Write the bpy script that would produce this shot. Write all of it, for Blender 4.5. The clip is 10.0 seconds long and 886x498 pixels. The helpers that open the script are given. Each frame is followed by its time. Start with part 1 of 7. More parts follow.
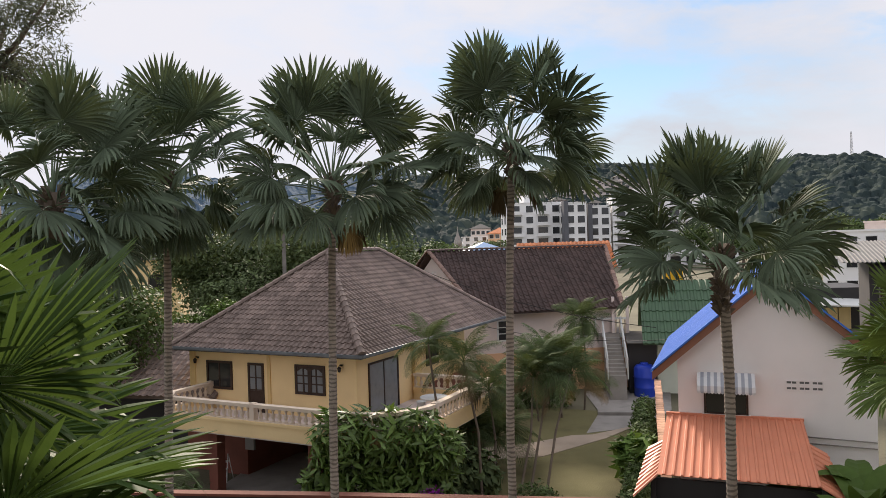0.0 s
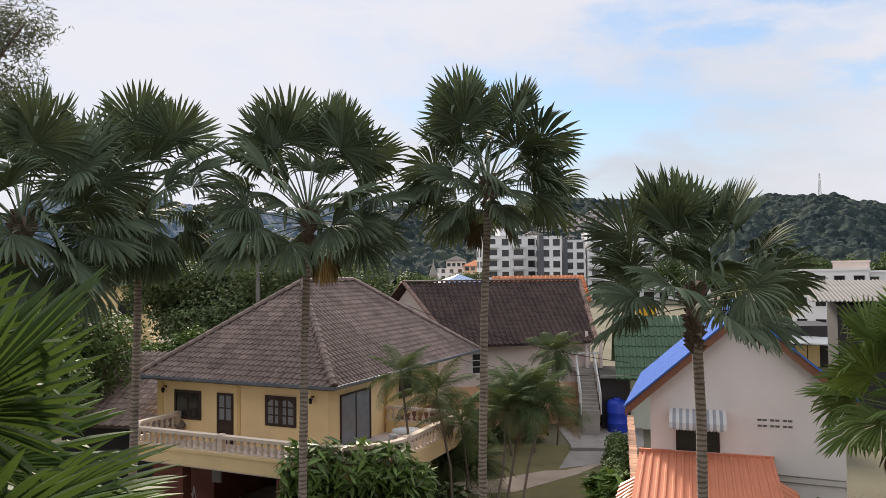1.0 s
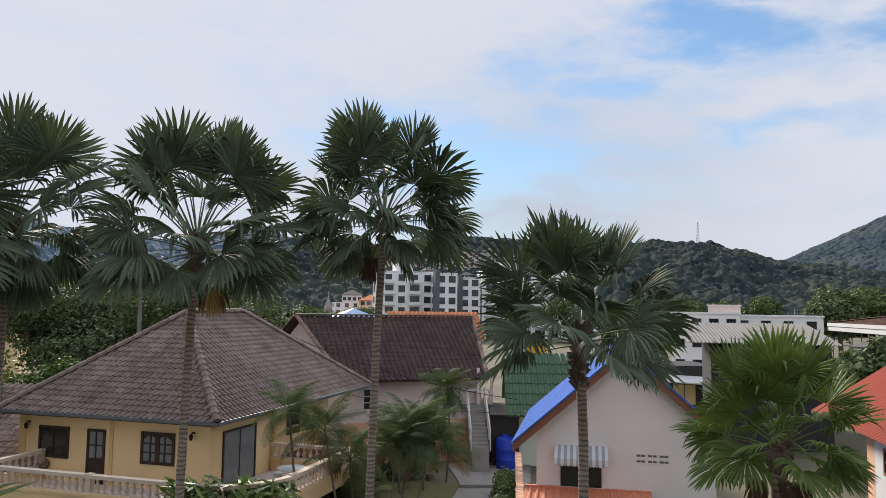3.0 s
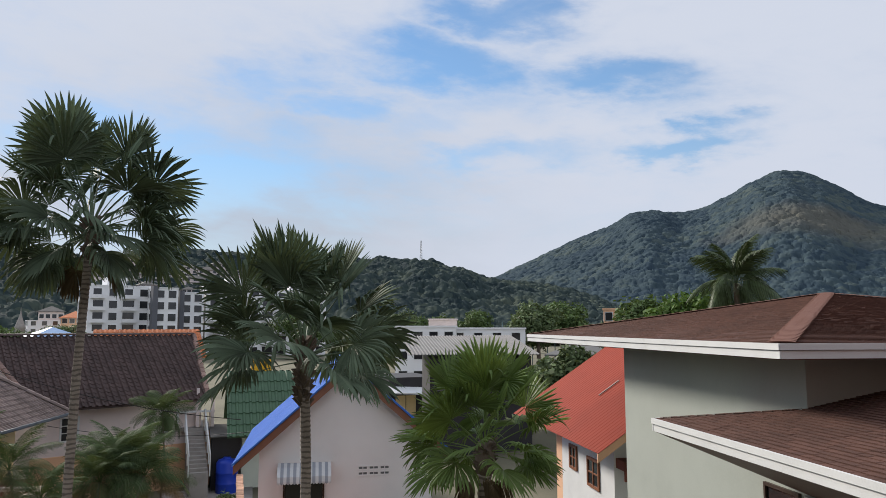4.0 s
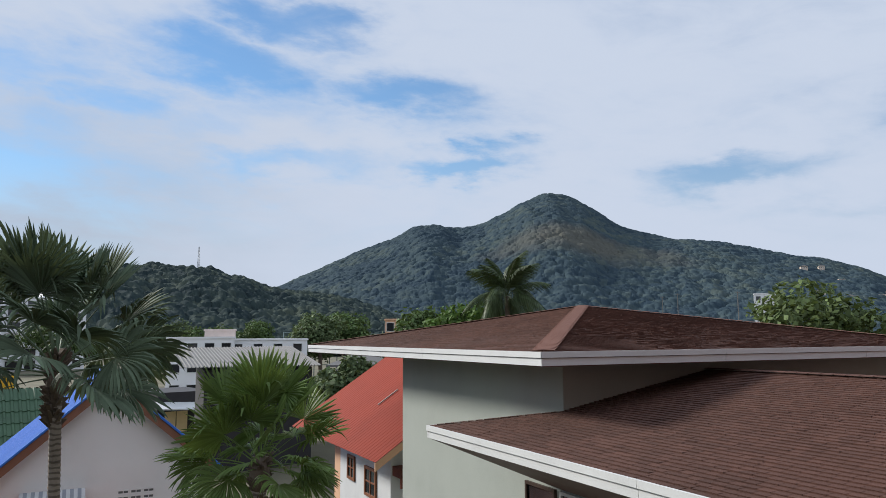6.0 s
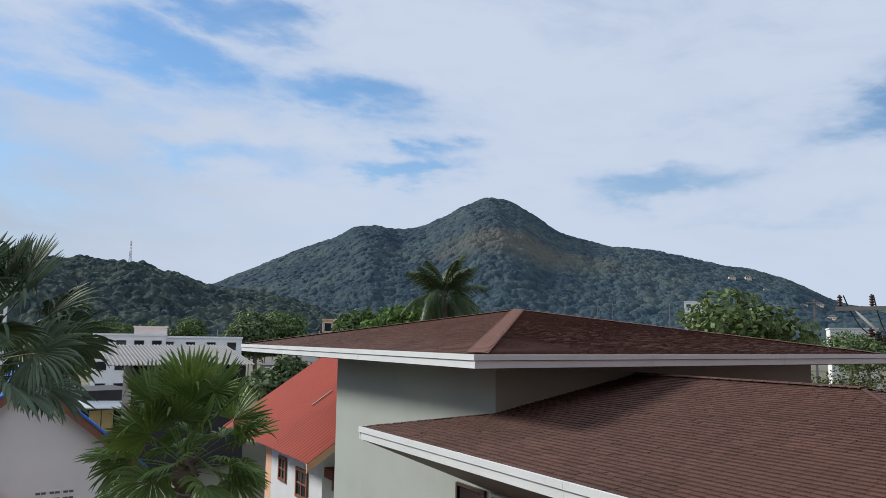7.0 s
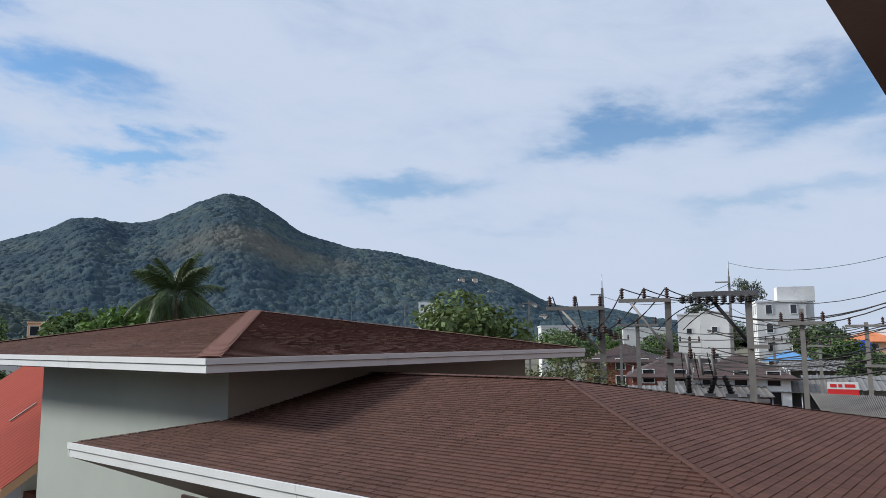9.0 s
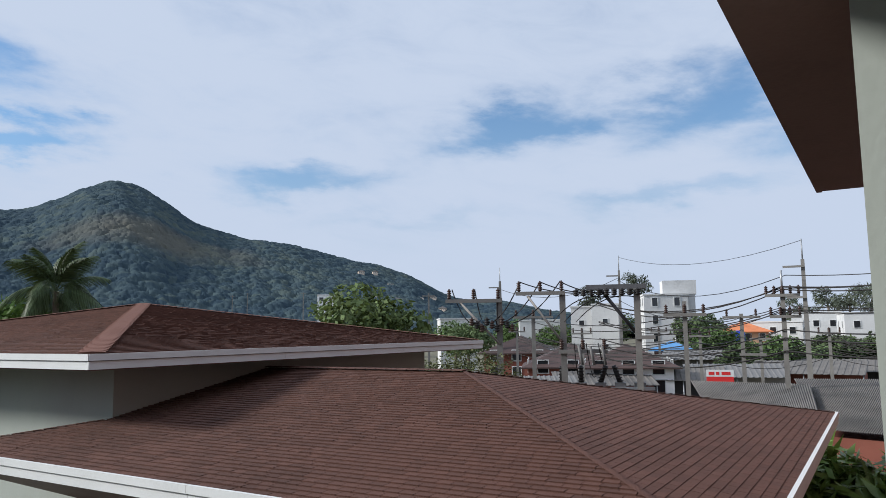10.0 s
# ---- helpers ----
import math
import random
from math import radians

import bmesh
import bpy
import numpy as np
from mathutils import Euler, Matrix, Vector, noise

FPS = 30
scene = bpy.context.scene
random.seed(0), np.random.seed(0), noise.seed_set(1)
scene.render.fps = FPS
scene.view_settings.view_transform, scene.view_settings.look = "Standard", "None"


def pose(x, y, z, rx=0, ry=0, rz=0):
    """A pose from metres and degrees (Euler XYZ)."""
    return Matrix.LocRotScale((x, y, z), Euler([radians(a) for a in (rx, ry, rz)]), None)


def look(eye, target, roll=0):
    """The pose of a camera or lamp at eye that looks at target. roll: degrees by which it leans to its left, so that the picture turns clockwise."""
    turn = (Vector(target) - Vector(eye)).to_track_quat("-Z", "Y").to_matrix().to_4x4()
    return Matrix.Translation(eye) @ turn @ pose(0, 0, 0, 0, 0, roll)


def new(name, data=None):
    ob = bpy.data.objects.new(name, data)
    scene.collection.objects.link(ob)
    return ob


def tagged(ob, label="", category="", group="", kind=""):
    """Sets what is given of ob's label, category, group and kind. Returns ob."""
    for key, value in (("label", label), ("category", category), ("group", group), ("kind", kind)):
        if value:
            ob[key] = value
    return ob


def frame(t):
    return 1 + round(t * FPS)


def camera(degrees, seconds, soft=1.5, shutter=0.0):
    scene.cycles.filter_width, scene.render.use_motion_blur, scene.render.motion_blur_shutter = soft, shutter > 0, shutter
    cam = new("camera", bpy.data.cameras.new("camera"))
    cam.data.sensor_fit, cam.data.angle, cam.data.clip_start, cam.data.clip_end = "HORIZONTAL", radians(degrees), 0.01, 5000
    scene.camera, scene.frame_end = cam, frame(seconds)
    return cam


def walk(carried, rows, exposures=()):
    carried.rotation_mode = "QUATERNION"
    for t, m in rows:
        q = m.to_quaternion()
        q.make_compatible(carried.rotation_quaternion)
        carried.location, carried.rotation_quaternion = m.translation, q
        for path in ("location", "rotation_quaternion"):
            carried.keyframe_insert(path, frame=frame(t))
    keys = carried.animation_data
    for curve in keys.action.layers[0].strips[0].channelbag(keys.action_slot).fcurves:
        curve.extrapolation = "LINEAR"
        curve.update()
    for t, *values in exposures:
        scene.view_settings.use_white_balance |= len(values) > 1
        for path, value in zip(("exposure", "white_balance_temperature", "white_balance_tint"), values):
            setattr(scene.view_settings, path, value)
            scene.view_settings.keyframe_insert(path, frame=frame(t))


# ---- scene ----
# camera and its walk
cam = camera(63.0, 10.0, soft=0.6)
walk(cam, [
    (0, pose(-0.136, 0.035, 8.688, 89.57, 1.76, -0.00)),
    (0.5, pose(-0.136, 0.029, 8.688, 90.94, 1.31, -0.38)),
    (1, pose(-0.134, 0.037, 8.703, 92.02, 0.67, -1.94)),
    (1.5, pose(-0.131, 0.041, 8.697, 92.95, 0.50, -5.01)),
    (2, pose(-0.120, 0.034, 8.700, 93.36, 0.13, -6.70)),
    (2.2, pose(-0.095, 0.025, 8.688, 93.68, 0.02, -7.27)),
    (3.3, pose(-0.055, 0.011, 8.684, 95.40, -1.19, -13.63)),
    (3.5, pose(-0.032, 0.015, 8.686, 95.76, -0.94, -17.85)),
    (4, pose(-0.002, 0.018, 8.698, 96.14, 0.07, -31.34)),
    (4.5, pose(0.024, 0.021, 8.710, 96.30, 0.70, -38.96)),
    (5, pose(0.043, 0.024, 8.715, 96.47, 0.74, -42.08)),
    (5.5, pose(0.036, 0.011, 8.702, 96.74, 0.65, -46.04)),
    (6, pose(0.028, 0.015, 8.700, 96.90, 0.33, -48.33)),
    (6.2, pose(0.040, -0.016, 8.698, 96.78, 0.57, -48.98)),
    (7.3, pose(0.052, -0.047, 8.696, 97.20, -1.14, -54.06)),
    (7.5, pose(0.070, -0.054, 8.699, 97.20, -1.15, -54.39)),
    (8, pose(0.090, -0.052, 8.700, 97.25, -0.67, -60.42)),
    (8.5, pose(0.106, -0.029, 8.711, 97.24, -0.02, -68.62)),
    (9, pose(0.109, -0.031, 8.707, 97.15, 0.35, -73.48)),
    (9.5, pose(0.127, -0.016, 8.709, 96.89, 0.61, -77.40)),
    (10, pose(0.141, -0.016, 8.706, 96.51, 0.73, -81.38)),
], [(0.0, 0.31, 7300, 15), (2.2, 0.20, 7050, 13), (3.5, 0.04, 6700, 12), (5.0, -0.06, 6400, 10), (10.0, -0.09, 6050, 9)])
# world, sun, exposure
SUN_AZ, SUN_EL = radians(-10), radians(28)
world = bpy.data.worlds.new("sky")
scene.world = world
world.use_nodes = True
wn, wl = world.node_tree.nodes, world.node_tree.links
sky = wn.new("ShaderNodeTexSky")
sky.sky_type, sky.sun_disc = "NISHITA", False
sky.sun_elevation, sky.sun_rotation = SUN_EL, SUN_AZ
sky.dust_density = 0.0
wn["Background"].inputs[1].default_value = 0.10


# thin cloud over a blue sky, drawn out in level streaks, with openings where the blue shows and a pale band of haze low down
def wmath(op, a, b=None, c=None):
    nd = wn.new("ShaderNodeMath")
    nd.operation = op
    for k, v in enumerate((a, b, c)):
        if v is None:
            continue
        if isinstance(v, (int, float)):
            nd.inputs[k].default_value = v
        else:
            wl.new(v, nd.inputs[k])
    return nd.outputs[0]


def wnoise(vec, scale, detail, rough, distort=0.0):
    nd = wn.new("ShaderNodeTexNoise")
    nd.inputs["Scale"].default_value, nd.inputs["Detail"].default_value = scale, detail
    nd.inputs["Roughness"].default_value, nd.inputs["Distortion"].default_value = rough, distort
    wl.new(vec, nd.inputs["Vector"])
    return nd


def wrange(x, a, b, c, d):
    nd = wn.new("ShaderNodeMapRange")
    nd.interpolation_type = "SMOOTHSTEP"
    for k, v in ((1, a), (2, b), (3, c), (4, d)):
        nd.inputs[k].default_value = v
    wl.new(x, nd.inputs[0])
    return nd.outputs[0]


wco = wn.new("ShaderNodeTexCoord")
sep = wn.new("ShaderNodeSeparateXYZ")
wl.new(wco.outputs["Generated"], sep.inputs[0])
azim = wmath("MULTIPLY", wmath("ARCTAN2", sep.outputs[0], sep.outputs[1]), 57.2958)
elev = wmath("MULTIPLY", wmath("ARCSINE", sep.outputs[2]), 57.2958)
flat = wn.new("ShaderNodeCombineXYZ")
wl.new(wmath("MULTIPLY", wmath("ADD", azim, wmath("MULTIPLY", elev, 0.9)), 0.042), flat.inputs[0])
wl.new(wmath("MULTIPLY", wmath("ADD", elev, wmath("MULTIPLY", azim, -0.06)), 0.105), flat.inputs[1])
broad = wnoise(flat.outputs[0], 1.1, 6, 0.55, 0.5)
fine = wnoise(flat.outputs[0], 3.2, 8, 0.62, 1.2)
warp = wnoise(flat.outputs[0], 2.4, 6, 0.6)
bend = wn.new("ShaderNodeSeparateColor")
wl.new(warp.outputs["Color"], bend.inputs[0])
waz = wmath("ADD", azim, wmath("MULTIPLY", wmath("SUBTRACT", bend.outputs[0], 0.5), 20.0))
wel = wmath("ADD", elev, wmath("MULTIPLY", wmath("SUBTRACT", bend.outputs[1], 0.5), 8.0))
# openings in the cloud: bearing, height, half width, half height in degrees, lean, depth
blue = None
for a, e, ra, re, lean, deep in ((32.0, 20.3, 7.0, 2.2, -0.06, 1.0), (44.6, 18.6, 6.0, 1.5, -0.10, 0.85), (50.5, 13.9, 5.0, 0.8, 0.05, 0.95), (35.5, 13.4, 7.0, 1.0, 0.04, 0.55),
                                 (70.4, 11.9, 5.2, 1.1, 0.10, 0.9), (19.0, 18.6, 5.0, 2.2, 0.0, 0.5), (36.7, 24.0, 5.0, 1.6, -0.15, 0.8), (86.6, 15.7, 6.0, 1.5, 0.10, 1.0),
                                 (101.4, 17.2, 6.5, 2.3, 0.12, 1.0), (98.9, 10.2, 6.0, 0.9, 0.05, 0.55), (24.0, 17.1, 5.0, 1.5, 0.05, 0.6), (30.0, 16.4, 8.0, 1.6, 0.12, 0.4),
                                 (115.0, 14.0, 9.0, 2.5, 0.0, 0.8), (15.0, 11.5, 9.0, 3.2, 0.06, 0.8), (80.0, 9.0, 9.0, 0.7, 0.02, 0.3), (7.0, 14.0, 9.0, 2.6, 0.1, 0.5), (12.0, 5.5, 12.0, 2.8, 0.0, 0.6), (24.0, 9.0, 6.0, 1.5, 0.0, 0.4)):
    da = wmath("SUBTRACT", waz, a)
    u = wmath("DIVIDE", da, ra)
    v = wmath("DIVIDE", wmath("SUBTRACT", wmath("SUBTRACT", wel, e), wmath("MULTIPLY", da, lean)), re)
    q = wmath("ADD", wmath("MULTIPLY", u, u), wmath("MULTIPLY", v, v))
    g = wmath("MULTIPLY", wmath("EXPONENT", wmath("MULTIPLY", q, -0.8)), deep)
    blue = g if blue is None else wmath("MAXIMUM", blue, g)
veil = wmath("ADD", wmath("MULTIPLY", wmath("SUBTRACT", broad.outputs[0], 0.5), 0.8), wmath("MULTIPLY", wmath("SUBTRACT", fine.outputs[0], 0.5), 0.4))
cover = wrange(wmath("SUBTRACT", wmath("ADD", veil, 0.72), wmath("MULTIPLY", blue, 0.8)), 0.0, 0.8, 0.08, 1.0)
haze = wrange(sep.outputs[2], 0.0, 0.30, 0.88, 0.12)
mix1 = wn.new("ShaderNodeMix")
mix1.data_type = "RGBA"
wl.new(haze, mix1.inputs[0])
rich = wn.new("ShaderNodeHueSaturation")
rich.inputs["Saturation"].default_value, rich.inputs["Value"].default_value = 1.30, 1.40
wl.new(sky.outputs[0], rich.inputs["Color"])
wl.new(rich.outputs[0], mix1.inputs[6])
mix1.inputs[7].default_value = (4.4, 5.0, 6.3, 1)
mix2 = wn.new("ShaderNodeMix")
mix2.data_type = "RGBA"
wl.new(cover, mix2.inputs[0])
wl.new(mix1.outputs[2], mix2.inputs[6])
white = wn.new("ShaderNodeVectorMath")
white.operation = "SCALE"
white.inputs[0].default_value = (6.35, 6.95, 8.1)
ga = wmath("DIVIDE", wmath("SUBTRACT", waz, 17.0), 15.0)
ge = wmath("DIVIDE", wmath("SUBTRACT", wel, 9.0), 8.0)
grey = wmath("EXPONENT", wmath("MULTIPLY", wmath("ADD", wmath("MULTIPLY", ga, ga), wmath("MULTIPLY", ge, ge)), -1.0))
wl.new(wmath("SUBTRACT", 1.0, wmath("MULTIPLY", grey, 0.22)), white.inputs["Scale"])
wl.new(white.outputs[0], mix2.inputs[7])
# cloud is brightest overhead, where it is seen through least air
lift = wn.new("ShaderNodeVectorMath")
lift.operation = "SCALE"
wl.new(mix2.outputs[2], lift.inputs[0])
wl.new(wrange(sep.outputs[2], 0.46, 0.95, 1.0, 1.35), lift.inputs["Scale"])
wl.new(lift.outputs[0], wn["Background"].inputs[0])
sun = new("sun", bpy.data.lights.new("sun", "SUN"))
sun.data.energy, sun.data.angle, sun.data.color = 5.0, radians(11), (1.0, 0.94, 0.86)
sun.matrix_world = look((math.sin(SUN_AZ) * math.cos(SUN_EL) * 50, math.cos(SUN_AZ) * math.cos(SUN_EL) * 50, math.sin(SUN_EL) * 50), (0, 0, 0))


# materials
def mat(name, color, rough=0.8, scale=4.0, vary=0.25, bump=0.1, metal=0.0, fine=40.0, stain=None, spec=0.3, island=0.0, piece=0.0):
    """A surface with colour variation at two scales, fine relief, and differences from piece to piece."""
    m = bpy.data.materials.new(name)
    m.use_nodes = True
    n, l = m.node_tree.nodes, m.node_tree.links
    b = n["Principled BSDF"]
    b.inputs["Roughness"].default_value, b.inputs["Metallic"].default_value = rough, metal
    b.inputs["Specular IOR Level"].default_value = spec
    co = n.new("ShaderNodeTexCoord")
    big = n.new("ShaderNodeTexNoise")
    big.inputs["Scale"].default_value, big.inputs["Detail"].default_value = scale, 6
    small = n.new("ShaderNodeTexNoise")
    small.inputs["Scale"].default_value, small.inputs["Detail"].default_value = fine, 4
    l.new(co.outputs["Object"], big.inputs["Vector"])
    l.new(co.outputs["Object"], small.inputs["Vector"])
    add = n.new("ShaderNodeMath")
    add.operation = "MULTIPLY_ADD"
    add.inputs[1].default_value = 0.4
    l.new(small.outputs[0], add.inputs[0])
    l.new(big.outputs[0], add.inputs[2])
    ramp = n.new("ShaderNodeValToRGB")
    c = Vector(color[:3])
    lo, hi = c * (1 - vary), c * (1 + vary * 0.6)
    if stain:
        lo = Vector(stain)
    ramp.color_ramp.elements[0].position, ramp.color_ramp.elements[0].color = 0.42, (*lo, 1)
    ramp.color_ramp.elements[1].position, ramp.color_ramp.elements[1].color = 0.95, (*hi, 1)
    mid = ramp.color_ramp.elements.new(0.66)
    mid.color = (*c, 1)
    l.new(add.outputs[0], ramp.inputs[0])
    out = ramp.outputs[0]
    for amount, node, socket in ((island, "ShaderNodeNewGeometry", "Random Per Island"), (piece, "ShaderNodeObjectInfo", "Random")):
        if amount:
            src = n.new(node)
            hsv = n.new("ShaderNodeHueSaturation")
            mr = n.new("ShaderNodeMapRange")
            mr.inputs["To Min"].default_value, mr.inputs["To Max"].default_value = 1 - amount, 1 + amount
            l.new(src.outputs[socket], mr.inputs["Value"])
            l.new(mr.outputs[0], hsv.inputs["Value"])
            l.new(out, hsv.inputs["Color"])
            out = hsv.outputs[0]
    l.new(out, b.inputs["Base Color"])
    if bump:
        bp = n.new("ShaderNodeBump")
        bp.inputs["Strength"].default_value, bp.inputs["Distance"].default_value = bump, 0.02
        l.new(small.outputs[0], bp.inputs["Height"])
        l.new(bp.outputs[0], b.inputs["Normal"])
    return m


M_SHINGLE = mat("brown shingle", (0.092, 0.043, 0.031), 0.9, 0.5, 0.3, 0.5, fine=60, piece=0.13, island=0.17)
M_WHITE = mat("white paint", (0.64, 0.65, 0.64), 0.55, 1.3, 0.12, 0.05)
M_PALE = mat("pale green-grey plaster", (0.37, 0.40, 0.36), 0.8, 1.2, 0.08, 0.06)
M_SOFFIT = mat("brown soffit board", (0.17, 0.10, 0.085), 0.6, 2, 0.15, 0.05)
M_YELLOW = mat("cream yellow plaster", (0.88, 0.66, 0.36), 0.85, 0.8, 0.10, 0.08)
M_TILE = mat("weathered brown roof tile", (0.205, 0.155, 0.135), 0.85, 0.7, 0.45, 0.4, piece=0.2, island=0.22)
M_DARKTILE = mat("dark brown roof tile", (0.06, 0.038, 0.034), 0.7, 0.7, 0.35, 0.3, island=0.2, piece=0.15)
M_WALLWHITE = mat("off-white plaster", (0.88, 0.85, 0.84), 0.85, 0.7, 0.10, 0.08)
M_BLUE = mat("blue metal sheet", (0.06, 0.185, 0.60), 0.7, 1, 0.1, 0.02, spec=0.1)
M_ORANGE = mat("orange metal sheet", (0.72, 0.27, 0.16), 0.5, 1, 0.15, 0.02)
M_RED = mat("red metal sheet", (0.25, 0.036, 0.018), 0.75, 0.8, 0.12, 0.02, spec=0.12)
M_GREENROOF = mat("green roof tile", (0.05, 0.10, 0.055), 0.6, 1, 0.3, 0.1)
M_DARKWOOD = mat("dark brown timber", (0.05, 0.03, 0.022), 0.5, 8, 0.3, 0.1)
M_GRASS = mat("dry lawn", (0.155, 0.14, 0.065), 1.0, 0.6, 0.35, 0.6, fine=30)
M_GROUND = mat("earth and scrub", (0.13, 0.12, 0.08), 1.0, 0.15, 0.5, 0.6, fine=8)
M_TRUNK = mat("ringed grey palm bark", (0.33, 0.28, 0.235), 0.95, 3, 0.4, 0.5, fine=25)
# dark leaf scars ring the trunk every twelve centimetres or so
tn, tl = M_TRUNK.node_tree.nodes, M_TRUNK.node_tree.links
band = tn.new("ShaderNodeTexWave")
band.bands_direction = "Z"
band.inputs["Scale"].default_value, band.inputs["Distortion"].default_value = 3.0, 4.5
band.inputs["Detail"].default_value, band.inputs["Detail Scale"].default_value = 3.0, 1.2
tco = tn.new("ShaderNodeTexCoord")
tl.new(tco.outputs["Object"], band.inputs["Vector"])
bmix = tn.new("ShaderNodeMix")
bmix.data_type, bmix.blend_type = "RGBA", "MULTIPLY"
bmix.inputs[0].default_value = 0.62
tl.new(M_TRUNK.node_tree.nodes["Color Ramp"].outputs[0], bmix.inputs[6])
bramp = tn.new("ShaderNodeValToRGB")
bramp.color_ramp.elements[0].position, bramp.color_ramp.elements[0].color = 0.18, (0.16, 0.14, 0.13, 1)
bramp.color_ramp.elements[1].position = 0.5
tl.new(band.outputs[0], bramp.inputs[0])
tl.new(bramp.outputs[0], bmix.inputs[7])
tl.new(bmix.outputs[2], tn["Principled BSDF"].inputs["Base Color"])
M_GLASS = mat("dark window glass", (0.02, 0.022, 0.025), 0.08, 2, 0.1, 0.0, spec=0.6)
M_CONC = mat("weathered concrete", (0.29, 0.27, 0.25), 0.9, 1.5, 0.25, 0.2)


def leaf_mat(name, color, rough=0.5, vary=0.35, glow=0.15, scale=1.5, shine=0.08):
    """A leaf surface: varied from leaflet to leaflet, letting some light through."""
    m = mat(name, color, rough, scale, 0.3, 0.0, island=vary, piece=0.15)
    n, l = m.node_tree.nodes, m.node_tree.links
    b = n["Principled BSDF"]
    b.inputs["Specular IOR Level"].default_value = shine
    tr = n.new("ShaderNodeBsdfTranslucent")
    tr.inputs[0].default_value = (color[0] * 1.6, color[1] * 1.5, color[2] * 0.9, 1)
    mx = n.new("ShaderNodeMixShader")
    mx.inputs[0].default_value = glow
    l.new(b.outputs[0], mx.inputs[1])
    l.new(tr.outputs[0], mx.inputs[2])
    l.new(mx.outputs[0], n["Material Output"].inputs[0])
    return m


M_PALM = leaf_mat("fan palm leaf", (0.126, 0.170, 0.110), 0.6, glow=0.06, shine=0.10)
M_PALMFRESH = leaf_mat("fresh fan palm leaf", (0.14, 0.21, 0.062), 0.5, glow=0.18, shine=0.15)
M_PALMNEAR = leaf_mat("deep green fan palm leaf", (0.078, 0.135, 0.045), 0.5, glow=0.2, shine=0.12)
M_DRY = leaf_mat("dry brown frond", (0.14, 0.105, 0.065), 0.8, 0.3, 0.15)
M_LEAF = leaf_mat("dark broad leaf", (0.095, 0.13, 0.06), 0.6, 0.5, 0.12)
M_LEAFBRIGHT = leaf_mat("bright broad leaf", (0.085, 0.145, 0.036), 0.55, 0.45, 0.15)
M_HEDGE = leaf_mat("hedge leaf", (0.085, 0.13, 0.048), 0.6, 0.5, 0.12)
M_FEATHER = leaf_mat("feather palm leaf", (0.08, 0.11, 0.05), 0.7, 0.5, 0.12, shine=0.03)
M_COCONUT = leaf_mat("coconut frond", (0.06, 0.085, 0.036), 0.5, 0.5, 0.05, shine=0.15)
M_SCRUB = leaf_mat("brown-green scrub", (0.095, 0.105, 0.05), 0.8, 0.5, 0.1)
M_MOTTLED = leaf_mat("mottled tree leaf", (0.11, 0.15, 0.06), 0.6, 0.6, 0.15)
M_GLOSSY = leaf_mat("glossy long leaf", (0.13, 0.21, 0.055), 0.35, 0.5, 0.16, shine=0.3)
M_BOUGAIN = leaf_mat("magenta flower", (0.25, 0.03, 0.28), 0.6, 0.4, 0.3)
M_CASUARINA = leaf_mat("grey-green needle", (0.095, 0.11, 0.085), 0.7, 0.4, 0.2)
M_BARK = mat("grey brown bark", (0.14, 0.11, 0.085), 0.95, 3, 0.4, 0.5)
M_DARKSTEEL = mat("weathered dark steel", (0.11, 0.11, 0.115), 0.6, 3, 0.3, 0.05)
M_POLE = mat("grey weathered pole concrete", (0.20, 0.19, 0.175), 0.9, 1.5, 0.35, 0.2)
M_STEEL = mat("galvanised steel", (0.38, 0.39, 0.40), 0.5, 3, 0.15, 0.05, metal=0.6)
M_BLACK = mat("black rubber and glazed brown", (0.018, 0.015, 0.014), 0.5, 4, 0.2, 0.0)
M_INSUL = mat("brown glazed porcelain", (0.05, 0.028, 0.022), 0.25, 4, 0.3, 0.0)
M_TANK = mat("blue plastic tank", (0.015, 0.05, 0.42), 0.4, 1, 0.1, 0.0)
M_BRICKRED = mat("red brown paint", (0.19, 0.065, 0.045), 0.8, 1, 0.25, 0.1)
M_ASBESTOS = mat("weathered grey sheet", (0.135, 0.125, 0.115), 0.9, 0.8, 0.4, 0.2)
M_GREYROOF = mat("pale grey metal sheet", (0.165, 0.16, 0.155), 0.75, 0.5, 0.18, 0.02)
M_TERRACOTTA = mat("terracotta tile", (0.50, 0.17, 0.07), 0.75, 1, 0.25, 0.2, island=0.15)
M_PINK = mat("pale pink plaster", (0.70, 0.60, 0.57), 0.85, 0.8, 0.12, 0.05)
M_STONE = mat("balustrade plaster", (0.70, 0.58, 0.47), 0.8, 2, 0.15, 0.1)
M_CURTAIN = mat("pale curtain behind glass", (0.20, 0.22, 0.24), 0.1, 3, 0.2, 0.0, spec=0.6)
# dark cladding; also the painted shade of the stair gap and lower vent slots
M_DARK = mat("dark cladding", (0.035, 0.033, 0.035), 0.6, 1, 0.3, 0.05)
M_PATH = mat("pale concrete path", (0.36, 0.29, 0.23), 0.95, 1, 0.2, 0.2)
M_TIMBER = mat("brown painted barge board", (0.26, 0.12, 0.075), 0.6, 3, 0.2, 0.1)
M_PEACH = mat("peach plaster", (0.70, 0.42, 0.26), 0.85, 0.6, 0.15, 0.05)
M_SIGNRED = mat("red sign", (0.55, 0.03, 0.03), 0.5, 2, 0.1, 0.0)
M_SIGNYELLOW = mat("yellow board", (0.75, 0.42, 0.03), 0.5, 2, 0.1, 0.0)


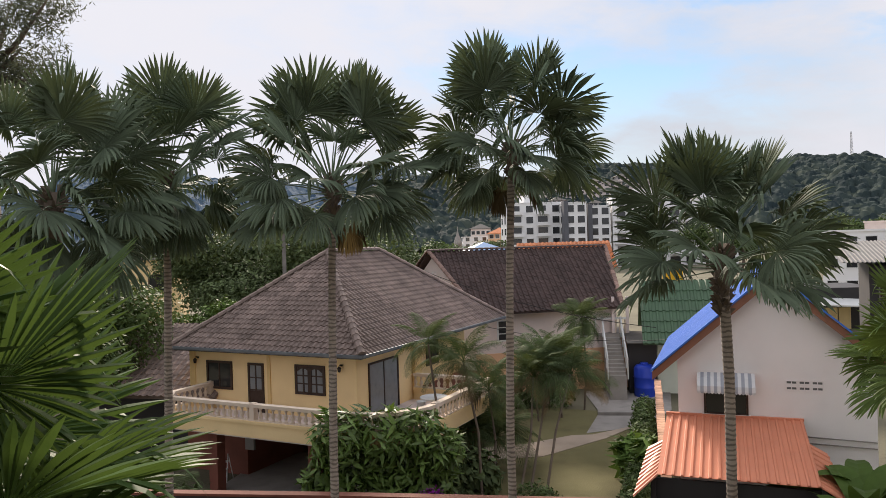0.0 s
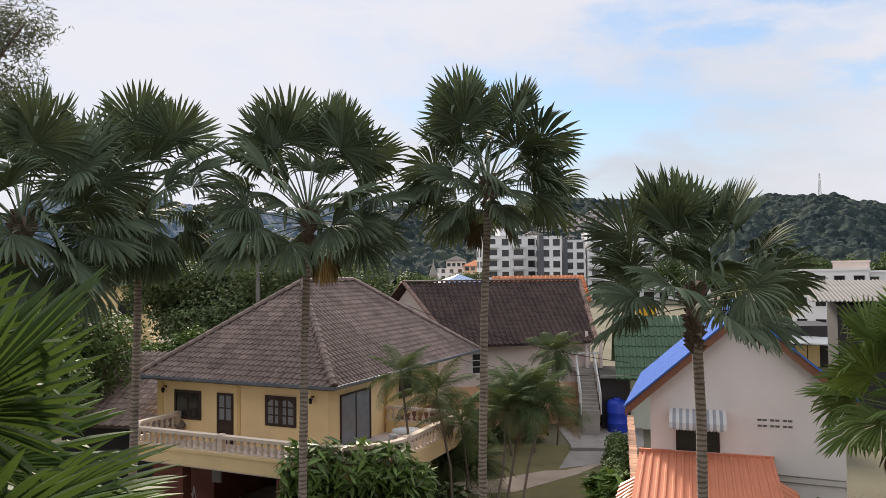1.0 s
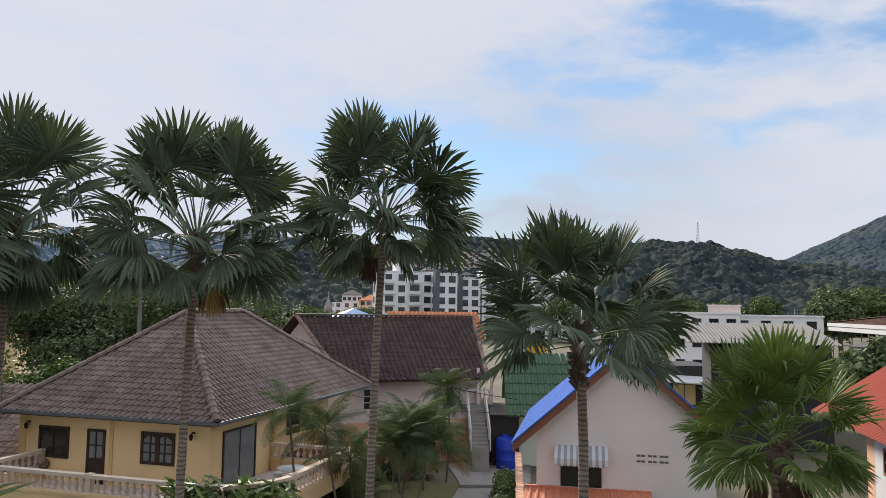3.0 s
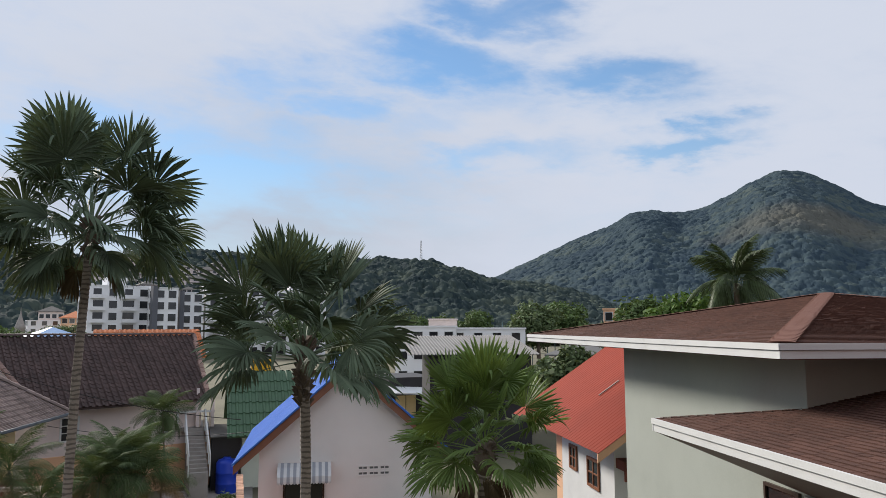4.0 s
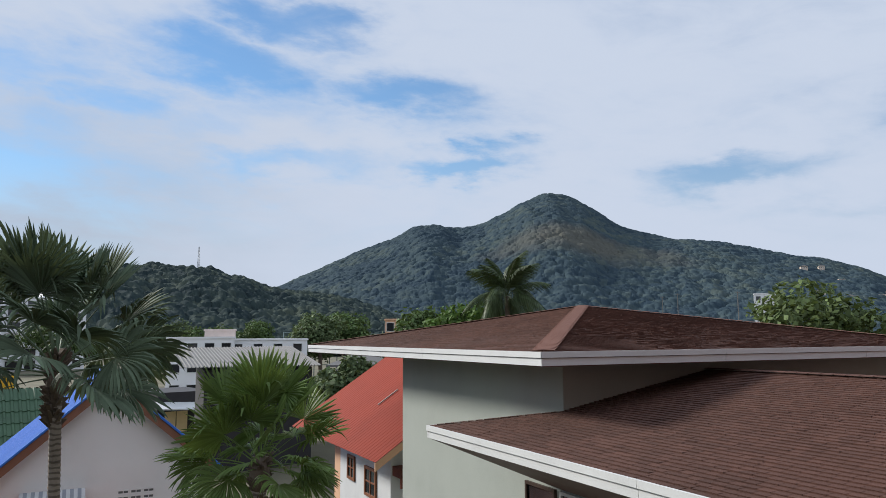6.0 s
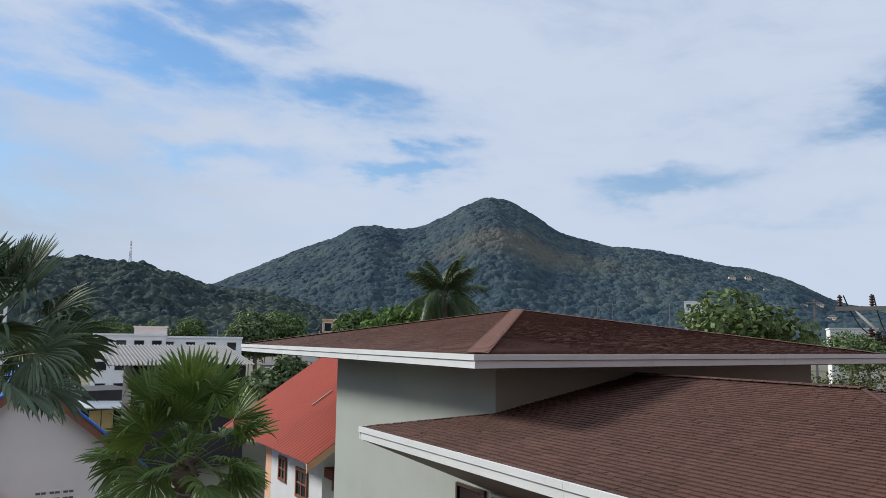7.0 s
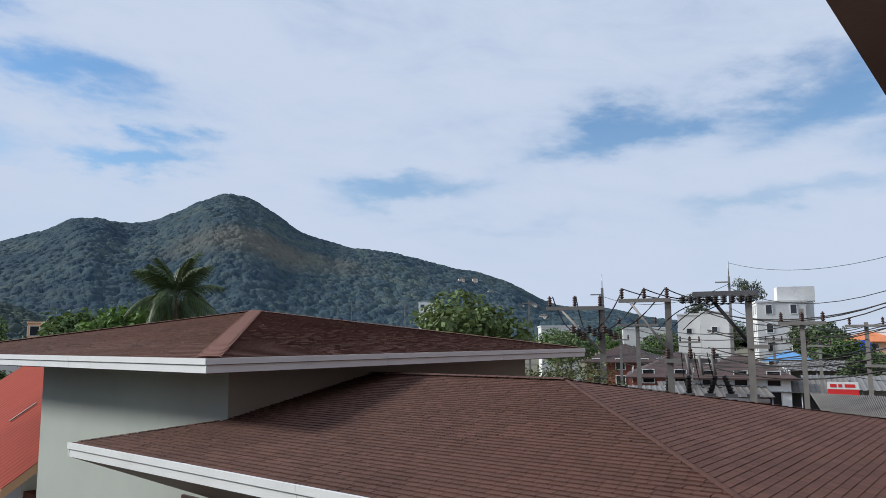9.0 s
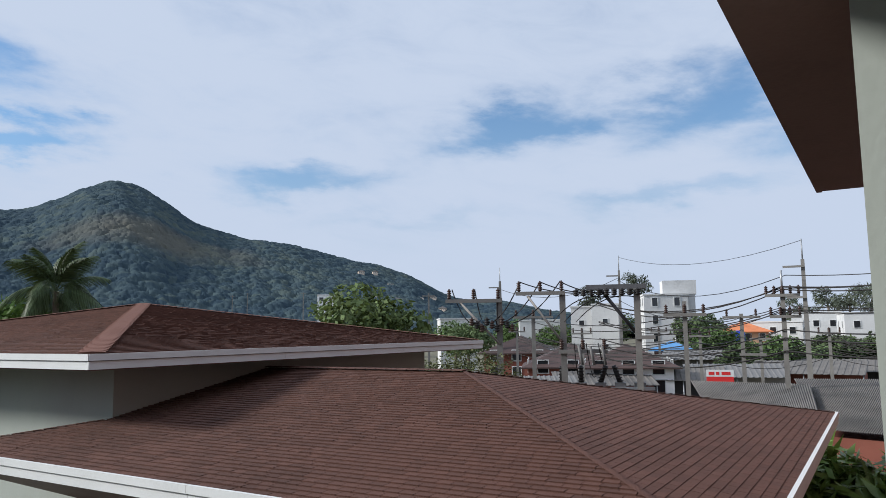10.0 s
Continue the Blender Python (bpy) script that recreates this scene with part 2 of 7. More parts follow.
# building blocks
def box(bm, x0, x1, y0, y1, z0, z1, m=None):
    vs = [bm.verts.new((x, y, z)) for z in (z0, z1) for x, y in ((x0, y0), (x1, y0), (x1, y1), (x0, y1))]
    if m:
        for v in vs:
            v.co = m @ v.co
    for f in ((3, 2, 1, 0), (4, 5, 6, 7), (0, 1, 5, 4), (1, 2, 6, 5), (2, 3, 7, 6), (3, 0, 4, 7)):
        bm.faces.new([vs[i] for i in f])
    return vs


def slab(bm, pts, thick):
    """A plate whose top is the polygon pts (counter-clockwise from above), thick downwards."""
    top = [bm.verts.new(p) for p in pts]
    bot = [bm.verts.new((p[0], p[1], p[2] - thick)) for p in pts]
    bm.faces.new(top)
    bm.faces.new(bot[::-1])
    k = len(pts)
    for i in range(k):
        bm.faces.new((top[i], bot[i], bot[(i + 1) % k], top[(i + 1) % k]))


def extrude_y(bm, prof, y0, y1):
    """A prism of the x-z outline prof between y0 and y1."""
    a = [bm.verts.new((x, y0, z)) for x, z in prof]
    b = [bm.verts.new((x, y1, z)) for x, z in prof]
    bm.faces.new(a)
    bm.faces.new(b[::-1])
    k = len(prof)
    for i in range(k):
        bm.faces.new((a[i], b[i], b[(i + 1) % k], a[(i + 1) % k]))


def tube(bm, pts, radii, n=8, cap=True):
    """A round bar through pts with a radius at each."""
    rings = []
    for i, p in enumerate(pts):
        p = Vector(p)
        d = (Vector(pts[min(i + 1, len(pts) - 1)]) - Vector(pts[max(i - 1, 0)])).normalized()
        s = d.orthogonal().normalized() if abs(d.z) < 0.9 else Vector((1, 0, 0)).cross(d).normalized()
        t = d.cross(s)
        r = radii[i] if isinstance(radii, (list, tuple)) else radii
        rings.append([bm.verts.new(p + (s * math.cos(2 * math.pi * j / n) + t * math.sin(2 * math.pi * j / n)) * r) for j in range(n)])
    for a, b in zip(rings, rings[1:]):
        for j in range(n):
            f = bm.faces.new((a[j], a[(j + 1) % n], b[(j + 1) % n], b[j]))
            f.smooth = True
    if cap:
        bm.faces.new(rings[0][::-1])
        bm.faces.new(rings[-1])


def lathe(bm, prof, n=12, at=(0, 0, 0)):
    """A turned form from (radius, height) pairs."""
    tube(bm, [(at[0], at[1], at[2] + z) for r, z in prof], [max(r, 0.001) for r, z in prof], n)


def mesh(name, bm, *materials):
    bmesh.ops.recalc_face_normals(bm, faces=bm.faces)
    me = bpy.data.meshes.new(name)
    bm.to_mesh(me)
    bm.free()
    for m in materials:
        me.materials.append(m)
    return me


def part(name, bm, material, parent, label="", m=None):
    ob = new(name, mesh(name, bm, material))
    ob.parent = parent
    if m is not None:
        ob.matrix_basis = m
    return tagged(ob, label) if label else ob


def thing(name, m, label, category, group="", kind=""):
    ob = new(name)
    ob.matrix_basis = m
    return tagged(ob, label, category, group, kind)


def solid(name, bm, material, label, category, m=None, group="", kind=""):
    ob = new(name, mesh(name, bm, material))
    if m is not None:
        ob.matrix_basis = m
    return tagged(ob, label, category, group, kind)


# ---- ground, hills, mountain ----
def spot(az, d, z=0.0):
    """A place by its bearing (degrees clockwise from +y) and distance from the lookout."""
    return Vector((math.sin(radians(az)) * d, math.cos(radians(az)) * d, z))


def canopy(x, y, cell, seed):
    """Height of rounded tree crowns (0..1) at the points x, y, from a jittered grid of crowns."""
    best = np.zeros_like(x)
    ix, iy = np.floor(x / cell), np.floor(y / cell)
    for dx in (-1, 0, 1):
        for dy in (-1, 0, 1):
            cx, cy = ix + dx, iy + dy
            h = np.sin(cx * 127.1 + cy * 311.7 + seed) * 43758.5453
            h2 = np.sin(cx * 269.5 + cy * 183.3 + seed) * 24634.6345
            h3 = np.sin(cx * 113.5 + cy * 71.9 + seed) * 13758.123
            jx, jy, jr = h - np.floor(h), h2 - np.floor(h2), h3 - np.floor(h3)
            r = np.hypot(x - (cx + jx) * cell, y - (cy + jy) * cell) / (cell * (0.5 + 0.45 * jr))
            best = np.maximum(best, np.sqrt(np.clip(1 - r * r, 0, 1)) * (0.45 + 0.55 * jr))
    return best


def ridge(name, label, az0, az1, step, bumps, near, crest, far, rows, cell, tree, rough, material, base=0.0):
    """A wooded hill: bumps are (bearing, spread, angle of rise) that add up to the skyline seen from the lookout."""
    azs = np.radians(np.arange(az0, az1 + step / 2, step))
    t = np.concatenate([np.linspace(0, 1, rows), 1 + np.linspace(0.15, 1, 5)])
    rad = np.where(t <= 1, near + (crest - near) * t, crest + (far - crest) * (t - 1))
    A, Rr = np.meshgrid(azs, rad)
    T = np.meshgrid(azs, t)[1]
    el = sum(h * np.exp(-((np.degrees(A) - a) / s) ** 2) for a, s, h in bumps) + base
    top = crest * np.tan(np.radians(np.clip(el, 0, 30))) + 8.7 - tree * 0.9
    rise = np.where(T <= 1, np.sin(np.clip(T, 0, 1) * math.pi / 2) ** 1.35, np.clip(2 - T, 0, 1))
    x, y = np.sin(A) * Rr, np.cos(A) * Rr
    deg = np.degrees(A)
    gully = np.sin(deg * 0.55 + T * 4 + 1.3 * np.sin(deg * 0.21 + T * 3)) + 0.6 * np.sin(deg * 1.25 - T * 5 + 2 * np.sin(deg * 0.4)) + 0.35 * np.sin(deg * 2.9 + T * 9)
    z = top * rise * (1 + rough * gully * np.sin(np.clip(T, 0, 1) * math.pi)) + tree * canopy(x, y, cell, 1.0) + min(tree, 3.2) * 1.2 * canopy(x, y, cell * 7, 3.0) + 0.5 * tree * canopy(x, y, cell * 0.45, 7.0) - 2
    n, m = A.shape
    idx = np.arange(n * m).reshape(n, m)
    faces = np.stack([idx[:-1, :-1], idx[:-1, 1:], idx[1:, 1:], idx[1:, :-1]], -1).reshape(-1, 4)
    me = bpy.data.meshes.new(name)
    me.from_pydata(np.stack([x, y, z], -1).reshape(-1, 3).tolist(), [], faces[:, ::-1].tolist())
    me.materials.append(material)
    return tagged(new(name, me), label, "hill", "", "structure")


def forest_mat(name, dark, mid, dry, crown, patch, clearing=None):
    """Tree cover seen from afar: each crown a little different, stands of other trees, and drier ground on one shoulder."""
    m = bpy.data.materials.new(name)
    m.use_nodes = True
    n, l = m.node_tree.nodes, m.node_tree.links
    b = n["Principled BSDF"]
    b.inputs["Roughness"].default_value, b.inputs["Specular IOR Level"].default_value = 1.0, 0.05
    co = n.new("ShaderNodeTexCoord")
    big = n.new("ShaderNodeTexNoise")
    big.inputs["Scale"].default_value, big.inputs["Detail"].default_value, big.inputs["Roughness"].default_value = patch, 5, 0.6
    cell = n.new("ShaderNodeTexVoronoi")
    cell.inputs["Scale"].default_value = crown
    sepc = n.new("ShaderNodeSeparateColor")
    for nd in (big, cell):
        l.new(co.outputs["Object"], nd.inputs["Vector"])
    l.new(cell.outputs["Color"], sepc.inputs[0])
    amt = n.new("ShaderNodeMath")
    amt.operation = "MULTIPLY_ADD"
    amt.inputs[1].default_value = 0.34
    l.new(sepc.outputs[0], amt.inputs[0])
    l.new(big.outputs[0], amt.inputs[2])
    ramp = n.new("ShaderNodeValToRGB")
    cr = ramp.color_ramp
    cr.elements[0].position, cr.elements[0].color = 0.48, (*dark, 1)
    cr.elements[1].position, cr.elements[1].color = 0.98, (*dry, 1)
    cr.elements.new(0.72).color = (*mid, 1)
    l.new(amt.outputs[0], ramp.inputs[0])
    out = ramp.outputs[0]
    if clearing:
        at, size, turn, colour = clearing
        mp = n.new("ShaderNodeMapping")
        mp.vector_type = "TEXTURE"
        mp.inputs["Location"].default_value, mp.inputs["Rotation"].default_value, mp.inputs["Scale"].default_value = at, (0, 0, turn), size
        l.new(co.outputs["Object"], mp.inputs["Vector"])
        ln = n.new("ShaderNodeVectorMath")
        ln.operation = "LENGTH"
        l.new(mp.outputs[0], ln.inputs[0])
        jag = n.new("ShaderNodeMath")
        jag.operation = "MULTIPLY_ADD"
        jag.inputs[1].default_value = 1.6
        l.new(big.outputs[0], jag.inputs[0])
        l.new(ln.outputs["Value"], jag.inputs[2])
        edge = n.new("ShaderNodeMapRange")
        for k, v in ((1, 1.35), (2, 2.1), (3, 0.75), (4, 0.0)):
            edge.inputs[k].default_value = v
        l.new(jag.outputs[0], edge.inputs[0])
        mx = n.new("ShaderNodeMix")
        mx.data_type = "RGBA"
        l.new(edge.outputs[0], mx.inputs[0])
        l.new(out, mx.inputs[6])
        mx.inputs[7].default_value = (*colour, 1)
        out = mx.outputs[2]
    l.new(out, b.inputs["Base Color"])
    return m


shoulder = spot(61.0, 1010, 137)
# blue-grey distance haze is put into the mountain's forest colours, slightly into the hill's
M_FORESTFAR_HAZED = forest_mat("hazed mountain forest", (0.031, 0.050, 0.066), (0.048, 0.071, 0.081), (0.076, 0.096, 0.086), 0.085, 0.007, (tuple(shoulder), (150, 80, 45), radians(-61), (0.11, 0.105, 0.085)))
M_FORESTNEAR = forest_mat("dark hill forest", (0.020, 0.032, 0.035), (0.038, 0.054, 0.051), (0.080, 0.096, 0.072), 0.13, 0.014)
# farthest hills: the haze is painted as blue in the tree colour itself
M_FORESTBLUE_HAZE = forest_mat("distant forest in haze blue", (0.05, 0.085, 0.13), (0.06, 0.10, 0.145), (0.075, 0.115, 0.15), 0.05, 0.004)
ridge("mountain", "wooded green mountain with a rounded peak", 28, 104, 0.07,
      ((46.89, 1.78, 0.69), (45.18, 13.81, 5.18), (65.8, 20.71, 6.6), (82.5, 2.7, -0.74), (57.45, 4.15, 2.9)), 650, 1500, 2400, 215, 12.0, 5.0, 0.018, M_FORESTFAR_HAZED, base=-0.27)
ridge("hill_near", "dark green wooded hill behind the town", -12, 50, 0.07,
      ((-2, 7, 4.6), (10, 8, 4.3), (22, 9, 4.3), (31, 6, 2.7), (40, 6, 2.6)), 330, 800, 1200, 150, 8, 6, 0.05, M_FORESTNEAR)
ridge("hill_far", "distant wooded hills in haze blue", -62, 12, 0.16,
      ((-50, 14, 4.0), (-22, 12, 5.6), (-3, 9, 5.0)), 900, 1900, 2600, 60, 18, 9, 0.06, M_FORESTBLUE_HAZE)

bm = bmesh.new()
vs = [bm.verts.new((x, y, 0)) for x, y in ((-4500, -4500), (4500, -4500), (4500, 4500), (-4500, 4500))]
bm.faces.new(vs)
solid("ground", bm, M_GROUND, "dark earth ground with scrub and leaf litter", "ground", kind="structure")

# lawn, drive and path of the garden between the houses
bm = bmesh.new()
slab(bm, [(-2.5, 22, 0.04), (5.2, 21.5, 0.04), (10.4, 35.0, 0.04), (5.0, 37.4, 0.04), (0.5, 36.5, 0.04), (-1.0, 29, 0.04)], 0.04)
solid("lawn", bm, M_GRASS, "dry brownish garden lawn", "lawn", kind="structure")
bm = bmesh.new()
slab(bm, [(0.5, 28.6, 0.06), (3.6, 28.9, 0.06), (6.6, 31.2, 0.06), (8.6, 33.3, 0.06), (6.2, 31.9, 0.06), (5.3, 31.9, 0.06), (3.0, 30.7, 0.06), (0.3, 30.3, 0.06)], 0.02)
solid("garden_path", bm, M_PATH, "pale curved concrete garden path", "path", kind="structure")
bm = bmesh.new()
slab(bm, [(6.0, 32.2, 0.055), (8.7, 33.0, 0.055), (11.0, 36.0, 0.055), (12.5, 41, 0.055), (7.6, 41, 0.055), (7.4, 36.0, 0.055)], 0.015)
solid("driveway", bm, M_CONC, "grey concrete driveway", "driveway", kind="structure")
bm = bmesh.new()
slab(bm, [(-9.5, 22.5, 0.05), (-3.0, 24.0, 0.05), (-2.4, 29, 0.05), (-7.5, 31, 0.05)], 0.05)
solid("carport_floor", bm, M_CONC, "grey concrete carport floor", "floor", kind="structure")

# ---- roof coverings ----
def courses(p0, p1, q0, q1, wide, deep, lift=0.0):
    """The pieces of a roof facet from the eave p0-p1 up to q0-q1: for each one its lower left corner, the ways along and up, its
    full width, and the corners cut to the facet (None where it is whole)."""
    p0, p1, q0, q1 = Vector(p0), Vector(p1), Vector(q0), Vector(q1)
    along = (p1 - p0).normalized()
    up = q0 - p0
    up = up - along * up.dot(along)
    length = up.length
    up.normalize()
    n = max(1, round(length / deep))
    step = length / n
    jog = random.Random(n)
    out = []
    for j in range(n):
        y0, y1 = j * step, (j + 1) * step
        lo = lambda y: (q0 - p0).dot(along) * y / length
        hi = lambda y: (p1 - p0).length + ((q1 - p0).dot(along) - (p1 - p0).length) * y / length
        off = jog.uniform(0, wide) if lift == 0 else 0.0
        k = math.floor((min(lo(y0), lo(y1)) - off) / wide)
        while k * wide + off < max(hi(y0), hi(y1)):
            a, b = k * wide + off, (k + 1) * wide + off
            k += 1
            cut = [max(a, lo(y0)), min(b, hi(y0)), min(b, hi(y1)), max(a, lo(y1))]
            whole = abs(cut[0] - a) + abs(cut[1] - b) + abs(cut[2] - b) + abs(cut[3] - a) < 1e-6
            if not whole:
                cut = [min(max(c, min(lo(y0), lo(y1))), max(hi(y0), hi(y1))) for c in cut]
                if cut[1] - cut[0] < 0.02 and cut[2] - cut[3] < 0.02:
                    continue
                if cut[1] < cut[0]:
                    cut[0] = cut[1] = (cut[0] + cut[1]) / 2
                if cut[2] < cut[3]:
                    cut[2] = cut[3] = (cut[2] + cut[3]) / 2
            out.append((p0 + up * y0, along, up, step, a, b, cut, whole))
    return out


def shingle_shape(xs, step, thick, wave):
    """Vertices and faces of one roof piece: xs are its four corners' places along; a wave makes a rolled tile."""
    v, f = [], []
    over = step * 0.12
    if not wave:
        g = 0.003
        xa, xb, xc, xd = xs[0] + g, xs[1] - g, xs[2] - g, xs[3] + g
        v = [(xa, -over * 0.3, 0), (xb, -over * 0.3, 0), (xb, -over * 0.3, thick), (xa, -over * 0.3, thick), (xc, step, thick * 0.25), (xd, step, thick * 0.25)]
        f = [(0, 1, 2, 3), (3, 2, 4, 5), (0, 3, 5), (1, 4, 2)]
        return v, f
    prof = ((0.0, 0.0), (0.18, 0.0), (0.34, 1.0), (0.56, 1.0), (0.72, 0.0), (1.0, 0.0))
    for row, (ya, la, xa, xb) in enumerate(((-over, thick, xs[0], xs[1]), (step, 0.004, xs[3], xs[2]))):
        for u, h in prof:
            v.append((xa + (xb - xa) * u, ya, la + h * wave))
    for u, h in prof:
        v.append((xs[0] + (xs[1] - xs[0]) * u, -over, h * wave * 0.6 - 0.004))
    n = len(prof)
    for i in range(n - 1):
        f.append((i, i + 1, n + i + 1, n + i))
        f.append((2 * n + i, 2 * n + i + 1, i + 1, i))
    return v, f


def cover(parent, name, facets, wide, deep, thick, wave, material, nearest=None, many=300, label=""):
    """Covers facets with pieces: the ones nearest to a place on the plan as parts of their own, the rest joined."""
    pieces = []
    for fc in facets:
        pieces += courses(*fc, wide, deep, wave)
    own = []
    if nearest is not None:
        m = parent.matrix_basis
        key = lambda p: ((m @ (p[0] + p[1] * (p[4] + p[5]) / 2)).xy - Vector(nearest)).length
        own = sorted((p for p in pieces if p[7]), key=key)[:many]
    mine = {id(p) for p in own}
    vv, ff = [], []
    jig = random.Random(5)
    for p in pieces:
        if id(p) in mine:
            continue
        v, f = shingle_shape(p[6], p[3], thick * (1 if wave else jig.uniform(0.8, 1.2)), wave)
        nrm = p[1].cross(p[2])
        k = len(vv)
        vv += [tuple(p[0] + p[1] * a + p[2] * b + nrm * c) for a, b, c in v]
        ff += [tuple(i + k for i in q) for q in f]
    me = bpy.data.meshes.new(name + "_field")
    me.from_pydata(vv, [], ff)
    me.materials.append(material)
    ob = new(name + "_field", me)
    ob.parent = parent
    tagged(ob, label, kind="stuff")
    meshes = {}
    for p in own:
        key = round(p[3], 4)
        if key not in meshes:
            v, f = shingle_shape([0, p[5] - p[4], p[5] - p[4], 0], p[3], thick, wave)
            me = bpy.data.meshes.new(name)
            me.from_pydata(v, [], f)
            me.materials.append(material)
            meshes[key] = me
        o = new(name, meshes[key])
        o.parent = parent
        nrm = p[1].cross(p[2])
        m3 = Matrix((p[1], p[2], nrm)).transposed().to_4x4()
        o.matrix_basis = Matrix.Translation(p[0] + p[1] * p[4]) @ m3


def caps(bm, a, b, r, step, flat=0.6):
    """Overlapping half-round ridge caps from a to b."""
    a, b = Vector(a), Vector(b)
    d = (b - a)
    n = max(1, round(d.length / step))
    d.normalize()
    s = d.cross(Vector((0, 0, 1))).normalized()
    t = s.cross(d)
    L = (b - a).length / n
    for i in range(n):
        p, q = a + d * (L * i - 0.05), a + d * L * (i + 1)
        rings = []
        for c, rr in ((p, r * 1.12), (q, r * 0.92)):
            rings.append([bm.verts.new(c + s * math.cos(th) * rr + t * math.sin(th) * rr * flat) for th in (0, 0.8, 1.57, 2.34, 3.14)])
        for j in range(4):
            bm.faces.new((rings[0][j], rings[0][j + 1], rings[1][j + 1], rings[1][j]))
        bm.faces.new(rings[0])


def cap_row(parent, name, a, b, r, step, flat, material):
    """Ridge caps from a to b, each a part of its own on one shared mesh."""
    a, b = Vector(a), Vector(b)
    n = max(1, round((b - a).length / step))
    d = (b - a).normalized()
    L = (b - a).length / n
    bm = bmesh.new()
    caps(bm, (0, 0, 0), d * L, r, L, flat)
    me = mesh(name, bm, material)
    for i in range(n):
        ob = new(name, me)
        ob.parent = parent
        ob.matrix_basis = Matrix.Translation(a + d * L * i)


def hip_facets(x0, x1, y0, y1, z, rise):
    """Four facets of a hip roof, each as eave ends and top ends, and its ridge."""
    w, l = x1 - x0, y1 - y0
    if l >= w:
        a, b = Vector(((x0 + x1) / 2, y0 + w / 2, z + rise)), Vector(((x0 + x1) / 2, y1 - w / 2, z + rise))
    else:
        a, b = Vector((x0 + l / 2, (y0 + y1) / 2, z + rise)), Vector((x1 - l / 2, (y0 + y1) / 2, z + rise))
    c = [Vector((x0, y0, z)), Vector((x1, y0, z)), Vector((x1, y1, z)), Vector((x0, y1, z))]
    if l >= w:
        return [(c[0], c[1], a, a), (c[1], c[2], a, b), (c[2], c[3], b, b), (c[3], c[0], b, a)], a, b, c
    return [(c[0], c[1], a, b), (c[1], c[2], b, b), (c[2], c[3], b, a), (c[3], c[0], a, a)], a, b, c


def deck(bm, facets, c, thick=0.05):
    """The closed body under a roof's covering."""
    for p0, p1, q0, q1 in facets:
        pts = [p0, p1, q1] + ([q0] if (q0 - q1).length > 0.01 else [])
        bm.faces.new([bm.verts.new(p - Vector((0, 0, 0.01))) for p in pts])
    bm.faces.new([bm.verts.new(p - Vector((0, 0, thick))) for p in c[::-1]])
    for i in range(4):
        a, b = c[i], c[(i + 1) % 4]
        bm.faces.new([bm.verts.new(p) for p in (a - Vector((0, 0, 0.01)), b - Vector((0, 0, 0.01)), b - Vector((0, 0, thick)), a - Vector((0, 0, thick)))])


def frame_bars(bm, x0, x1, z0, z1, y, w, d):
    """A rectangular frame of four bars in the x-z plane."""
    box(bm, x0, x0 + w, y - d, y, z0, z1)
    box(bm, x1 - w, x1, y - d, y, z0, z1)
    box(bm, x0 + w, x1 - w, y - d, y, z1 - w, z1)
    box(bm, x0 + w, x1 - w, y - d, y, z0, z0 + w)


def window(parent, m, x0, x1, z0, z1, cols=1, rows=1, bar=0.06, mframe=None, mpane=None, name="window"):
    """A window on a wall's face (the face is y = 0 and looks to -y): frame, glazing bars and each pane."""
    bm = bmesh.new()
    frame_bars(bm, x0, x1, z0, z1, 0, bar, 0.05)
    win = part(name, bm, mframe or M_DARKWOOD, parent, m=m)
    w, h = (x1 - x0 - 2 * bar) / cols, (z1 - z0 - 2 * bar) / rows
    if cols * rows > 1:
        bm = bmesh.new()
        for i in range(1, cols):
            x = x0 + bar + w * i
            box(bm, x - bar * 0.3, x + bar * 0.3, -0.04, 0, z0 + bar, z1 - bar)
        for j in range(1, rows):
            z = z0 + bar + h * j
            box(bm, x0 + bar, x1 - bar, -0.035, -0.002, z - bar * 0.25, z + bar * 0.25)
        part("glazing_bar", bm, mframe or M_DARKWOOD, win)
    for i in range(cols):
        bm = bmesh.new()
        x = x0 + bar + w * i
        box(bm, x + 0.005, x + w - 0.005, -0.02, -0.005, z0 + bar, z1 - bar)
        part("pane", bm, mpane or M_GLASS, win)
    return win


# ---- neighbouring villa with brown shingle roofs ----
VILLA = pose(5.04, -1.17, 0, 0, 0, -22.65)
villa = thing("villa", VILLA, "pale grey-green villa with brown shingle hip roofs and white fascias", "house")
# the lower roof runs into the tower at y = 8.74; the upper one is a low pyramid
LC = [Vector((0, 0, 7.23)), Vector((9.39, 0, 7.23)), Vector((9.39, 10.27, 7.23)), Vector((0, 10.27, 7.23))]
LA, LB = Vector((4.695, 4.695, 8.096)), Vector((4.695, 8.76, 8.096))
JB = Vector((1.53, 8.74, 7.512))
LOW = ([(LC[0], LC[1], LA, LA), (LC[1], Vector((9.39, 8.74, 7.23)), LA, LB), (Vector((0, 8.74, 7.23)), LC[0], LB, LA),
        (LC[3], Vector((0, 8.74, 7.23)), JB, JB), (Vector((1.53, 10.27, 7.23)), LC[3], JB, JB)], LA, LB, LC)
PC = [Vector((0.68, 7.90, 8.46)), Vector((11.25, 7.90, 8.46)), Vector((11.25, 20.2, 8.46)), Vector((0.68, 20.2, 8.46))]
PA = Vector((5.965, 14.05, 9.43))
UPP = ([(PC[k], PC[(k + 1) % 4], PA, PA) for k in range(4)], PA, PA, PC)


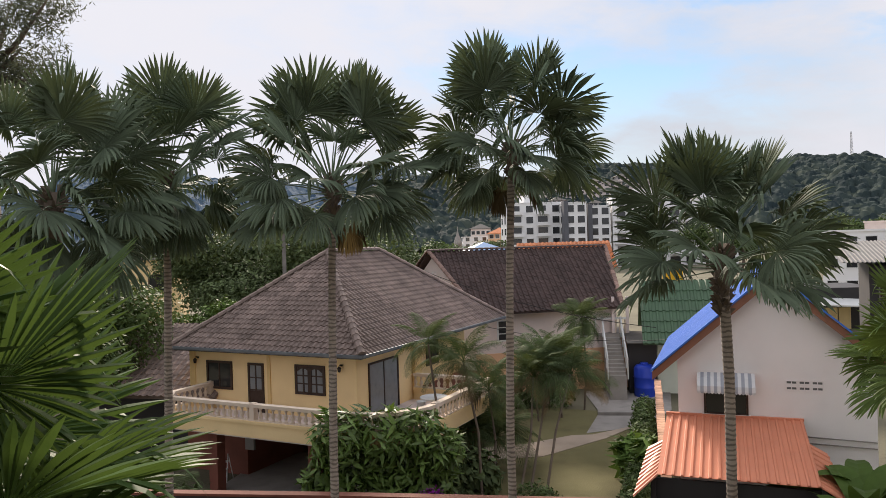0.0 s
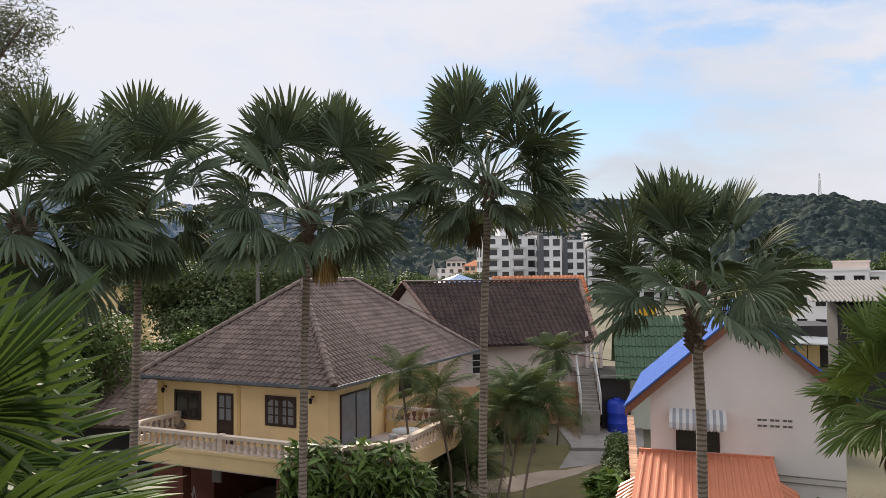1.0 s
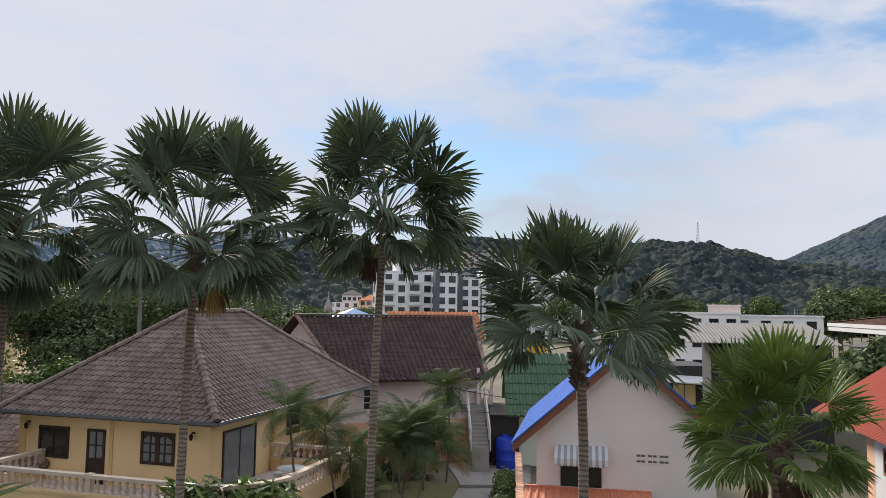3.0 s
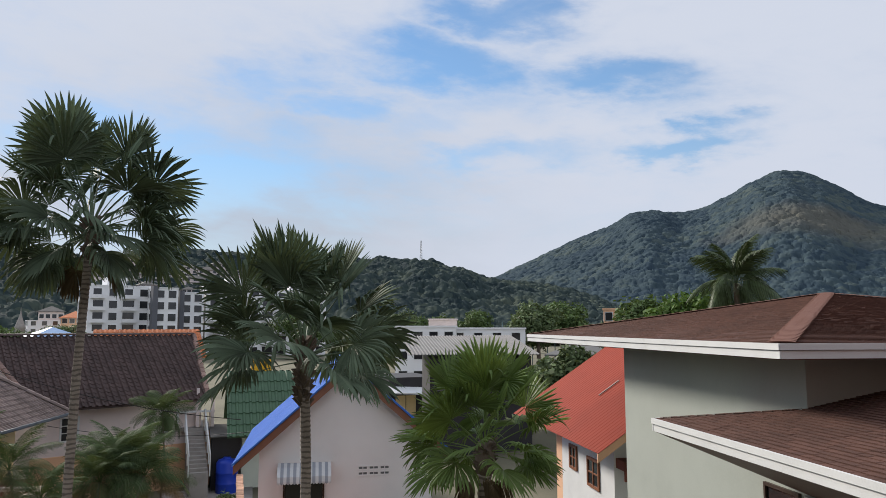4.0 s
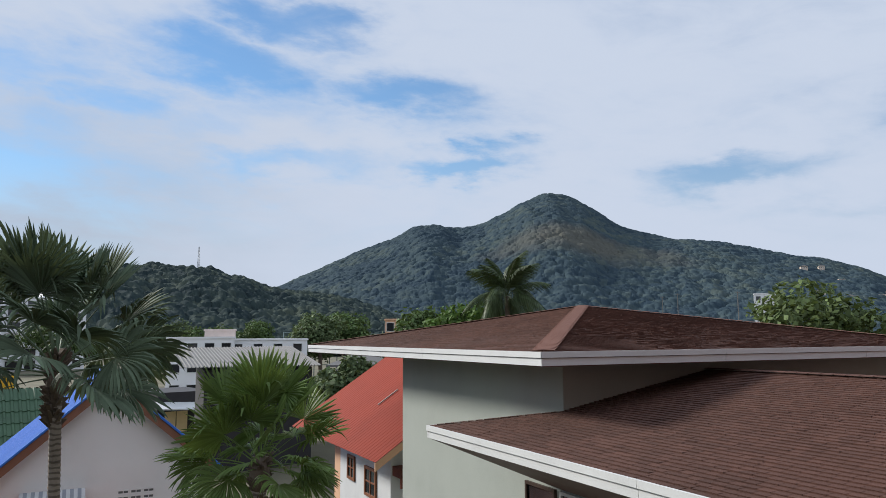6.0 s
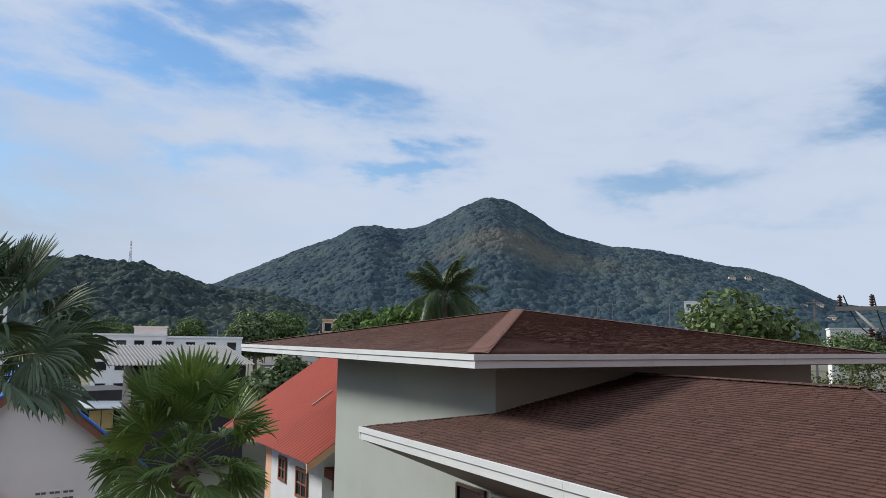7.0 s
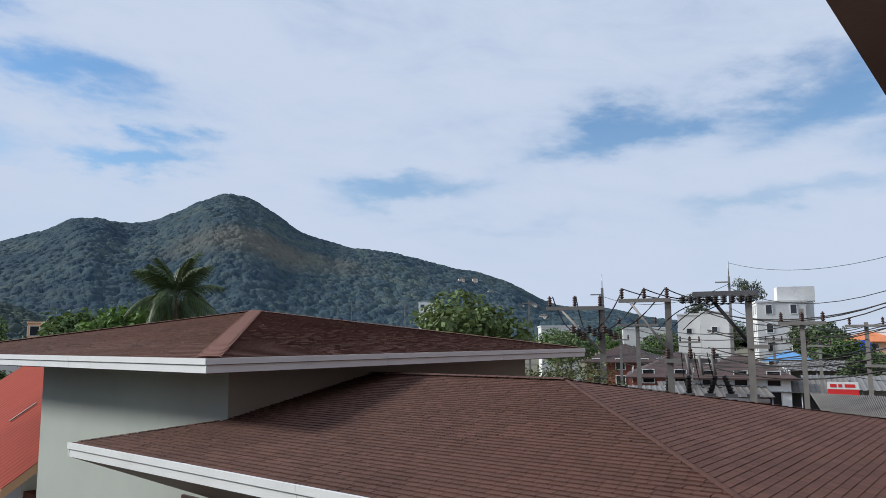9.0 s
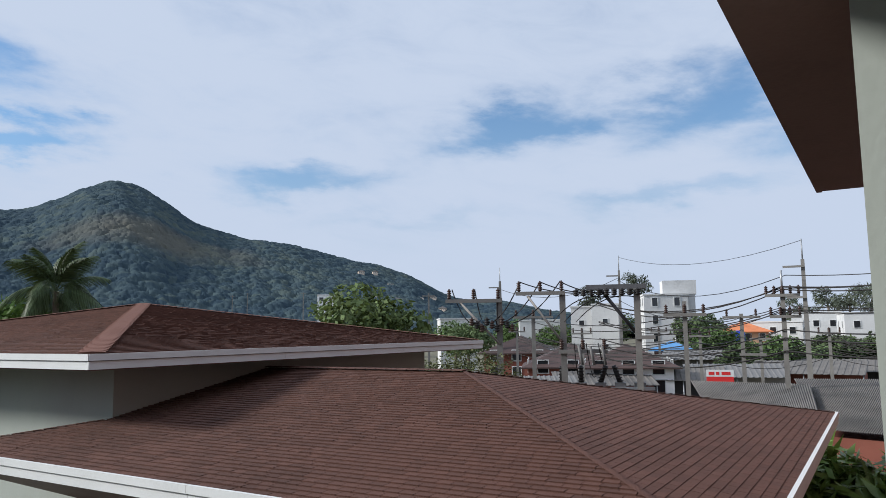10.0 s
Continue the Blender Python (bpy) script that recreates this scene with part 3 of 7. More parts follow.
def fascia(name, c, h, sides):
    for i in sides:
        a, b = c[i], c[(i + 1) % 4]
        d = (b - a).normalized()
        o = d.cross(Vector((0, 0, 1)))
        L = (b - a).length
        m = Matrix((d, -o, Vector((0, 0, 1)))).transposed().to_4x4()
        # upper band proud of the lower one, with a groove between them and butt joints every few metres
        n = max(1, round(L / 4.2))
        for k in range(n):
            s0, s1 = L * k / n + (0.003 if k else -0.03), L * (k + 1) / n - (0.003 if k < n - 1 else -0.03)
            bm = bmesh.new()
            for z0, z1, t in ((-0.085, 0.0, 0.045), (-0.20, -0.093, 0.024)):
                box(bm, s0, s1, -t, 0.0, z0, z1)
            part(name, bm, M_WHITE, villa, "white painted stepped fascia board", Matrix.Translation(a + Vector((0, 0, 0.015))) @ m)


for nm, (fc, ra, rb, cs), inset in (("lower", LOW, 1.5), ("upper", UPP, 0.9)):
    bm = bmesh.new()
    deck(bm, fc, cs, 0.04)
    part("roof_deck", bm, M_SHINGLE, villa)
    fascia("fascia", cs, 0.2, (0, 1, 2, 3))
    bm = bmesh.new()
    z = cs[0].z - 0.2
    if nm == "upper":
        box(bm, cs[0].x + 0.01, cs[2].x - 0.01, cs[0].y + 0.01, cs[2].y - 0.01, z, z + 0.03)
    else:
        # raked soffit, falling from the fascia in to the wall
        o = [Vector((0.01, 0.01, z)), Vector((9.38, 0.01, z)), Vector((9.38, 10.26, z)), Vector((0.01, 10.26, z))]
        i = [Vector((1.60, 1.5, 6.32)), Vector((8.0, 1.5, 6.32)), Vector((8.0, 8.76, 6.32)), Vector((1.60, 8.76, 6.32))]
        for k in range(4):
            bm.faces.new([bm.verts.new(p) for p in (o[k], i[k], i[(k + 1) % 4], o[(k + 1) % 4])])
        bm.faces.new([bm.verts.new(p) for p in i])
    part("soffit", bm, M_SOFFIT, villa, "brown boarded soffit")
LOW_SIDE = [fc for fc in LOW[0] if abs(fc[0].y) < 0.3 and abs(fc[1].y) < 0.3]
cover(villa, "side_shingle", LOW_SIDE, 0.16, 0.098, 0.006, 0, M_SHINGLE, label="brown asphalt shingles in staggered courses")
cover(villa, "shingle", [fc for fc in LOW[0] if fc not in LOW_SIDE], 0.16, 0.098, 0.019, 0, M_SHINGLE, nearest=(7.0, 1.2), many=300, label="brown asphalt shingles in staggered courses")
cover(villa, "roof_shingle", UPP[0], 0.16, 0.098, 0.019, 0, M_SHINGLE, nearest=(10.0, 6.0), many=160, label="brown asphalt shingles in staggered courses")
M_HIPCAP = mat("warm brown hip shingle", (0.16, 0.072, 0.05), 0.9, 0.8, 0.25, 0.4, island=0.12)
for (fc, ra, rb, cs), capr, capm in ((LOW, 0.035, M_SHINGLE), (UPP, 0.16, M_HIPCAP)):
    ends = ((cs[0], LA), (cs[1], LA), (cs[3], JB)) if cs is LC else tuple((c, PA) for c in cs)
    for cnr, top in ends:
        d = (top - cnr)
        up = Vector((0, 0, 0.02))
        cap_row(villa, "hip_cap", cnr + up + d.normalized() * 0.15, top + up, capr, 0.14, 0.09, capm)
    if (ra - rb).length > 0.1:
        cap_row(villa, "ridge_cap", ra + Vector((0, 0, 0.02)), rb + Vector((0, 0, 0.02)), 0.12, 0.2, 0.14, capm)
# walls: the tower, and the lower storey below the lower roof
bm = bmesh.new()
box(bm, 1.61, 9.9, 8.74, 15.3, 0, 8.27)
part("tower_wall", bm, M_PALE, villa, "pale grey-green plaster wall")
bm = bmesh.new()
box(bm, 1.615, 8.0, 1.5, 8.735, 0, 6.34)
part("lower_wall", bm, M_PALE, villa)
wm = Matrix.Translation((1.61, 0, 0)) @ Matrix.Rotation(radians(-90), 4, "Z")
window(villa, wm, -9.85, -8.98, 4.9, 6.30, 1, 1, 0.05)
window(villa, wm, -8.85, -7.75, 4.9, 6.30, 2, 1, 0.05, M_WHITE)

# ---- plants ----
def py_mesh(name, v, f, *materials):
    me = bpy.data.meshes.new(name)
    me.from_pydata(v, [], f)
    for m in materials:
        me.materials.append(m)
    return me


def fan_leaf(material, el, stem, R, n, hang, seed, spread=2.15, roll=0.0):
    """A fan leaf reaching out along +x at the slope el (degrees): a stem, and a pleated blade of n leaflets, joined to half its length,
    with free tips that hang by their own weight, most of all beside and behind the hub."""
    rnd = random.Random(seed)
    v, f = [], []
    p, path = Vector((0, 0, 0)), []
    for i in range(7):
        e = radians(el + 7 - 16 * i / 6)
        d = Vector((math.cos(e), 0, math.sin(e)))
        path.append(p.copy())
        p = p + d * stem / 6
    for i, c in enumerate(path):
        r = 0.026 - 0.014 * i / 6
        v += [tuple(c + Vector(o)) for o in ((0, -r, 0), (-r * 0.7, 0, r * 0.7), (0, r, 0), (r * 0.7, 0, -r * 0.7))]
    for i in range(6):
        for j in range(4):
            f.append((4 * i + j, 4 * i + (j + 1) % 4, 4 * i + 4 + (j + 1) % 4, 4 * i + 4 + j))
    hub = path[-1]
    X, Y = d, Vector((0, 1, 0))
    N = X.cross(Y)
    c, sn = math.cos(radians(roll)), math.sin(radians(roll))
    Y, N = Y * c + N * sn, N * c - Y * sn
    da = 2 * spread / n
    stops = (0.03, 0.30, 0.55, 0.70, 0.82, 0.92, 1.0)
    halves = (0.51, 0.51, 0.51, 0.48, 0.35, 0.20, 0.02)
    for k in range(n):
        a = -spread + (k + 0.5) * da
        side = abs(a) / spread
        L = R * (1.0 - 0.30 * side * side) * rnd.uniform(0.92, 1.07)
        aa = a + rnd.uniform(-0.03, 0.03)
        d0 = (X * math.cos(aa) + Y * math.sin(aa) + N * 0.30 * abs(math.sin(aa))).normalized()
        sd = (Y * math.cos(aa) - X * math.sin(aa)).normalized()
        nr = d0.cross(sd).normalized()
        pull = hang * (0.35 + 1.9 * side ** 2) * rnd.uniform(0.5, 1.5) + (rnd.uniform(0.8, 2.5) if rnd.random() < 0.06 else 0)
        q, last, b = hub.copy(), 0.0, len(v)
        for st, half in zip(stops, halves):
            fall = pull * (max(0, st - 0.48) * 2.0) ** 1.3 + 0.12 * hang * st
            q = q + (d0 + Vector((0, 0, -fall))).normalized() * L * (st - last)
            last = st
            w = L * min(st, 0.68) * math.tan(da / 2) * 2 * half
            v += [tuple(q - sd * w - nr * w * 0.45), tuple(q + nr * w * 0.5), tuple(q + sd * w - nr * w * 0.45)]
        for i in range(len(stops) - 1):
            for j in (0, 1):
                f.append((b + 3 * i + j, b + 3 * i + j + 1, b + 3 * i + 4 + j, b + 3 * i + 3 + j))
    return py_mesh("fan_leaf", v, f, material)


# one leaf shape, and a second one, for each slope at which the leaves stand
SLOPES = ((84, 1.95, 0.10), (66, 1.95, 0.22), (48, 1.85, 0.45), (30, 1.70, 0.80), (12, 1.60, 1.3), (-8, 1.45, 2.0), (-30, 1.25, 2.6), (-55, 1.05, 3.0))
FANS = {}
for kind, material, size, many, stiff in (("leaf", M_PALM, 1.18, 36, 1.0), ("fresh", M_PALMFRESH, 1.25, 36, 0.7), ("dry", M_DRY, 0.9, 26, 2.0), ("near", M_PALMNEAR, 1.38, 46, 0.45)):
    FANS[kind] = [[fan_leaf(material, el, stem, size, many, hang * stiff, 7 * k + 31 * j, roll=(-22, 24, 50)[j]) for j in range(3)] for k, (el, stem, hang) in enumerate(SLOPES)]


def trunk_mesh(bm, pts, r0, r1, rings, lumps=0.10):
    """A ringed trunk through pts."""
    pts = [Vector(p) for p in pts]
    n = rings
    path, rad = [], []
    for i in range(n + 1):
        t = i / n * (len(pts) - 1)
        k = min(int(t), len(pts) - 2)
        p = pts[k].lerp(pts[k + 1], t - k)
        r = r0 + (r1 - r0) * i / n
        path += [p]
        rad += [r * (1 + lumps * (1 if i % 2 else -0.2) * random.uniform(0.5, 1.2))]
    tube(bm, path, rad, 10)


def fan_palm(base, head, scale, seed, label, n=34, top=82, low=-42, dry=2, fresh=0, r=(0.108, 0.085), boots=True, spin=0.0, sheath=1.0, green="leaf", even=1.0, extra=()):
    rnd = random.Random(seed)
    base, head = Vector(base), Vector(head)
    palm = thing("fan_palm", Matrix.Translation(base), label, "palm tree", "tall fan palms")
    h = head - base
    bend = Vector((rnd.uniform(-0.12, 0.12), rnd.uniform(-0.12, 0.12), 0))
    bm = bmesh.new()
    trunk_mesh(bm, [(0, 0, -0.1), h * 0.35 + bend, h * 0.7 + bend * 0.8, h], r[0], r[1], int(h.z / 0.055))
    part("trunk", bm, M_TRUNK, palm, "ringed grey-brown trunk")
    if boots:
        bm = bmesh.new()
        for i in range(int(46 * sheath ** 1.5)):
            t = rnd.random()
            z = (-0.9 + 1.0 * t) * sheath
            a = i * 2.399
            rr = r[1] * (1.0 + 0.5 * t)
            o = h + Vector((0, 0, z * scale))
            d = Vector((math.cos(a), math.sin(a), 0))
            tip = o + d * (rr + 0.16 * scale) + Vector((0, 0, 0.20 * scale))
            s = Vector((-d.y, d.x, 0)) * 0.06 * scale
            vs = [bm.verts.new(p) for p in (o + d * rr * 0.7 - s, o + d * rr * 0.7 + s, tip + s * 0.3, tip - s * 0.3, o + d * rr * 0.6 + Vector((0, 0, 0.22 * scale)))]
            for q in ((0, 1, 2, 3), (1, 4, 2), (0, 3, 4), (3, 2, 4)):
                bm.faces.new([vs[i2] for i2 in q])
        tube(bm, [h - Vector((0, 0, 0.85 * scale * sheath)), h - Vector((0, 0, 0.4 * scale)), h + Vector((0, 0, 0.15 * scale))], [r[1], r[1] * 1.55, r[1] * 1.2], 10)
        part("leaf_base_sheath", bm, M_BARK, palm, "brown fibrous old leaf bases")
    turns = [(spin + i * 137.5 + rnd.uniform(-16, 16), top - (top - low) * ((i + 0.5) / n) ** even + rnd.uniform(-7, 7)) for i in range(n)]
    for i, (az, el) in enumerate(turns + list(extra)):
        kind = "dry" if n - dry <= i < n else "fresh" if i < fresh else green
        s = scale * rnd.uniform(0.90, 1.10)
        if kind == "dry":
            el, s = rnd.uniform(-62, -45), s * 0.85
        k = min(range(len(SLOPES)), key=lambda j: abs(SLOPES[j][0] - el))
        leaf = new("leaf", FANS[kind][k][rnd.randrange(3)])
        leaf.parent = palm
        leaf.matrix_basis = Matrix.Translation(h + Vector((0, 0, -0.28 * scale * i / len(turns)))) @ pose(0, 0, 0, 0, 0, az) @ pose(0, 0, 0, rnd.uniform(-10, 10), (SLOPES[k][0] - el) * 0.8, 0) @ Matrix.Diagonal((s, s * rnd.choice((1, -1)), s, 1))
        if kind == "dry":
            tagged(leaf, "withered brown hanging leaf")
    return palm


def feather(name, material, L, pairs, width, arch, seed, hang=0.35, lw=0.03):
    """A feather frond along +x, arching down, with leaflets on both sides."""
    rnd = random.Random(seed)
    v, f = [], []

    def at(t):
        return Vector((L * (t - 0.18 * arch * t ** 3), 0, L * (0.10 * t - arch * t ** 2.2 * 0.55)))
    for i in range(9):
        t = i / 8
        p, r = at(t), 0.018 * L / 2 * (1.1 - t)
        v += [(p.x, -r, p.z), (p.x, 0, p.z + r), (p.x, r, p.z)]
    for i in range(8):
        for j in (0, 1):
            f.append((3 * i + j, 3 * i + j + 1, 3 * i + 4 + j, 3 * i + 3 + j))
    for i in range(pairs):
        t = 0.16 + 0.84 * (i + 0.5) / pairs
        p = at(t)
        d = (at(min(1, t + 0.02)) - at(t - 0.02)).normalized()
        ll = width * (math.sin(math.pi * min(1, 0.22 + 0.80 * t)) ** 0.7 * 0.9 + 0.12) * rnd.uniform(0.85, 1.1)
        for sd in (-1, 1):
            s = Vector((0, sd, 0))
            way = (s * 0.85 + d * (0.35 + 0.5 * t) + Vector((0, 0, 0.15))).normalized()
            b = len(v)
            for q, w in ((0, 0.6), (0.4, 1.0), (0.75, 0.7), (1.0, 0.05)):
                c = p + way * ll * q + Vector((0, 0, -hang * ll * q * q * rnd.uniform(0.8, 1.3)))
                v += [tuple(c - d * lw * w), tuple(c + d * lw * w)]
            for k in range(3):
                f.append((b + 2 * k, b + 2 * k + 1, b + 2 * k + 3, b + 2 * k + 2))
    return py_mesh(name, v, f, material)


FEATHERS = {
    "areca": [feather("feather_frond", M_FEATHER, 1.9, 46, 0.52, 0.85, 1, 0.6, 0.0125), feather("feather_frond", M_FEATHER, 1.9, 46, 0.52, 1.35, 2, 0.9, 0.0125)],
    "areca_dry": [feather("feather_frond", M_DRY, 1.6, 36, 0.45, 1.5, 3, 0.9, 0.018)] * 2,
    "coconut": [feather("feather_frond", M_COCONUT, 3.3, 60, 0.75, 0.80, 4, 1.0, 0.028), feather("feather_frond", M_COCONUT, 3.2, 60, 0.78, 1.40, 5, 1.5, 0.028)],
}


def feather_palm(name, base, head, kind, n, scale, seed, label, r=(0.05, 0.035), dry=0, top=78, low=-15, group=""):
    rnd = random.Random(seed)
    base, head = Vector(base), Vector(head)
    palm = thing(name, Matrix.Translation(base), label, "palm tree", group)
    h = head - base
    bm = bmesh.new()
    side = Vector((rnd.uniform(-0.2, 0.2), rnd.uniform(-0.2, 0.2), 0))
    trunk_mesh(bm, [(0, 0, -0.1), h * 0.5 + side, h], r[0], r[1], max(12, int(h.length / 0.08)))
    part("trunk", bm, M_BARK, palm, "slender ringed trunk")
    for i in range(n):
        t = (i + 0.5) / n
        el = top - (top - low) * t + rnd.uniform(-8, 8)
        src = FEATHERS["areca_dry" if i >= n - dry else kind][0 if t < 0.5 else 1]
        fr = new("frond", src)
        fr.parent = palm
        s = scale * rnd.uniform(0.85, 1.1)
        fr.matrix_basis = Matrix.Translation(h) @ pose(0, 0, 0, 0, 0, i * 137.5 + rnd.uniform(-15, 15)) @ pose(0, 0, 0, 0, -el, 0) @ pose(0, 0, 0, rnd.uniform(-38, 38), 0, 0) @ Matrix.Diagonal((s, s, s, 1))
        if i >= n - dry:
            tagged(fr, "withered brown frond")
    return palm


def leaves(rng, centres, radii, count, size, flat=0.8, long=1.6):
    """Vertices and faces of many small leaves, most of them near the skin of overlapping rounded masses."""
    centres, radii = np.asarray(centres, float), np.asarray(radii, float)
    vol = radii.prod(axis=1) ** (2 / 3)
    which = rng.choice(len(centres), count, p=vol / vol.sum())
    d = rng.normal(size=(count, 3))
    d /= np.linalg.norm(d, axis=1)[:, None]
    rad = 0.55 + 0.50 * rng.random(count) ** 0.6
    rad *= 1 + 0.18 * np.sin(d[:, 0] * 5 + which) * np.sin(d[:, 1] * 6 + 2 * which) + 0.12 * np.sin(d[:, 2] * 9 + which)
    p = centres[which] + d * rad[:, None] * radii[which]
    nrm = d + rng.normal(scale=0.7, size=d.shape) + np.array([0, 0, flat])
    nrm /= np.linalg.norm(nrm, axis=1)[:, None]
    a = np.cross(nrm, rng.normal(size=d.shape))
    a /= np.linalg.norm(a, axis=1)[:, None]
    b = np.cross(nrm, a)
    s = size * rng.uniform(0.6, 1.25, count)[:, None]
    tip = a * s * long
    v = np.stack([p - tip * 0.5, p + b * s * 0.42 - tip * 0.05 - nrm * s * 0.08, p + tip * 0.5 - nrm * s * 0.15, p - b * s * 0.42 - tip * 0.05 - nrm * s * 0.08], 1).reshape(-1, 3)
    return v.tolist(), np.arange(4 * count).reshape(-1, 4).tolist()


def leaf_tree(name, base, height, crown, count, size, seed, label, material=None, lobes=9, trunk=0.16, category="tree", group="", limbs=6, long=1.6, squash=0.75, openness=1.0):
    """A broadleaf tree: tapered trunk, limbs to its leafy masses, and a crown of many leaves."""
    rng = np.random.default_rng(seed)
    rnd = random.Random(seed)
    tree = thing(name, Matrix.Translation(base), label, category, group)
    cz = height - crown * squash
    cs, rs = [], []
    for i in range(lobes):
        a = i * 2.4 + rnd.uniform(-0.4, 0.4)
        rr = crown * (0.62 * math.sqrt((i + 0.3) / lobes)) * openness
        zz = cz + crown * squash * rnd.uniform(-0.55, 0.62) * (1 - 0.4 * rr / crown)
        cs.append((math.cos(a) * rr, math.sin(a) * rr, zz))
        k = crown * rnd.uniform(0.30, 0.48)
        rs.append((k, k, k * 0.78))
    v, f = leaves(rng, cs, rs, count, size, long=long)
    ob = new("crown", py_mesh("crown", v, f, material or M_LEAF))
    ob.parent = tree
    bm = bmesh.new()
    tube(bm, [(0, 0, -0.2), (0.05, 0.03, height * 0.25), (-0.04, 0.05, max(cz - crown * 0.35, height * 0.35))], [trunk * 1.25, trunk, trunk * 0.8], 9)
    part("trunk", bm, M_BARK, tree)
    for i in range(min(limbs, lobes)):
        bm = bmesh.new()
        s = Vector((-0.02, 0.03, max(cz - crown * 0.4, height * 0.3)))
        e = Vector(cs[i])
        tube(bm, [s, s.lerp(e, 0.5) + Vector((0, 0, -0.08 * crown)), e], [trunk * 0.55, trunk * 0.36, trunk * 0.12], 6)
        part("limb", bm, M_BARK, tree)
    return tree


def bush(name, m, masses, count, size, seed, label, material, category="shrub", group="", long=1.6, flat=0.8):
    """A shrub or hedge: leafy masses given as (x, y, z, rx, ry, rz), on short stems."""
    rng = np.random.default_rng(seed)
    sh = thing(name, m, label, category, group)
    v, f = leaves(rng, [q[:3] for q in masses], [q[3:] for q in masses], count, size, flat, long)
    ob = new("foliage", py_mesh("foliage", v, f, material))
    ob.parent = sh
    bm = bmesh.new()
    for q in masses:
        tube(bm, [(q[0], q[1], -0.05), (q[0] + 0.05, q[1], q[2] * 0.6), (q[0], q[1], q[2])], [0.035, 0.03, 0.015], 5)
    part("stem", bm, M_BARK, sh)
    return sh


# the row of tall fan palms before the houses
fan_palm((-8.2, 15.2, 0), (-8.21, 15.05, 9.85), 0.98, 11, "tall fan palm with a dense dark green crown", n=42, even=0.85, spin=40, dry=0, low=-45, r=(0.16, 0.13))
fan_palm((-7.45, 18.6, 0), (-7.25, 18.8, 10.5), 0.98, 12, "tall slim fan palm with drooping dark green leaves", n=42, even=0.85, spin=10, dry=0, low=-55)
fan_palm((-3.0, 17.8, 0), (-2.83, 17.9, 10.2), 1.06, 13, "tall fan palm with wide drooping crown and yellowed leaf", n=40, even=0.85, spin=80, dry=1, low=-26)
fan_palm((1.42, 18.0, 0), (1.63, 17.95, 10.95), 0.90, 14, "tall fan palm with brown withered lower leaves", n=46, even=0.9, spin=50, dry=2, low=-35)
fan_palm((5.5, 15.0, 0), (5.61, 14.97, 8.2), 0.92, 15, "tall fan palm with rough leaf-base trunk top", n=34, even=0.85, top=86, spin=100, dry=0, low=-12, r=(0.100, 0.105), sheath=1.5)
fan_palm((7.45, 10.9, 0), (7.40, 10.76, 6.6), 0.58, 16, "short fan palm with fresh green leaves", n=33, spin=60, dry=3, fresh=30, low=-30, r=(0.14, 0.12))
# a fan palm close to the lookout, seen from above its trunk
fan_palm((-4.25, 4.85, 0), (-4.25, 4.85, 6.55), 0.90, 17, "large green fan palm close by with broad leaves", n=40, spin=15, dry=0, green="near", low=-35, r=(0.16, 0.13), top=84, extra=((8, 12), (-14, 30)))
# ---- cream yellow house ----
YELLOW = pose(-3.05, 24.86, 0, 0, 0, -26.6)
yellow = thing("yellow_house", YELLOW, "cream yellow two-storey house with brown tiled hip roof and balcony", "house")
YR = hip_facets(-9.02, 0, 0, 13.1, 4.92, 3.52)
bm = bmesh.new()
deck(bm, YR[0], YR[3], 0.06)
part("roof_deck", bm, M_TILE, yellow)
M_GUTTER = mat("weathered grey-blue gutter", (0.13, 0.145, 0.16), 0.5, 2, 0.4, 0.05)
for i in range(4):
    a, b = YR[3][i], YR[3][(i + 1) % 4]
    d = (b - a).normalized()
    o = d.cross(Vector((0, 0, 1)))
    bm = bmesh.new()
    L = (b - a).length
    extrude = [(0.0, 0.0), (0.13, 0.0), (0.13, -0.09), (0.10, -0.13), (0.0, -0.13)]
    va = [bm.verts.new(a + o * x + Vector((0, 0, z + 0.02)) - d * 0.1) for x, z in extrude]
    vb = [bm.verts.new(b + o * x + Vector((0, 0, z + 0.02)) + d * 0.1) for x, z in extrude]
    bm.faces.new(va), bm.faces.new(vb[::-1])
    for k in range(5):
        bm.faces.new((va[k], vb[k], vb[(k + 1) % 5], va[(k + 1) % 5]))
    part("gutter", bm, M_GUTTER, yellow, "weathered grey-blue metal gutter")
bm = bmesh.new()
box(bm, -8.95, -0.07, 0.07, 13.0, 4.76, 4.82)
part("soffit", bm, M_DARKWOOD, yellow)
for cnr, top in ((0, YR[1]), (1, YR[1]), (2, YR[2]), (3, YR[2])):
    cap_row(yellow, "hip_cap", YR[3][cnr] + Vector((0, 0, 0.06)), top + Vector((0, 0, 0.06)), 0.14, 0.36, 0.9, M_TILE)
cap_row(yellow, "ridge_cap", YR[1] + Vector((0, 0, 0.06)), YR[2] + Vector((0, 0, 0.06)), 0.14, 0.36, 0.9, M_TILE)
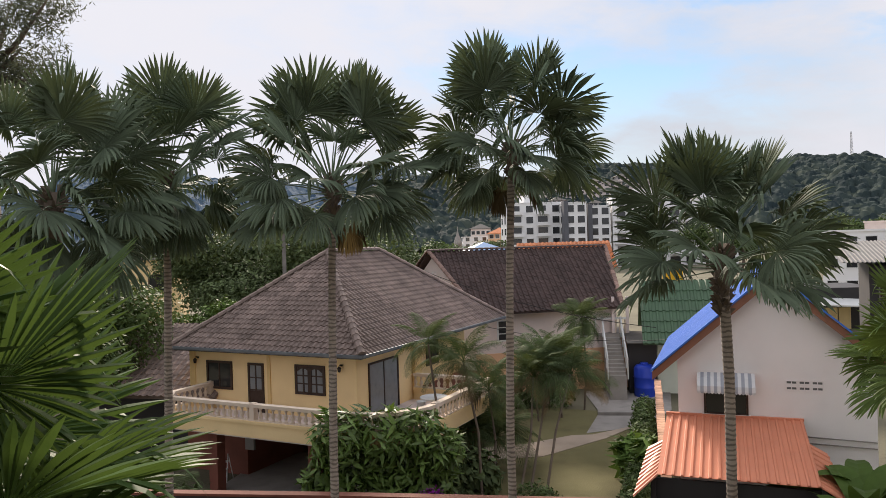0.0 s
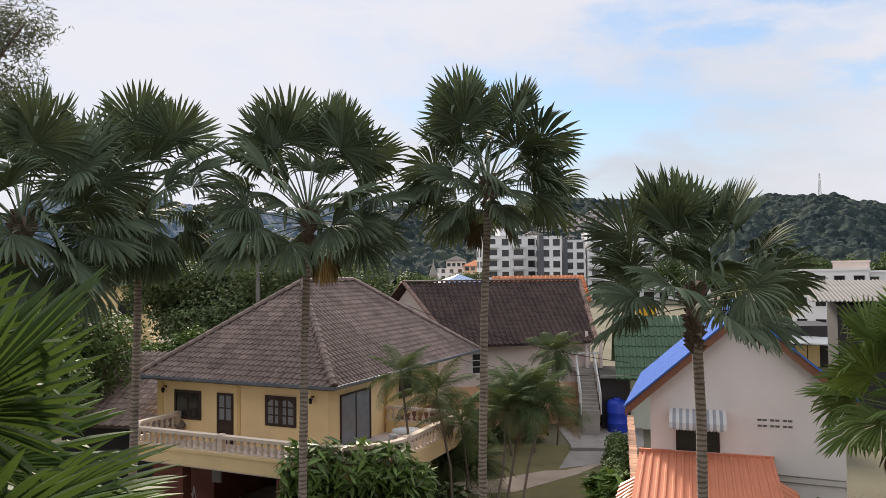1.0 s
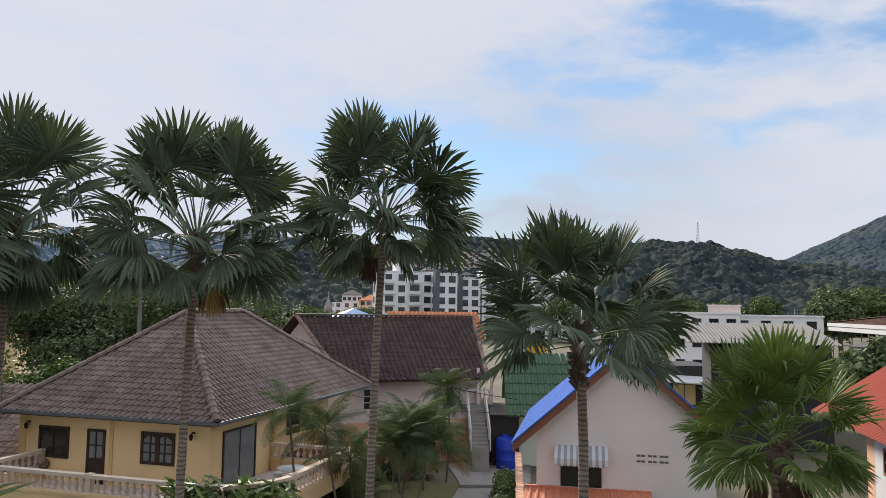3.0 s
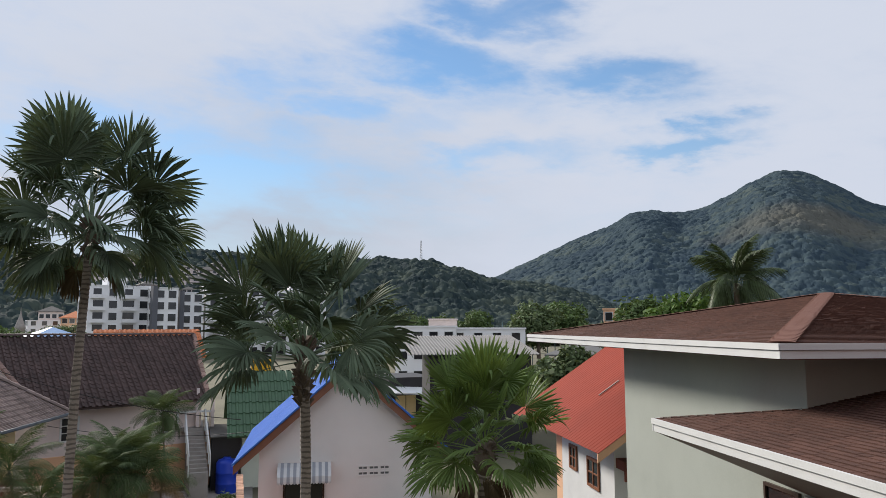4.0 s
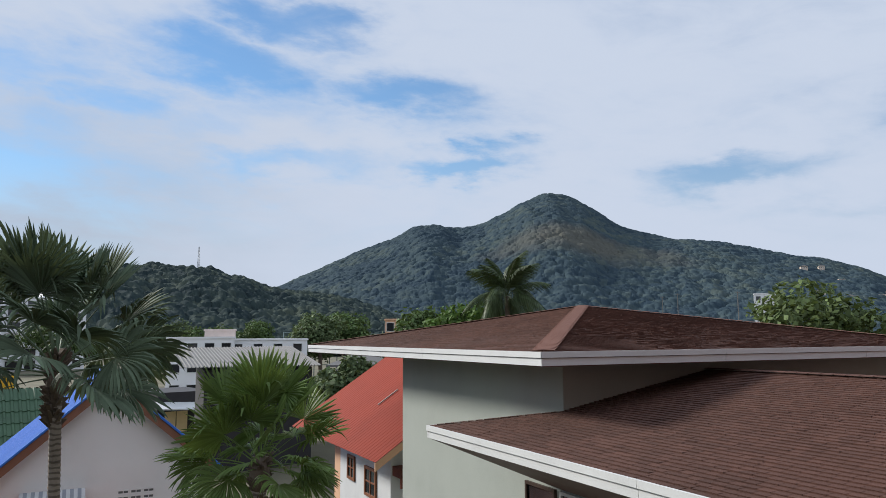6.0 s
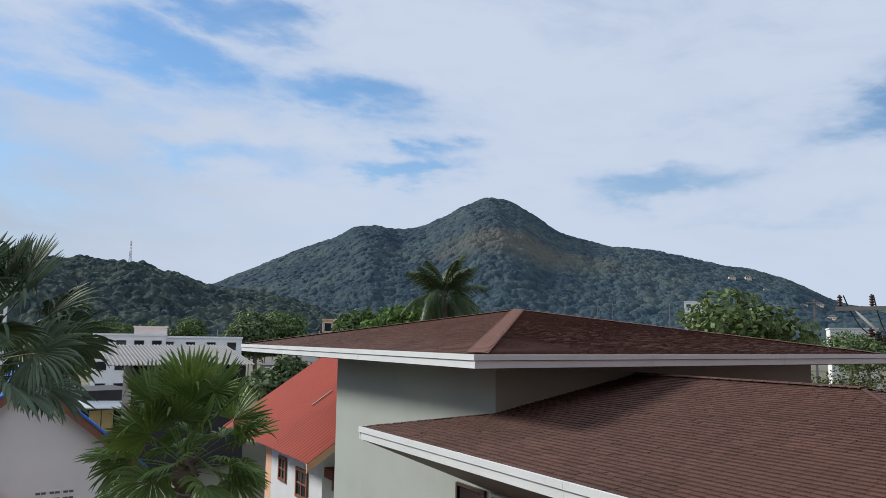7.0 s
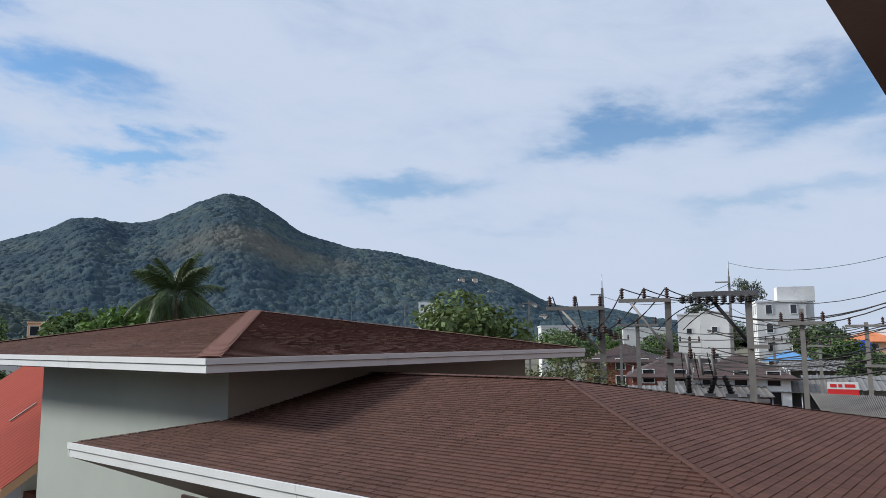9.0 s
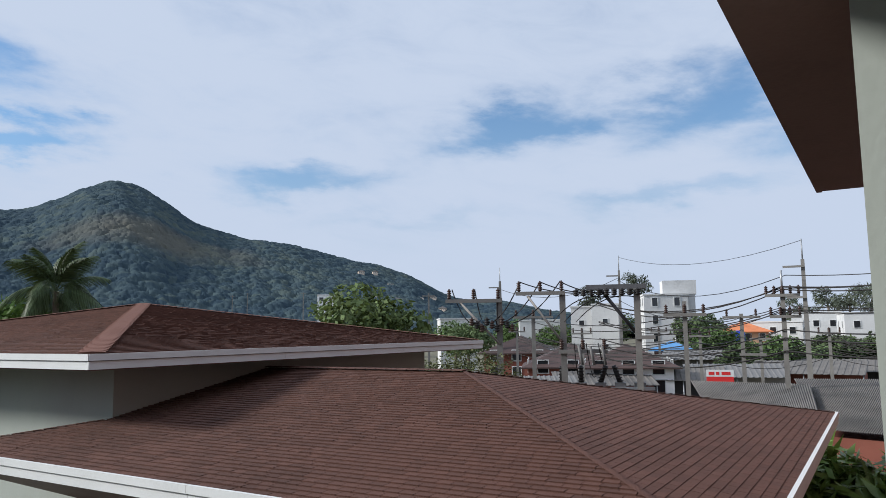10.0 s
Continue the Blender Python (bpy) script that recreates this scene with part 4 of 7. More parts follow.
# upper storey walls
bm = bmesh.new()
box(bm, -8.7, -0.7, 0.7, 5.3, 2.2, 4.78)
part("wall", bm, M_YELLOW, yellow, "cream yellow plaster wall")
bm = bmesh.new()
box(bm, -8.7, -1.9, 5.3, 12.4, 2.2, 4.78)
part("wall", bm, M_YELLOW, yellow)
M_PILASTER = mat("deeper yellow pilaster", (0.74, 0.52, 0.24), 0.85, 1, 0.1, 0.05)
for q in ((-1.9, -0.55, 4.75, 5.32, 2.2, 4.78), (-8.74, -8.45, 0.66, 0.9, 2.2, 4.78), (-4.75, -4.60, 0.66, 0.75, 2.25, 4.78)):
    bm = bmesh.new()
    box(bm, *q)
    part("pilaster", bm, M_PILASTER, yellow, "deeper yellow pilaster")
fm = Matrix.Translation((0, 0.7, 0))
sm = Matrix.Translation((-0.7, 0, 0)) @ Matrix.Rotation(radians(90), 4, "Z")
window(yellow, fm, -7.84, -6.5, 3.2, 4.32, 2, 1, 0.09)
door = window(yellow, fm, -5.7, -4.93, 2.25, 4.31, 2, 4, 0.09, name="door", mpane=M_CURTAIN)
bm = bmesh.new()
box(bm, -5.6, -5.03, -0.045, -0.022, 2.34, 3.25)
part("door_panel", bm, M_DARKWOOD, door)
w2 = window(yellow, fm, -3.43, -2.06, 3.25, 4.35, 4, 3, 0.10, mpane=M_CURTAIN)
bm = bmesh.new()
box(bm, -2.83, -2.66, -0.05, 0, 3.3, 4.3)
for x in (-3.03, -2.46):
    extrude_y(bm, [(x - 0.27, 4.26), (x - 0.27, 4.10), (x - 0.12, 4.20), (x, 4.22), (x + 0.12, 4.20), (x + 0.27, 4.10), (x + 0.27, 4.26)], -0.048, -0.01)
part("shutter_head", bm, M_DARKWOOD, w2, "arched dark timber heads")
glass = window(yellow, sm, 1.45, 3.6, 2.35, 4.38, 2, 1, 0.07, mpane=M_CURTAIN, name="sliding_door")
window(yellow, Matrix.Translation((-1.9, 0, 0)) @ Matrix.Rotation(radians(90), 4, "Z"), 8.2, 9.4, 3.1, 4.35, 2, 2, 0.08)
# wall lamps
for x in (-1.32, -8.3):
    lamp = part("wall_lamp", bmesh.new(), M_BLACK, yellow, "small black wall lantern")
    bm = bmesh.new()
    box(bm, x - 0.03, x + 0.03, 0.62, 0.70, 4.38, 4.44)
    tube(bm, [(x, 0.68, 4.42), (x, 0.58, 4.46), (x, 0.52, 4.40)], 0.012, 6)
    lathe(bm, [(0.02, 0.20), (0.09, 0.13), (0.07, 0.12), (0.05, 0.0), (0.01, -0.02)], 8, (x, 0.52, 4.2))
    part("lantern", bm, M_BLACK, lamp)


def loop_points():
    """The balcony's rail line: along the front, round the corner and along the side."""
    pts = [Vector((-7.6, 0.6, 0)), Vector((-7.6, -1.3, 0)), Vector((-7.0, -2.0, 0))]
    pts += [Vector((x, -2.0, 0)) for x in np.linspace(-6.2, 0.6, 12)]
    pts += [Vector((0.7 + 2.05 * math.sin(a), 0.05 - 2.05 * math.cos(a), 0)) for a in np.linspace(0.15, math.pi / 2, 8)]
    pts += [Vector((2.75, y, 0)) for y in np.linspace(0.7, 4.6, 6)] + [Vector((-0.6, 4.75, 0))]
    return pts


def offset_line(bm, pts, w, z0, z1):
    """A bar of width w along a bent line."""
    rows = []
    for i, p in enumerate(pts):
        d = (pts[min(i + 1, len(pts) - 1)] - pts[max(i - 1, 0)]).normalized()
        s = Vector((-d.y, d.x, 0)) * w / 2
        rows.append([bm.verts.new(q) for q in (p - s + Vector((0, 0, z0)), p + s + Vector((0, 0, z0)), p + s + Vector((0, 0, z1)), p - s + Vector((0, 0, z1)))])
    for a, b in zip(rows, rows[1:]):
        for j in range(4):
            bm.faces.new((a[j], a[(j + 1) % 4], b[(j + 1) % 4], b[j]))
    bm.faces.new(rows[0]), bm.faces.new(rows[-1][::-1])


RAIL = loop_points()
bm = bmesh.new()
slab(bm, [(p.x, p.y, 2.42) for p in RAIL] + [(-1.0, 4.7, 2.42), (-1.0, 1.0, 2.42), (-7.6, 1.0, 2.42)], 0.15)
part("balcony_floor", bm, M_PINK, yellow, "pale tiled balcony floor")
bm = bmesh.new()
offset_line(bm, RAIL, 0.16, 2.33, 2.80)
offset_line(bm, RAIL, 0.26, 2.80, 2.90)
part("balcony_edge", bm, M_YELLOW, yellow, "cream yellow balcony edge band")
bm = bmesh.new()
offset_line(bm, RAIL, 0.24, 3.36, 3.47)
offset_line(bm, RAIL, 0.18, 2.90, 2.94)
part("handrail", bm, M_STONE, yellow, "pale plaster handrail")
bm = bmesh.new()
lathe(bm, [(0.065, 0), (0.065, 0.05), (0.04, 0.08), (0.075, 0.2), (0.08, 0.27), (0.04, 0.42), (0.035, 0.5), (0.06, 0.58), (0.065, 0.62), (0.065, 0.68)], 8)
baluster = mesh("baluster", bm, M_STONE)
dist, k = 0.0, 0
for a, b in zip(RAIL, RAIL[1:]):
    L = (b - a).length
    while dist < L:
        p = a.lerp(b, dist / L)
        k += 1
        ob = new("baluster", baluster)
        ob.parent = yellow
        ob.matrix_basis = Matrix.Translation((p.x, p.y, 2.94)) @ Matrix.Diagonal((1, 1, 0.63, 1))
        dist += 0.27
    dist -= L
for p in (RAIL[0], RAIL[2], RAIL[8], RAIL[14], RAIL[22], RAIL[-2]):
    bm = bmesh.new()
    box(bm, p.x - 0.1, p.x + 0.1, p.y - 0.1, p.y + 0.1, 2.9, 3.5)
    part("rail_post", bm, M_STONE, yellow)
# ground storey: red-brown carport walls and pillars
bm = bmesh.new()
box(bm, -8.7, -5.6, 0.4, 12.0, 0, 2.30)
part("carport_wall", bm, M_BRICKRED, yellow, "red-brown painted carport wall")
bm = bmesh.new()
box(bm, -5.6, -0.9, 5.2, 12.0, 0, 2.30)
part("carport_wall", bm, M_BRICKRED, yellow)
for x, y in ((-5.3, -1.5), (-0.9, -1.5), (2.2, 0.6), (2.2, 4.3)):
    bm = bmesh.new()
    box(bm, x - 0.2, x + 0.2, y - 0.2, y + 0.2, 0, 2.30)
    part("pillar", bm, M_BRICKRED, yellow, "red-brown square pillar")
bm = bmesh.new()
box(bm, -5.62, -5.2, 0.30, 0.40, 1.05, 1.5)
part("meter_box", bm, M_CONC, yellow, "grey wall meter box")
# white table on the balcony, a ladder by the carport
tb = thing("balcony_table", YELLOW @ Matrix.Translation((1.6, 2.2, 2.42)), "small white stone table on the balcony", "table")
bm = bmesh.new()
lathe(bm, [(0.01, 0.70), (0.5, 0.70), (0.52, 0.73), (0.5, 0.76), (0.01, 0.76)], 16)
part("tabletop", bm, M_WHITE, tb)
bm = bmesh.new()
lathe(bm, [(0.25, 0), (0.22, 0.06), (0.09, 0.15), (0.09, 0.55), (0.2, 0.70)], 12)
part("base", bm, M_WHITE, tb)
for dx in (-0.75, 0.7):
    st = thing("balcony_stool", YELLOW @ Matrix.Translation((1.6 + dx, 2.6, 2.42)), "small white stone stool on the balcony", "stool", "stools by the table")
    bm = bmesh.new()
    lathe(bm, [(0.14, 0), (0.18, 0.2), (0.14, 0.40), (0.19, 0.42), (0.18, 0.46), (0.01, 0.46)], 12)
    part("seat", bm, M_WHITE, st)
ld = thing("step_ladder", YELLOW @ pose(-5.9, -0.75, 0, 0, 0, 20), "white folding step ladder by the carport", "ladder")
for sx in (-0.22, 0.22):
    bm = bmesh.new()
    tube(bm, [(sx, 0, 0), (sx * 0.8, 0.32, 1.05)], 0.022, 6)
    part("rail", bm, M_WHITE, ld)
    bm = bmesh.new()
    tube(bm, [(sx, 0.65, 0), (sx * 0.8, 0.34, 1.02)], 0.018, 6)
    part("leg", bm, M_WHITE, ld)
for k in range(1, 4):
    bm = bmesh.new()
    box(bm, -0.2, 0.2, 0.08 * k - 0.08, 0.08 * k + 0.08, 0.26 * k - 0.015, 0.26 * k + 0.015)
    part("step", bm, M_WHITE, ld)

# ---- white house with blue roof ----
WHITE = pose(6.14, 22.07, 0, 0, 0, -21.1)
white = thing("white_house", WHITE, "off-white gabled house with bright blue metal roof", "house")
WW = 6.78
zE, zA, wh = 4.60, 7.54, 6.78 / 2
bm = bmesh.new()
extrude_y(bm, [(0.70, 0), (6.02, 0), (6.02, zE + 0.70 * (zA - zE) / wh - 0.12), (wh, zA - 0.14), (0.70, zE + 0.70 * (zA - zE) / wh - 0.12)], 0.4, 7.6)
part("wall", bm, M_WALLWHITE, white, "off-white plaster gable wall")
for sd in (-1, 1):
    def rk(x, z):
        return (wh + sd * x, z)
    bm = bmesh.new()
    # ribbed sheet: raised seams along the slope
    nrib, Ls = 26, 7.8
    slope = Vector((wh, 0, zE - zA)).normalized()
    prof = []
    for k in range(nrib):
        y = Ls * k / nrib
        prof += [(y, 0.0), (y + 0.05, 0.03), (y + 0.09, 0.03), (y + 0.14, 0.0)]
    prof.append((Ls, 0.0))
    up = Vector((-slope.z, 0, slope.x))
    rows = []
    for s in (0.0, math.hypot(wh, zA - zE) + 0.05):
        rows.append([bm.verts.new(((wh + sd * (slope.x * s + up.x * h)), y, zA + 0.05 + slope.z * s + up.z * h)) for y, h in prof])
    for k in range(len(prof) - 1):
        bm.faces.new((rows[0][k], rows[0][k + 1], rows[1][k + 1], rows[1][k]))
    low = []
    for s in (0.0, math.hypot(wh, zA - zE) + 0.05):
        low.append([bm.verts.new((wh + sd * slope.x * s, y, zA + 0.0 + slope.z * s)) for y in (0.0, Ls)])
    bm.faces.new((low[0][0], low[0][1], low[1][1], low[1][0]))
    part("roof_sheet", bm, M_BLUE, white, "bright blue ribbed metal roof")
    bm = bmesh.new()
    e = (wh + sd * (wh + 0.02), zE - 0.02)
    extrude_y(bm, [(wh, zA + 0.03), e, (e[0], e[1] - 0.26), (wh, zA - 0.25)], 0.02, 0.07)
    part("barge_board", bm, M_TIMBER, white, "brown barge board")
    bm = bmesh.new()
    extrude_y(bm, [(wh, zA + 0.09), (e[0] + sd * 0.04, e[1] + 0.06), (e[0] + sd * 0.04, e[1] - 0.01), (wh, zA + 0.02)], -0.02, 0.10)
    part("verge_trim", bm, M_BLUE, white)
bm = bmesh.new()
caps(bm, (wh, -0.02, zA + 0.08), (wh, 7.8, zA + 0.08), 0.16, 2.0, 0.5)
part("ridge_cap", bm, M_BLUE, white)
WM = Matrix.Translation((0, 0.4, 0))
window(white, WM, 1.44, 2.68, 3.30, 4.2, 1, 1, 0.05)
bm = bmesh.new()
box(bm, 1.38, 2.74, -0.06, 0, 3.25, 3.31)
part("window_sill", bm, M_WALLWHITE, white, m=WM)
# striped awning with a scalloped valance
M_AWNA, M_AWNB = mat("white canvas", (0.72, 0.72, 0.72), 0.8, 3, 0.08, 0.05), mat("grey canvas stripe", (0.36, 0.38, 0.42), 0.8, 3, 0.1, 0.05)
aw = part("awning", bmesh.new(), M_AWNA, white, "grey and white striped window awning", WM)
nst = 17
for k in range(nst):
    x0, x1 = 1.27 + 1.60 * k / nst, 1.27 + 1.60 * (k + 1) / nst
    bm = bmesh.new()
    xm = (x0 + x1) / 2
    pr = [(-0.02, 4.56), (-0.32, 4.46), (-0.55, 4.24), (-0.58, 4.10)]
    for (ya, za), (yb, zb) in zip(pr, pr[1:]):
        bm.faces.new([bm.verts.new(p) for p in ((x0, ya, za), (x1, ya, za), (x1, yb, zb), (x0, yb, zb))])
    bm.faces.new([bm.verts.new(p) for p in ((x0, -0.58, 4.10), (x1, -0.58, 4.10), (x1, -0.58, 4.05), (xm, -0.58, 4.015), (x0, -0.58, 4.05))])
    part("stripe", bm, M_AWNB if k % 2 else M_AWNA, aw)
M_VENT = mat("shadowed vent slot", (0.16, 0.16, 0.16), 0.9, 2, 0.2, 0.0)
# vent blocks: rows of raised frames over plates coloured dark as slot shade
for z in (4.27, 4.10):
    for k in range(3):
        x0 = 3.70 + 0.34 * k
        bm = bmesh.new()
        frame_bars(bm, x0, x0 + 0.31, z, z + 0.13, 0, 0.02, 0.015)
        box(bm, x0 + 0.145, x0 + 0.165, -0.015, 0, z + 0.02, z + 0.11)
        vb = part("vent_block", bm, M_WALLWHITE, white, m=WM)
        bm = bmesh.new()
        box(bm, x0 + 0.03, x0 + 0.28, -0.006, -0.001, z + 0.035, z + 0.095)
        part("vent_hole", bm, M_VENT, vb)
for k in range(5):
    x0 = 4.72 + 0.25 * k
    bm = bmesh.new()
    frame_bars(bm, x0, x0 + 0.22, 1.85, 1.98, 0, 0.02, 0.015)
    vb = part("vent_block", bm, M_WALLWHITE, white, m=WM)
    bm = bmesh.new()
    box(bm, x0 + 0.02, x0 + 0.20, -0.006, -0.001, 1.87, 1.96)
    part("vent_hole", bm, M_DARK, vb)
for z in (2.78, 2.60):
    bm = bmesh.new()
    tube(bm, [(4.2, 0.36, z), (6.0, 0.36, z - 0.05)], 0.02, 6)
    part("pipe", bm, M_CONC, white)
# orange lean-to roof before the gable
lean = thing("lean_to", WHITE, "orange ribbed metal lean-to roof on dark posts", "shed")


def ribbed(bm, a, b, c, d, n, h=0.035):
    """A ribbed sheet between the top edge a-b and the bottom edge d-c."""
    a, b, c, d = Vector(a), Vector(b), Vector(c), Vector(d)
    nrm = (b - a).cross(d - a).normalized()
    if nrm.z < 0:
        nrm = -nrm
    rows = [[], [], []]
    for k in range(n):
        for u, hh in ((0, 0), (0.55, 0), (0.65, h), (0.88, h), (0.98, 0)):
            t = (k + u) / n
            rows[0].append(bm.verts.new(a.lerp(b, t) + nrm * hh))
            rows[1].append(bm.verts.new(d.lerp(c, t) + nrm * hh))
    for r, p, q in ((rows[0], b, a), (rows[1], c, d)):
        r.append(bm.verts.new(p))
    for k in range(len(rows[0]) - 1):
        bm.faces.new((rows[0][k], rows[0][k + 1], rows[1][k + 1], rows[1][k]))
    lo = [bm.verts.new(p - nrm * 0.012) for p in (a, b, c, d)]
    bm.faces.new(lo)


bm = bmesh.new()
ribbed(bm, (0.36, 0.38, 3.24), (4.13, 0.38, 3.26), (4.25, -2.75, 2.32), (0.28, -2.75, 2.32), 17)
part("roof_sheet", bm, M_ORANGE, lean, "orange ribbed metal sheet")
bm = bmesh.new()
ribbed(bm, (0.34, -1.0, 2.80), (0.30, -2.75, 2.30), (-0.25, -3.6, 1.95), (-0.10, -1.0, 2.55), 10, 0.03)
part("side_sheet", bm, M_ORANGE, lean)
bm = bmesh.new()
ribbed(bm, (4.16, -0.6, 2.86), (4.24, -2.75, 2.30), (4.85, -2.75, 1.95), (4.62, -0.6, 2.6), 8, 0.03)
part("side_sheet", bm, M_ORANGE, lean)
bm = bmesh.new()
box(bm, 0.34, 4.15, 0.30, 0.42, 3.22, 3.30)
part("flashing", bm, M_ORANGE, lean)
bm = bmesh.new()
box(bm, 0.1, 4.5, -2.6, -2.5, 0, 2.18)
part("front_wall", bm, M_DARK, lean, "near-black flat wall below the lean-to's front edge")
for x in (0.2, 2.2, 4.3):
    bm = bmesh.new()
    box(bm, x - 0.05, x + 0.05, -2.72, -2.62, 0, 2.26)
    part("post", bm, M_DARK, lean)

# ---- houses behind the garden ----
def gable_roof(parent, e0, e1, r0, r1, back, wide, deep, thick, wave, material, name="tile", label="", under=None):
    """Two tiled slopes on a ridge r0-r1: the near eave is e0-e1, the far one lies as far behind."""
    e0, e1, r0, r1 = Vector(e0), Vector(e1), Vector(r0), Vector(r1)
    b0, b1 = Vector((2 * r0.x - e0.x, 2 * r0.y - e0.y, e0.z)), Vector((2 * r1.x - e1.x, 2 * r1.y - e1.y, e1.z))
    cover(parent, name, [(e0, e1, r0, r1), (b1, b0, r1, r0)], wide, deep, thick, wave, material, label=label)
    bm = bmesh.new()
    dz = Vector((0, 0, 0.02))
    for q in ((e0, e1, r1, r0), (b1, b0, r0, r1)):
        slab(bm, [p - dz for p in q], 0.10)
    part("roof_deck", bm, under or material, parent)
    return b0, b1


brown = thing("brown_roof_house", Matrix(), "off-white house with dark brown tiled gable roof", "house")
be0, be1, br0, br1 = (1.7, 40.0, 4.75), (10.1, 41.7, 4.75), (-1.05, 44.0, 8.2), (10.2, 46.3, 8.19)
bb0, bb1 = gable_roof(brown, be0, be1, br0, br1, None, 0.32, 0.34, 0.03, 0.085, M_DARKTILE, "roof_tile", "dark brown rolled roof tiles")
M_VERGE = mat("worn verge tile", (0.26, 0.17, 0.14), 0.85, 2, 0.4, 0.3, piece=0.3)
for a, b in ((be0, br0), (be1, br1), (tuple(bb0), br0)):
    cap_row(brown, "verge_tile", Vector(a) + Vector((0, 0, 0.06)), Vector(b) + Vector((0, 0, 0.06)), 0.15, 0.36, 0.7, M_VERGE)
cap_row(brown, "ridge_cap", Vector(br0) + Vector((0, 0, 0.06)), Vector(br1) + Vector((0, 0, 0.06)), 0.14, 0.36, 0.8, M_DARKTILE)
bm = bmesh.new()
inn = Vector((-0.1, 0.55, 0))
q0, q1, q2, q3 = Vector((1.55, 40.9, 0)), Vector((9.9, 42.4, 0)), Vector((9.9, 50.4, 0)), Vector((-3.2, 47.4, 0))
slab(bm, [(p.x, p.y, 4.68) for p in (q0, q1, q2, q3)], 4.68)
part("wall", bm, M_PINK, brown, "off-white plaster wall")
for (pa, pb, pr) in ((q0, q3, Vector((-0.75, 44.1, 7.95))), (q1, q2, Vector((9.9, 46.3, 7.95)))):
    bm = bmesh.new()
    d = Vector((0.18 if pa is q0 else -0.18, 0.04, 0))
    A = [bm.verts.new(p) for p in (Vector((pa.x, pa.y, 4.6)), Vector((pb.x, pb.y, 4.6)), pr)]
    B = [bm.verts.new(v.co + d) for v in A]
    bm.faces.new(A), bm.faces.new(B[::-1])
    for k in range(3):
        bm.faces.new((A[k], A[(k + 1) % 3], B[(k + 1) % 3], B[k]))
    part("gable_wall", bm, M_PINK, brown)
bdir = math.degrees(math.atan2(q1.y - q0.y, q1.x - q0.x))
bm_m = Matrix.Translation((q0.x, q0.y, 0)) @ pose(0, 0, 0, 0, 0, bdir)
for x0, x1 in ((1.25, 2.15), (6.2, 7.2)):
    window(brown, bm_m, x0, x1, 3.0, 4.25, 1, 3, 0.09, M_WHITE)
bm = bmesh.new()
box(bm, 0, 8.4, -0.03, 0, 0.0, 2.35, bm_m)
part("base_band", bm, M_PEACH, brown, "peach painted lower wall")
bm = bmesh.new()
frame_bars(bm, -0.1, 0.12, 6.6, 7.0, 0, 0.03, 0.04)
part("gable_vent", bm, M_WHITE, brown, m=Matrix.Translation((-0.72, 43.55, 0)))

# porch and outside stair beside the brown roofed house
stair = thing("outside_stair", pose(9.0, 38.6, 0, 0, 0, -8), "concrete outside stair with white handrails up to a porch", "stairs")
for k in range(12):
    bm = bmesh.new()
    box(bm, -0.45, 0.45, 0.28 * k, 0.28 * k + 0.30, 0.0, 1.35 + 0.165 * k)
    part("step", bm, M_CONC, stair)
for sx in (-0.52, 0.52):
    bm = bmesh.new()
    tube(bm, [(sx, 0, 2.2), (sx, 3.3, 4.15)], 0.05, 6)
    part("handrail", bm, M_WHITE, stair)
    for k in range(5):
        bm = bmesh.new()
        box(bm, sx - 0.03, sx + 0.03, 0.78 * k - 0.03, 0.78 * k + 0.03, 1.35 + 0.46 * k - 0.2, 2.2 + 0.46 * k)
        part("rail_post", bm, M_WHITE, stair)
porch = thing("porch", pose(9.0, 42.0, 0, 0, 0, -8), "raised porch with balusters and white posts", "porch")
bm = bmesh.new()
box(bm, -2.6, 1.4, 0, 3, 3.0, 3.2)
part("floor", bm, M_CONC, porch)
bm = bmesh.new()
box(bm, -2.6, 1.4, 0.3, 3, 0, 3.0)
part("base", bm, M_PEACH, porch)
bm = bmesh.new()
box(bm, -2.6, 1.5, -0.06, 0.06, 4.0, 4.1)
part("handrail", bm, M_WHITE, porch)
for k in range(14):
    x = -2.5 + 0.29 * k
    if abs(x) > 0.5:
        ob = new("baluster", baluster)
        ob.parent = porch
        ob.matrix_basis = Matrix.Translation((x, 0, 3.2)) @ Matrix.Diagonal((1, 1, 1.18, 1))
for x in (-2.6, -0.6, 0.6, 1.4):
    bm = bmesh.new()
    box(bm, x - 0.08, x + 0.08, -0.08, 0.08, 3.2, 5.3)
    part("post", bm, M_PINK, porch)

# green tiled roof with yellow board
green = thing("green_roof_house", Matrix(), "small pale house with mossy green tiled roof", "house")
gable_roof(green, (10.4, 38.7, 3.05), (17.5, 37.0, 3.05), (11.4, 42.9, 6.1), (18.5, 41.2, 6.1), None, 0.36, 0.9, 0.05, 0.06, M_GREENROOF, "roof_sheet", "green ribbed roof sheets")
bm = bmesh.new()
slab(bm, [(11.6, 40.2, 3.3), (17.6, 38.8, 3.3), (19, 45, 3.3), (12.8, 46.2, 3.3)], 3.3)
part("wall", bm, mat("pale green plaster", (0.62, 0.68, 0.60), 0.85, 1, 0.12, 0.05), green)
bm = bmesh.new()
box(bm, 12.9, 14.1, 43.1, 43.25, 5.6, 6.75)
solid("yellow_board", bm, M_SIGNYELLOW, "plain yellow board above the green roof", "board")
tank = thing("water_tank", pose(10.65, 39.5, 0), "tall blue plastic water tank on the driveway", "water tank")
bm = bmesh.new()
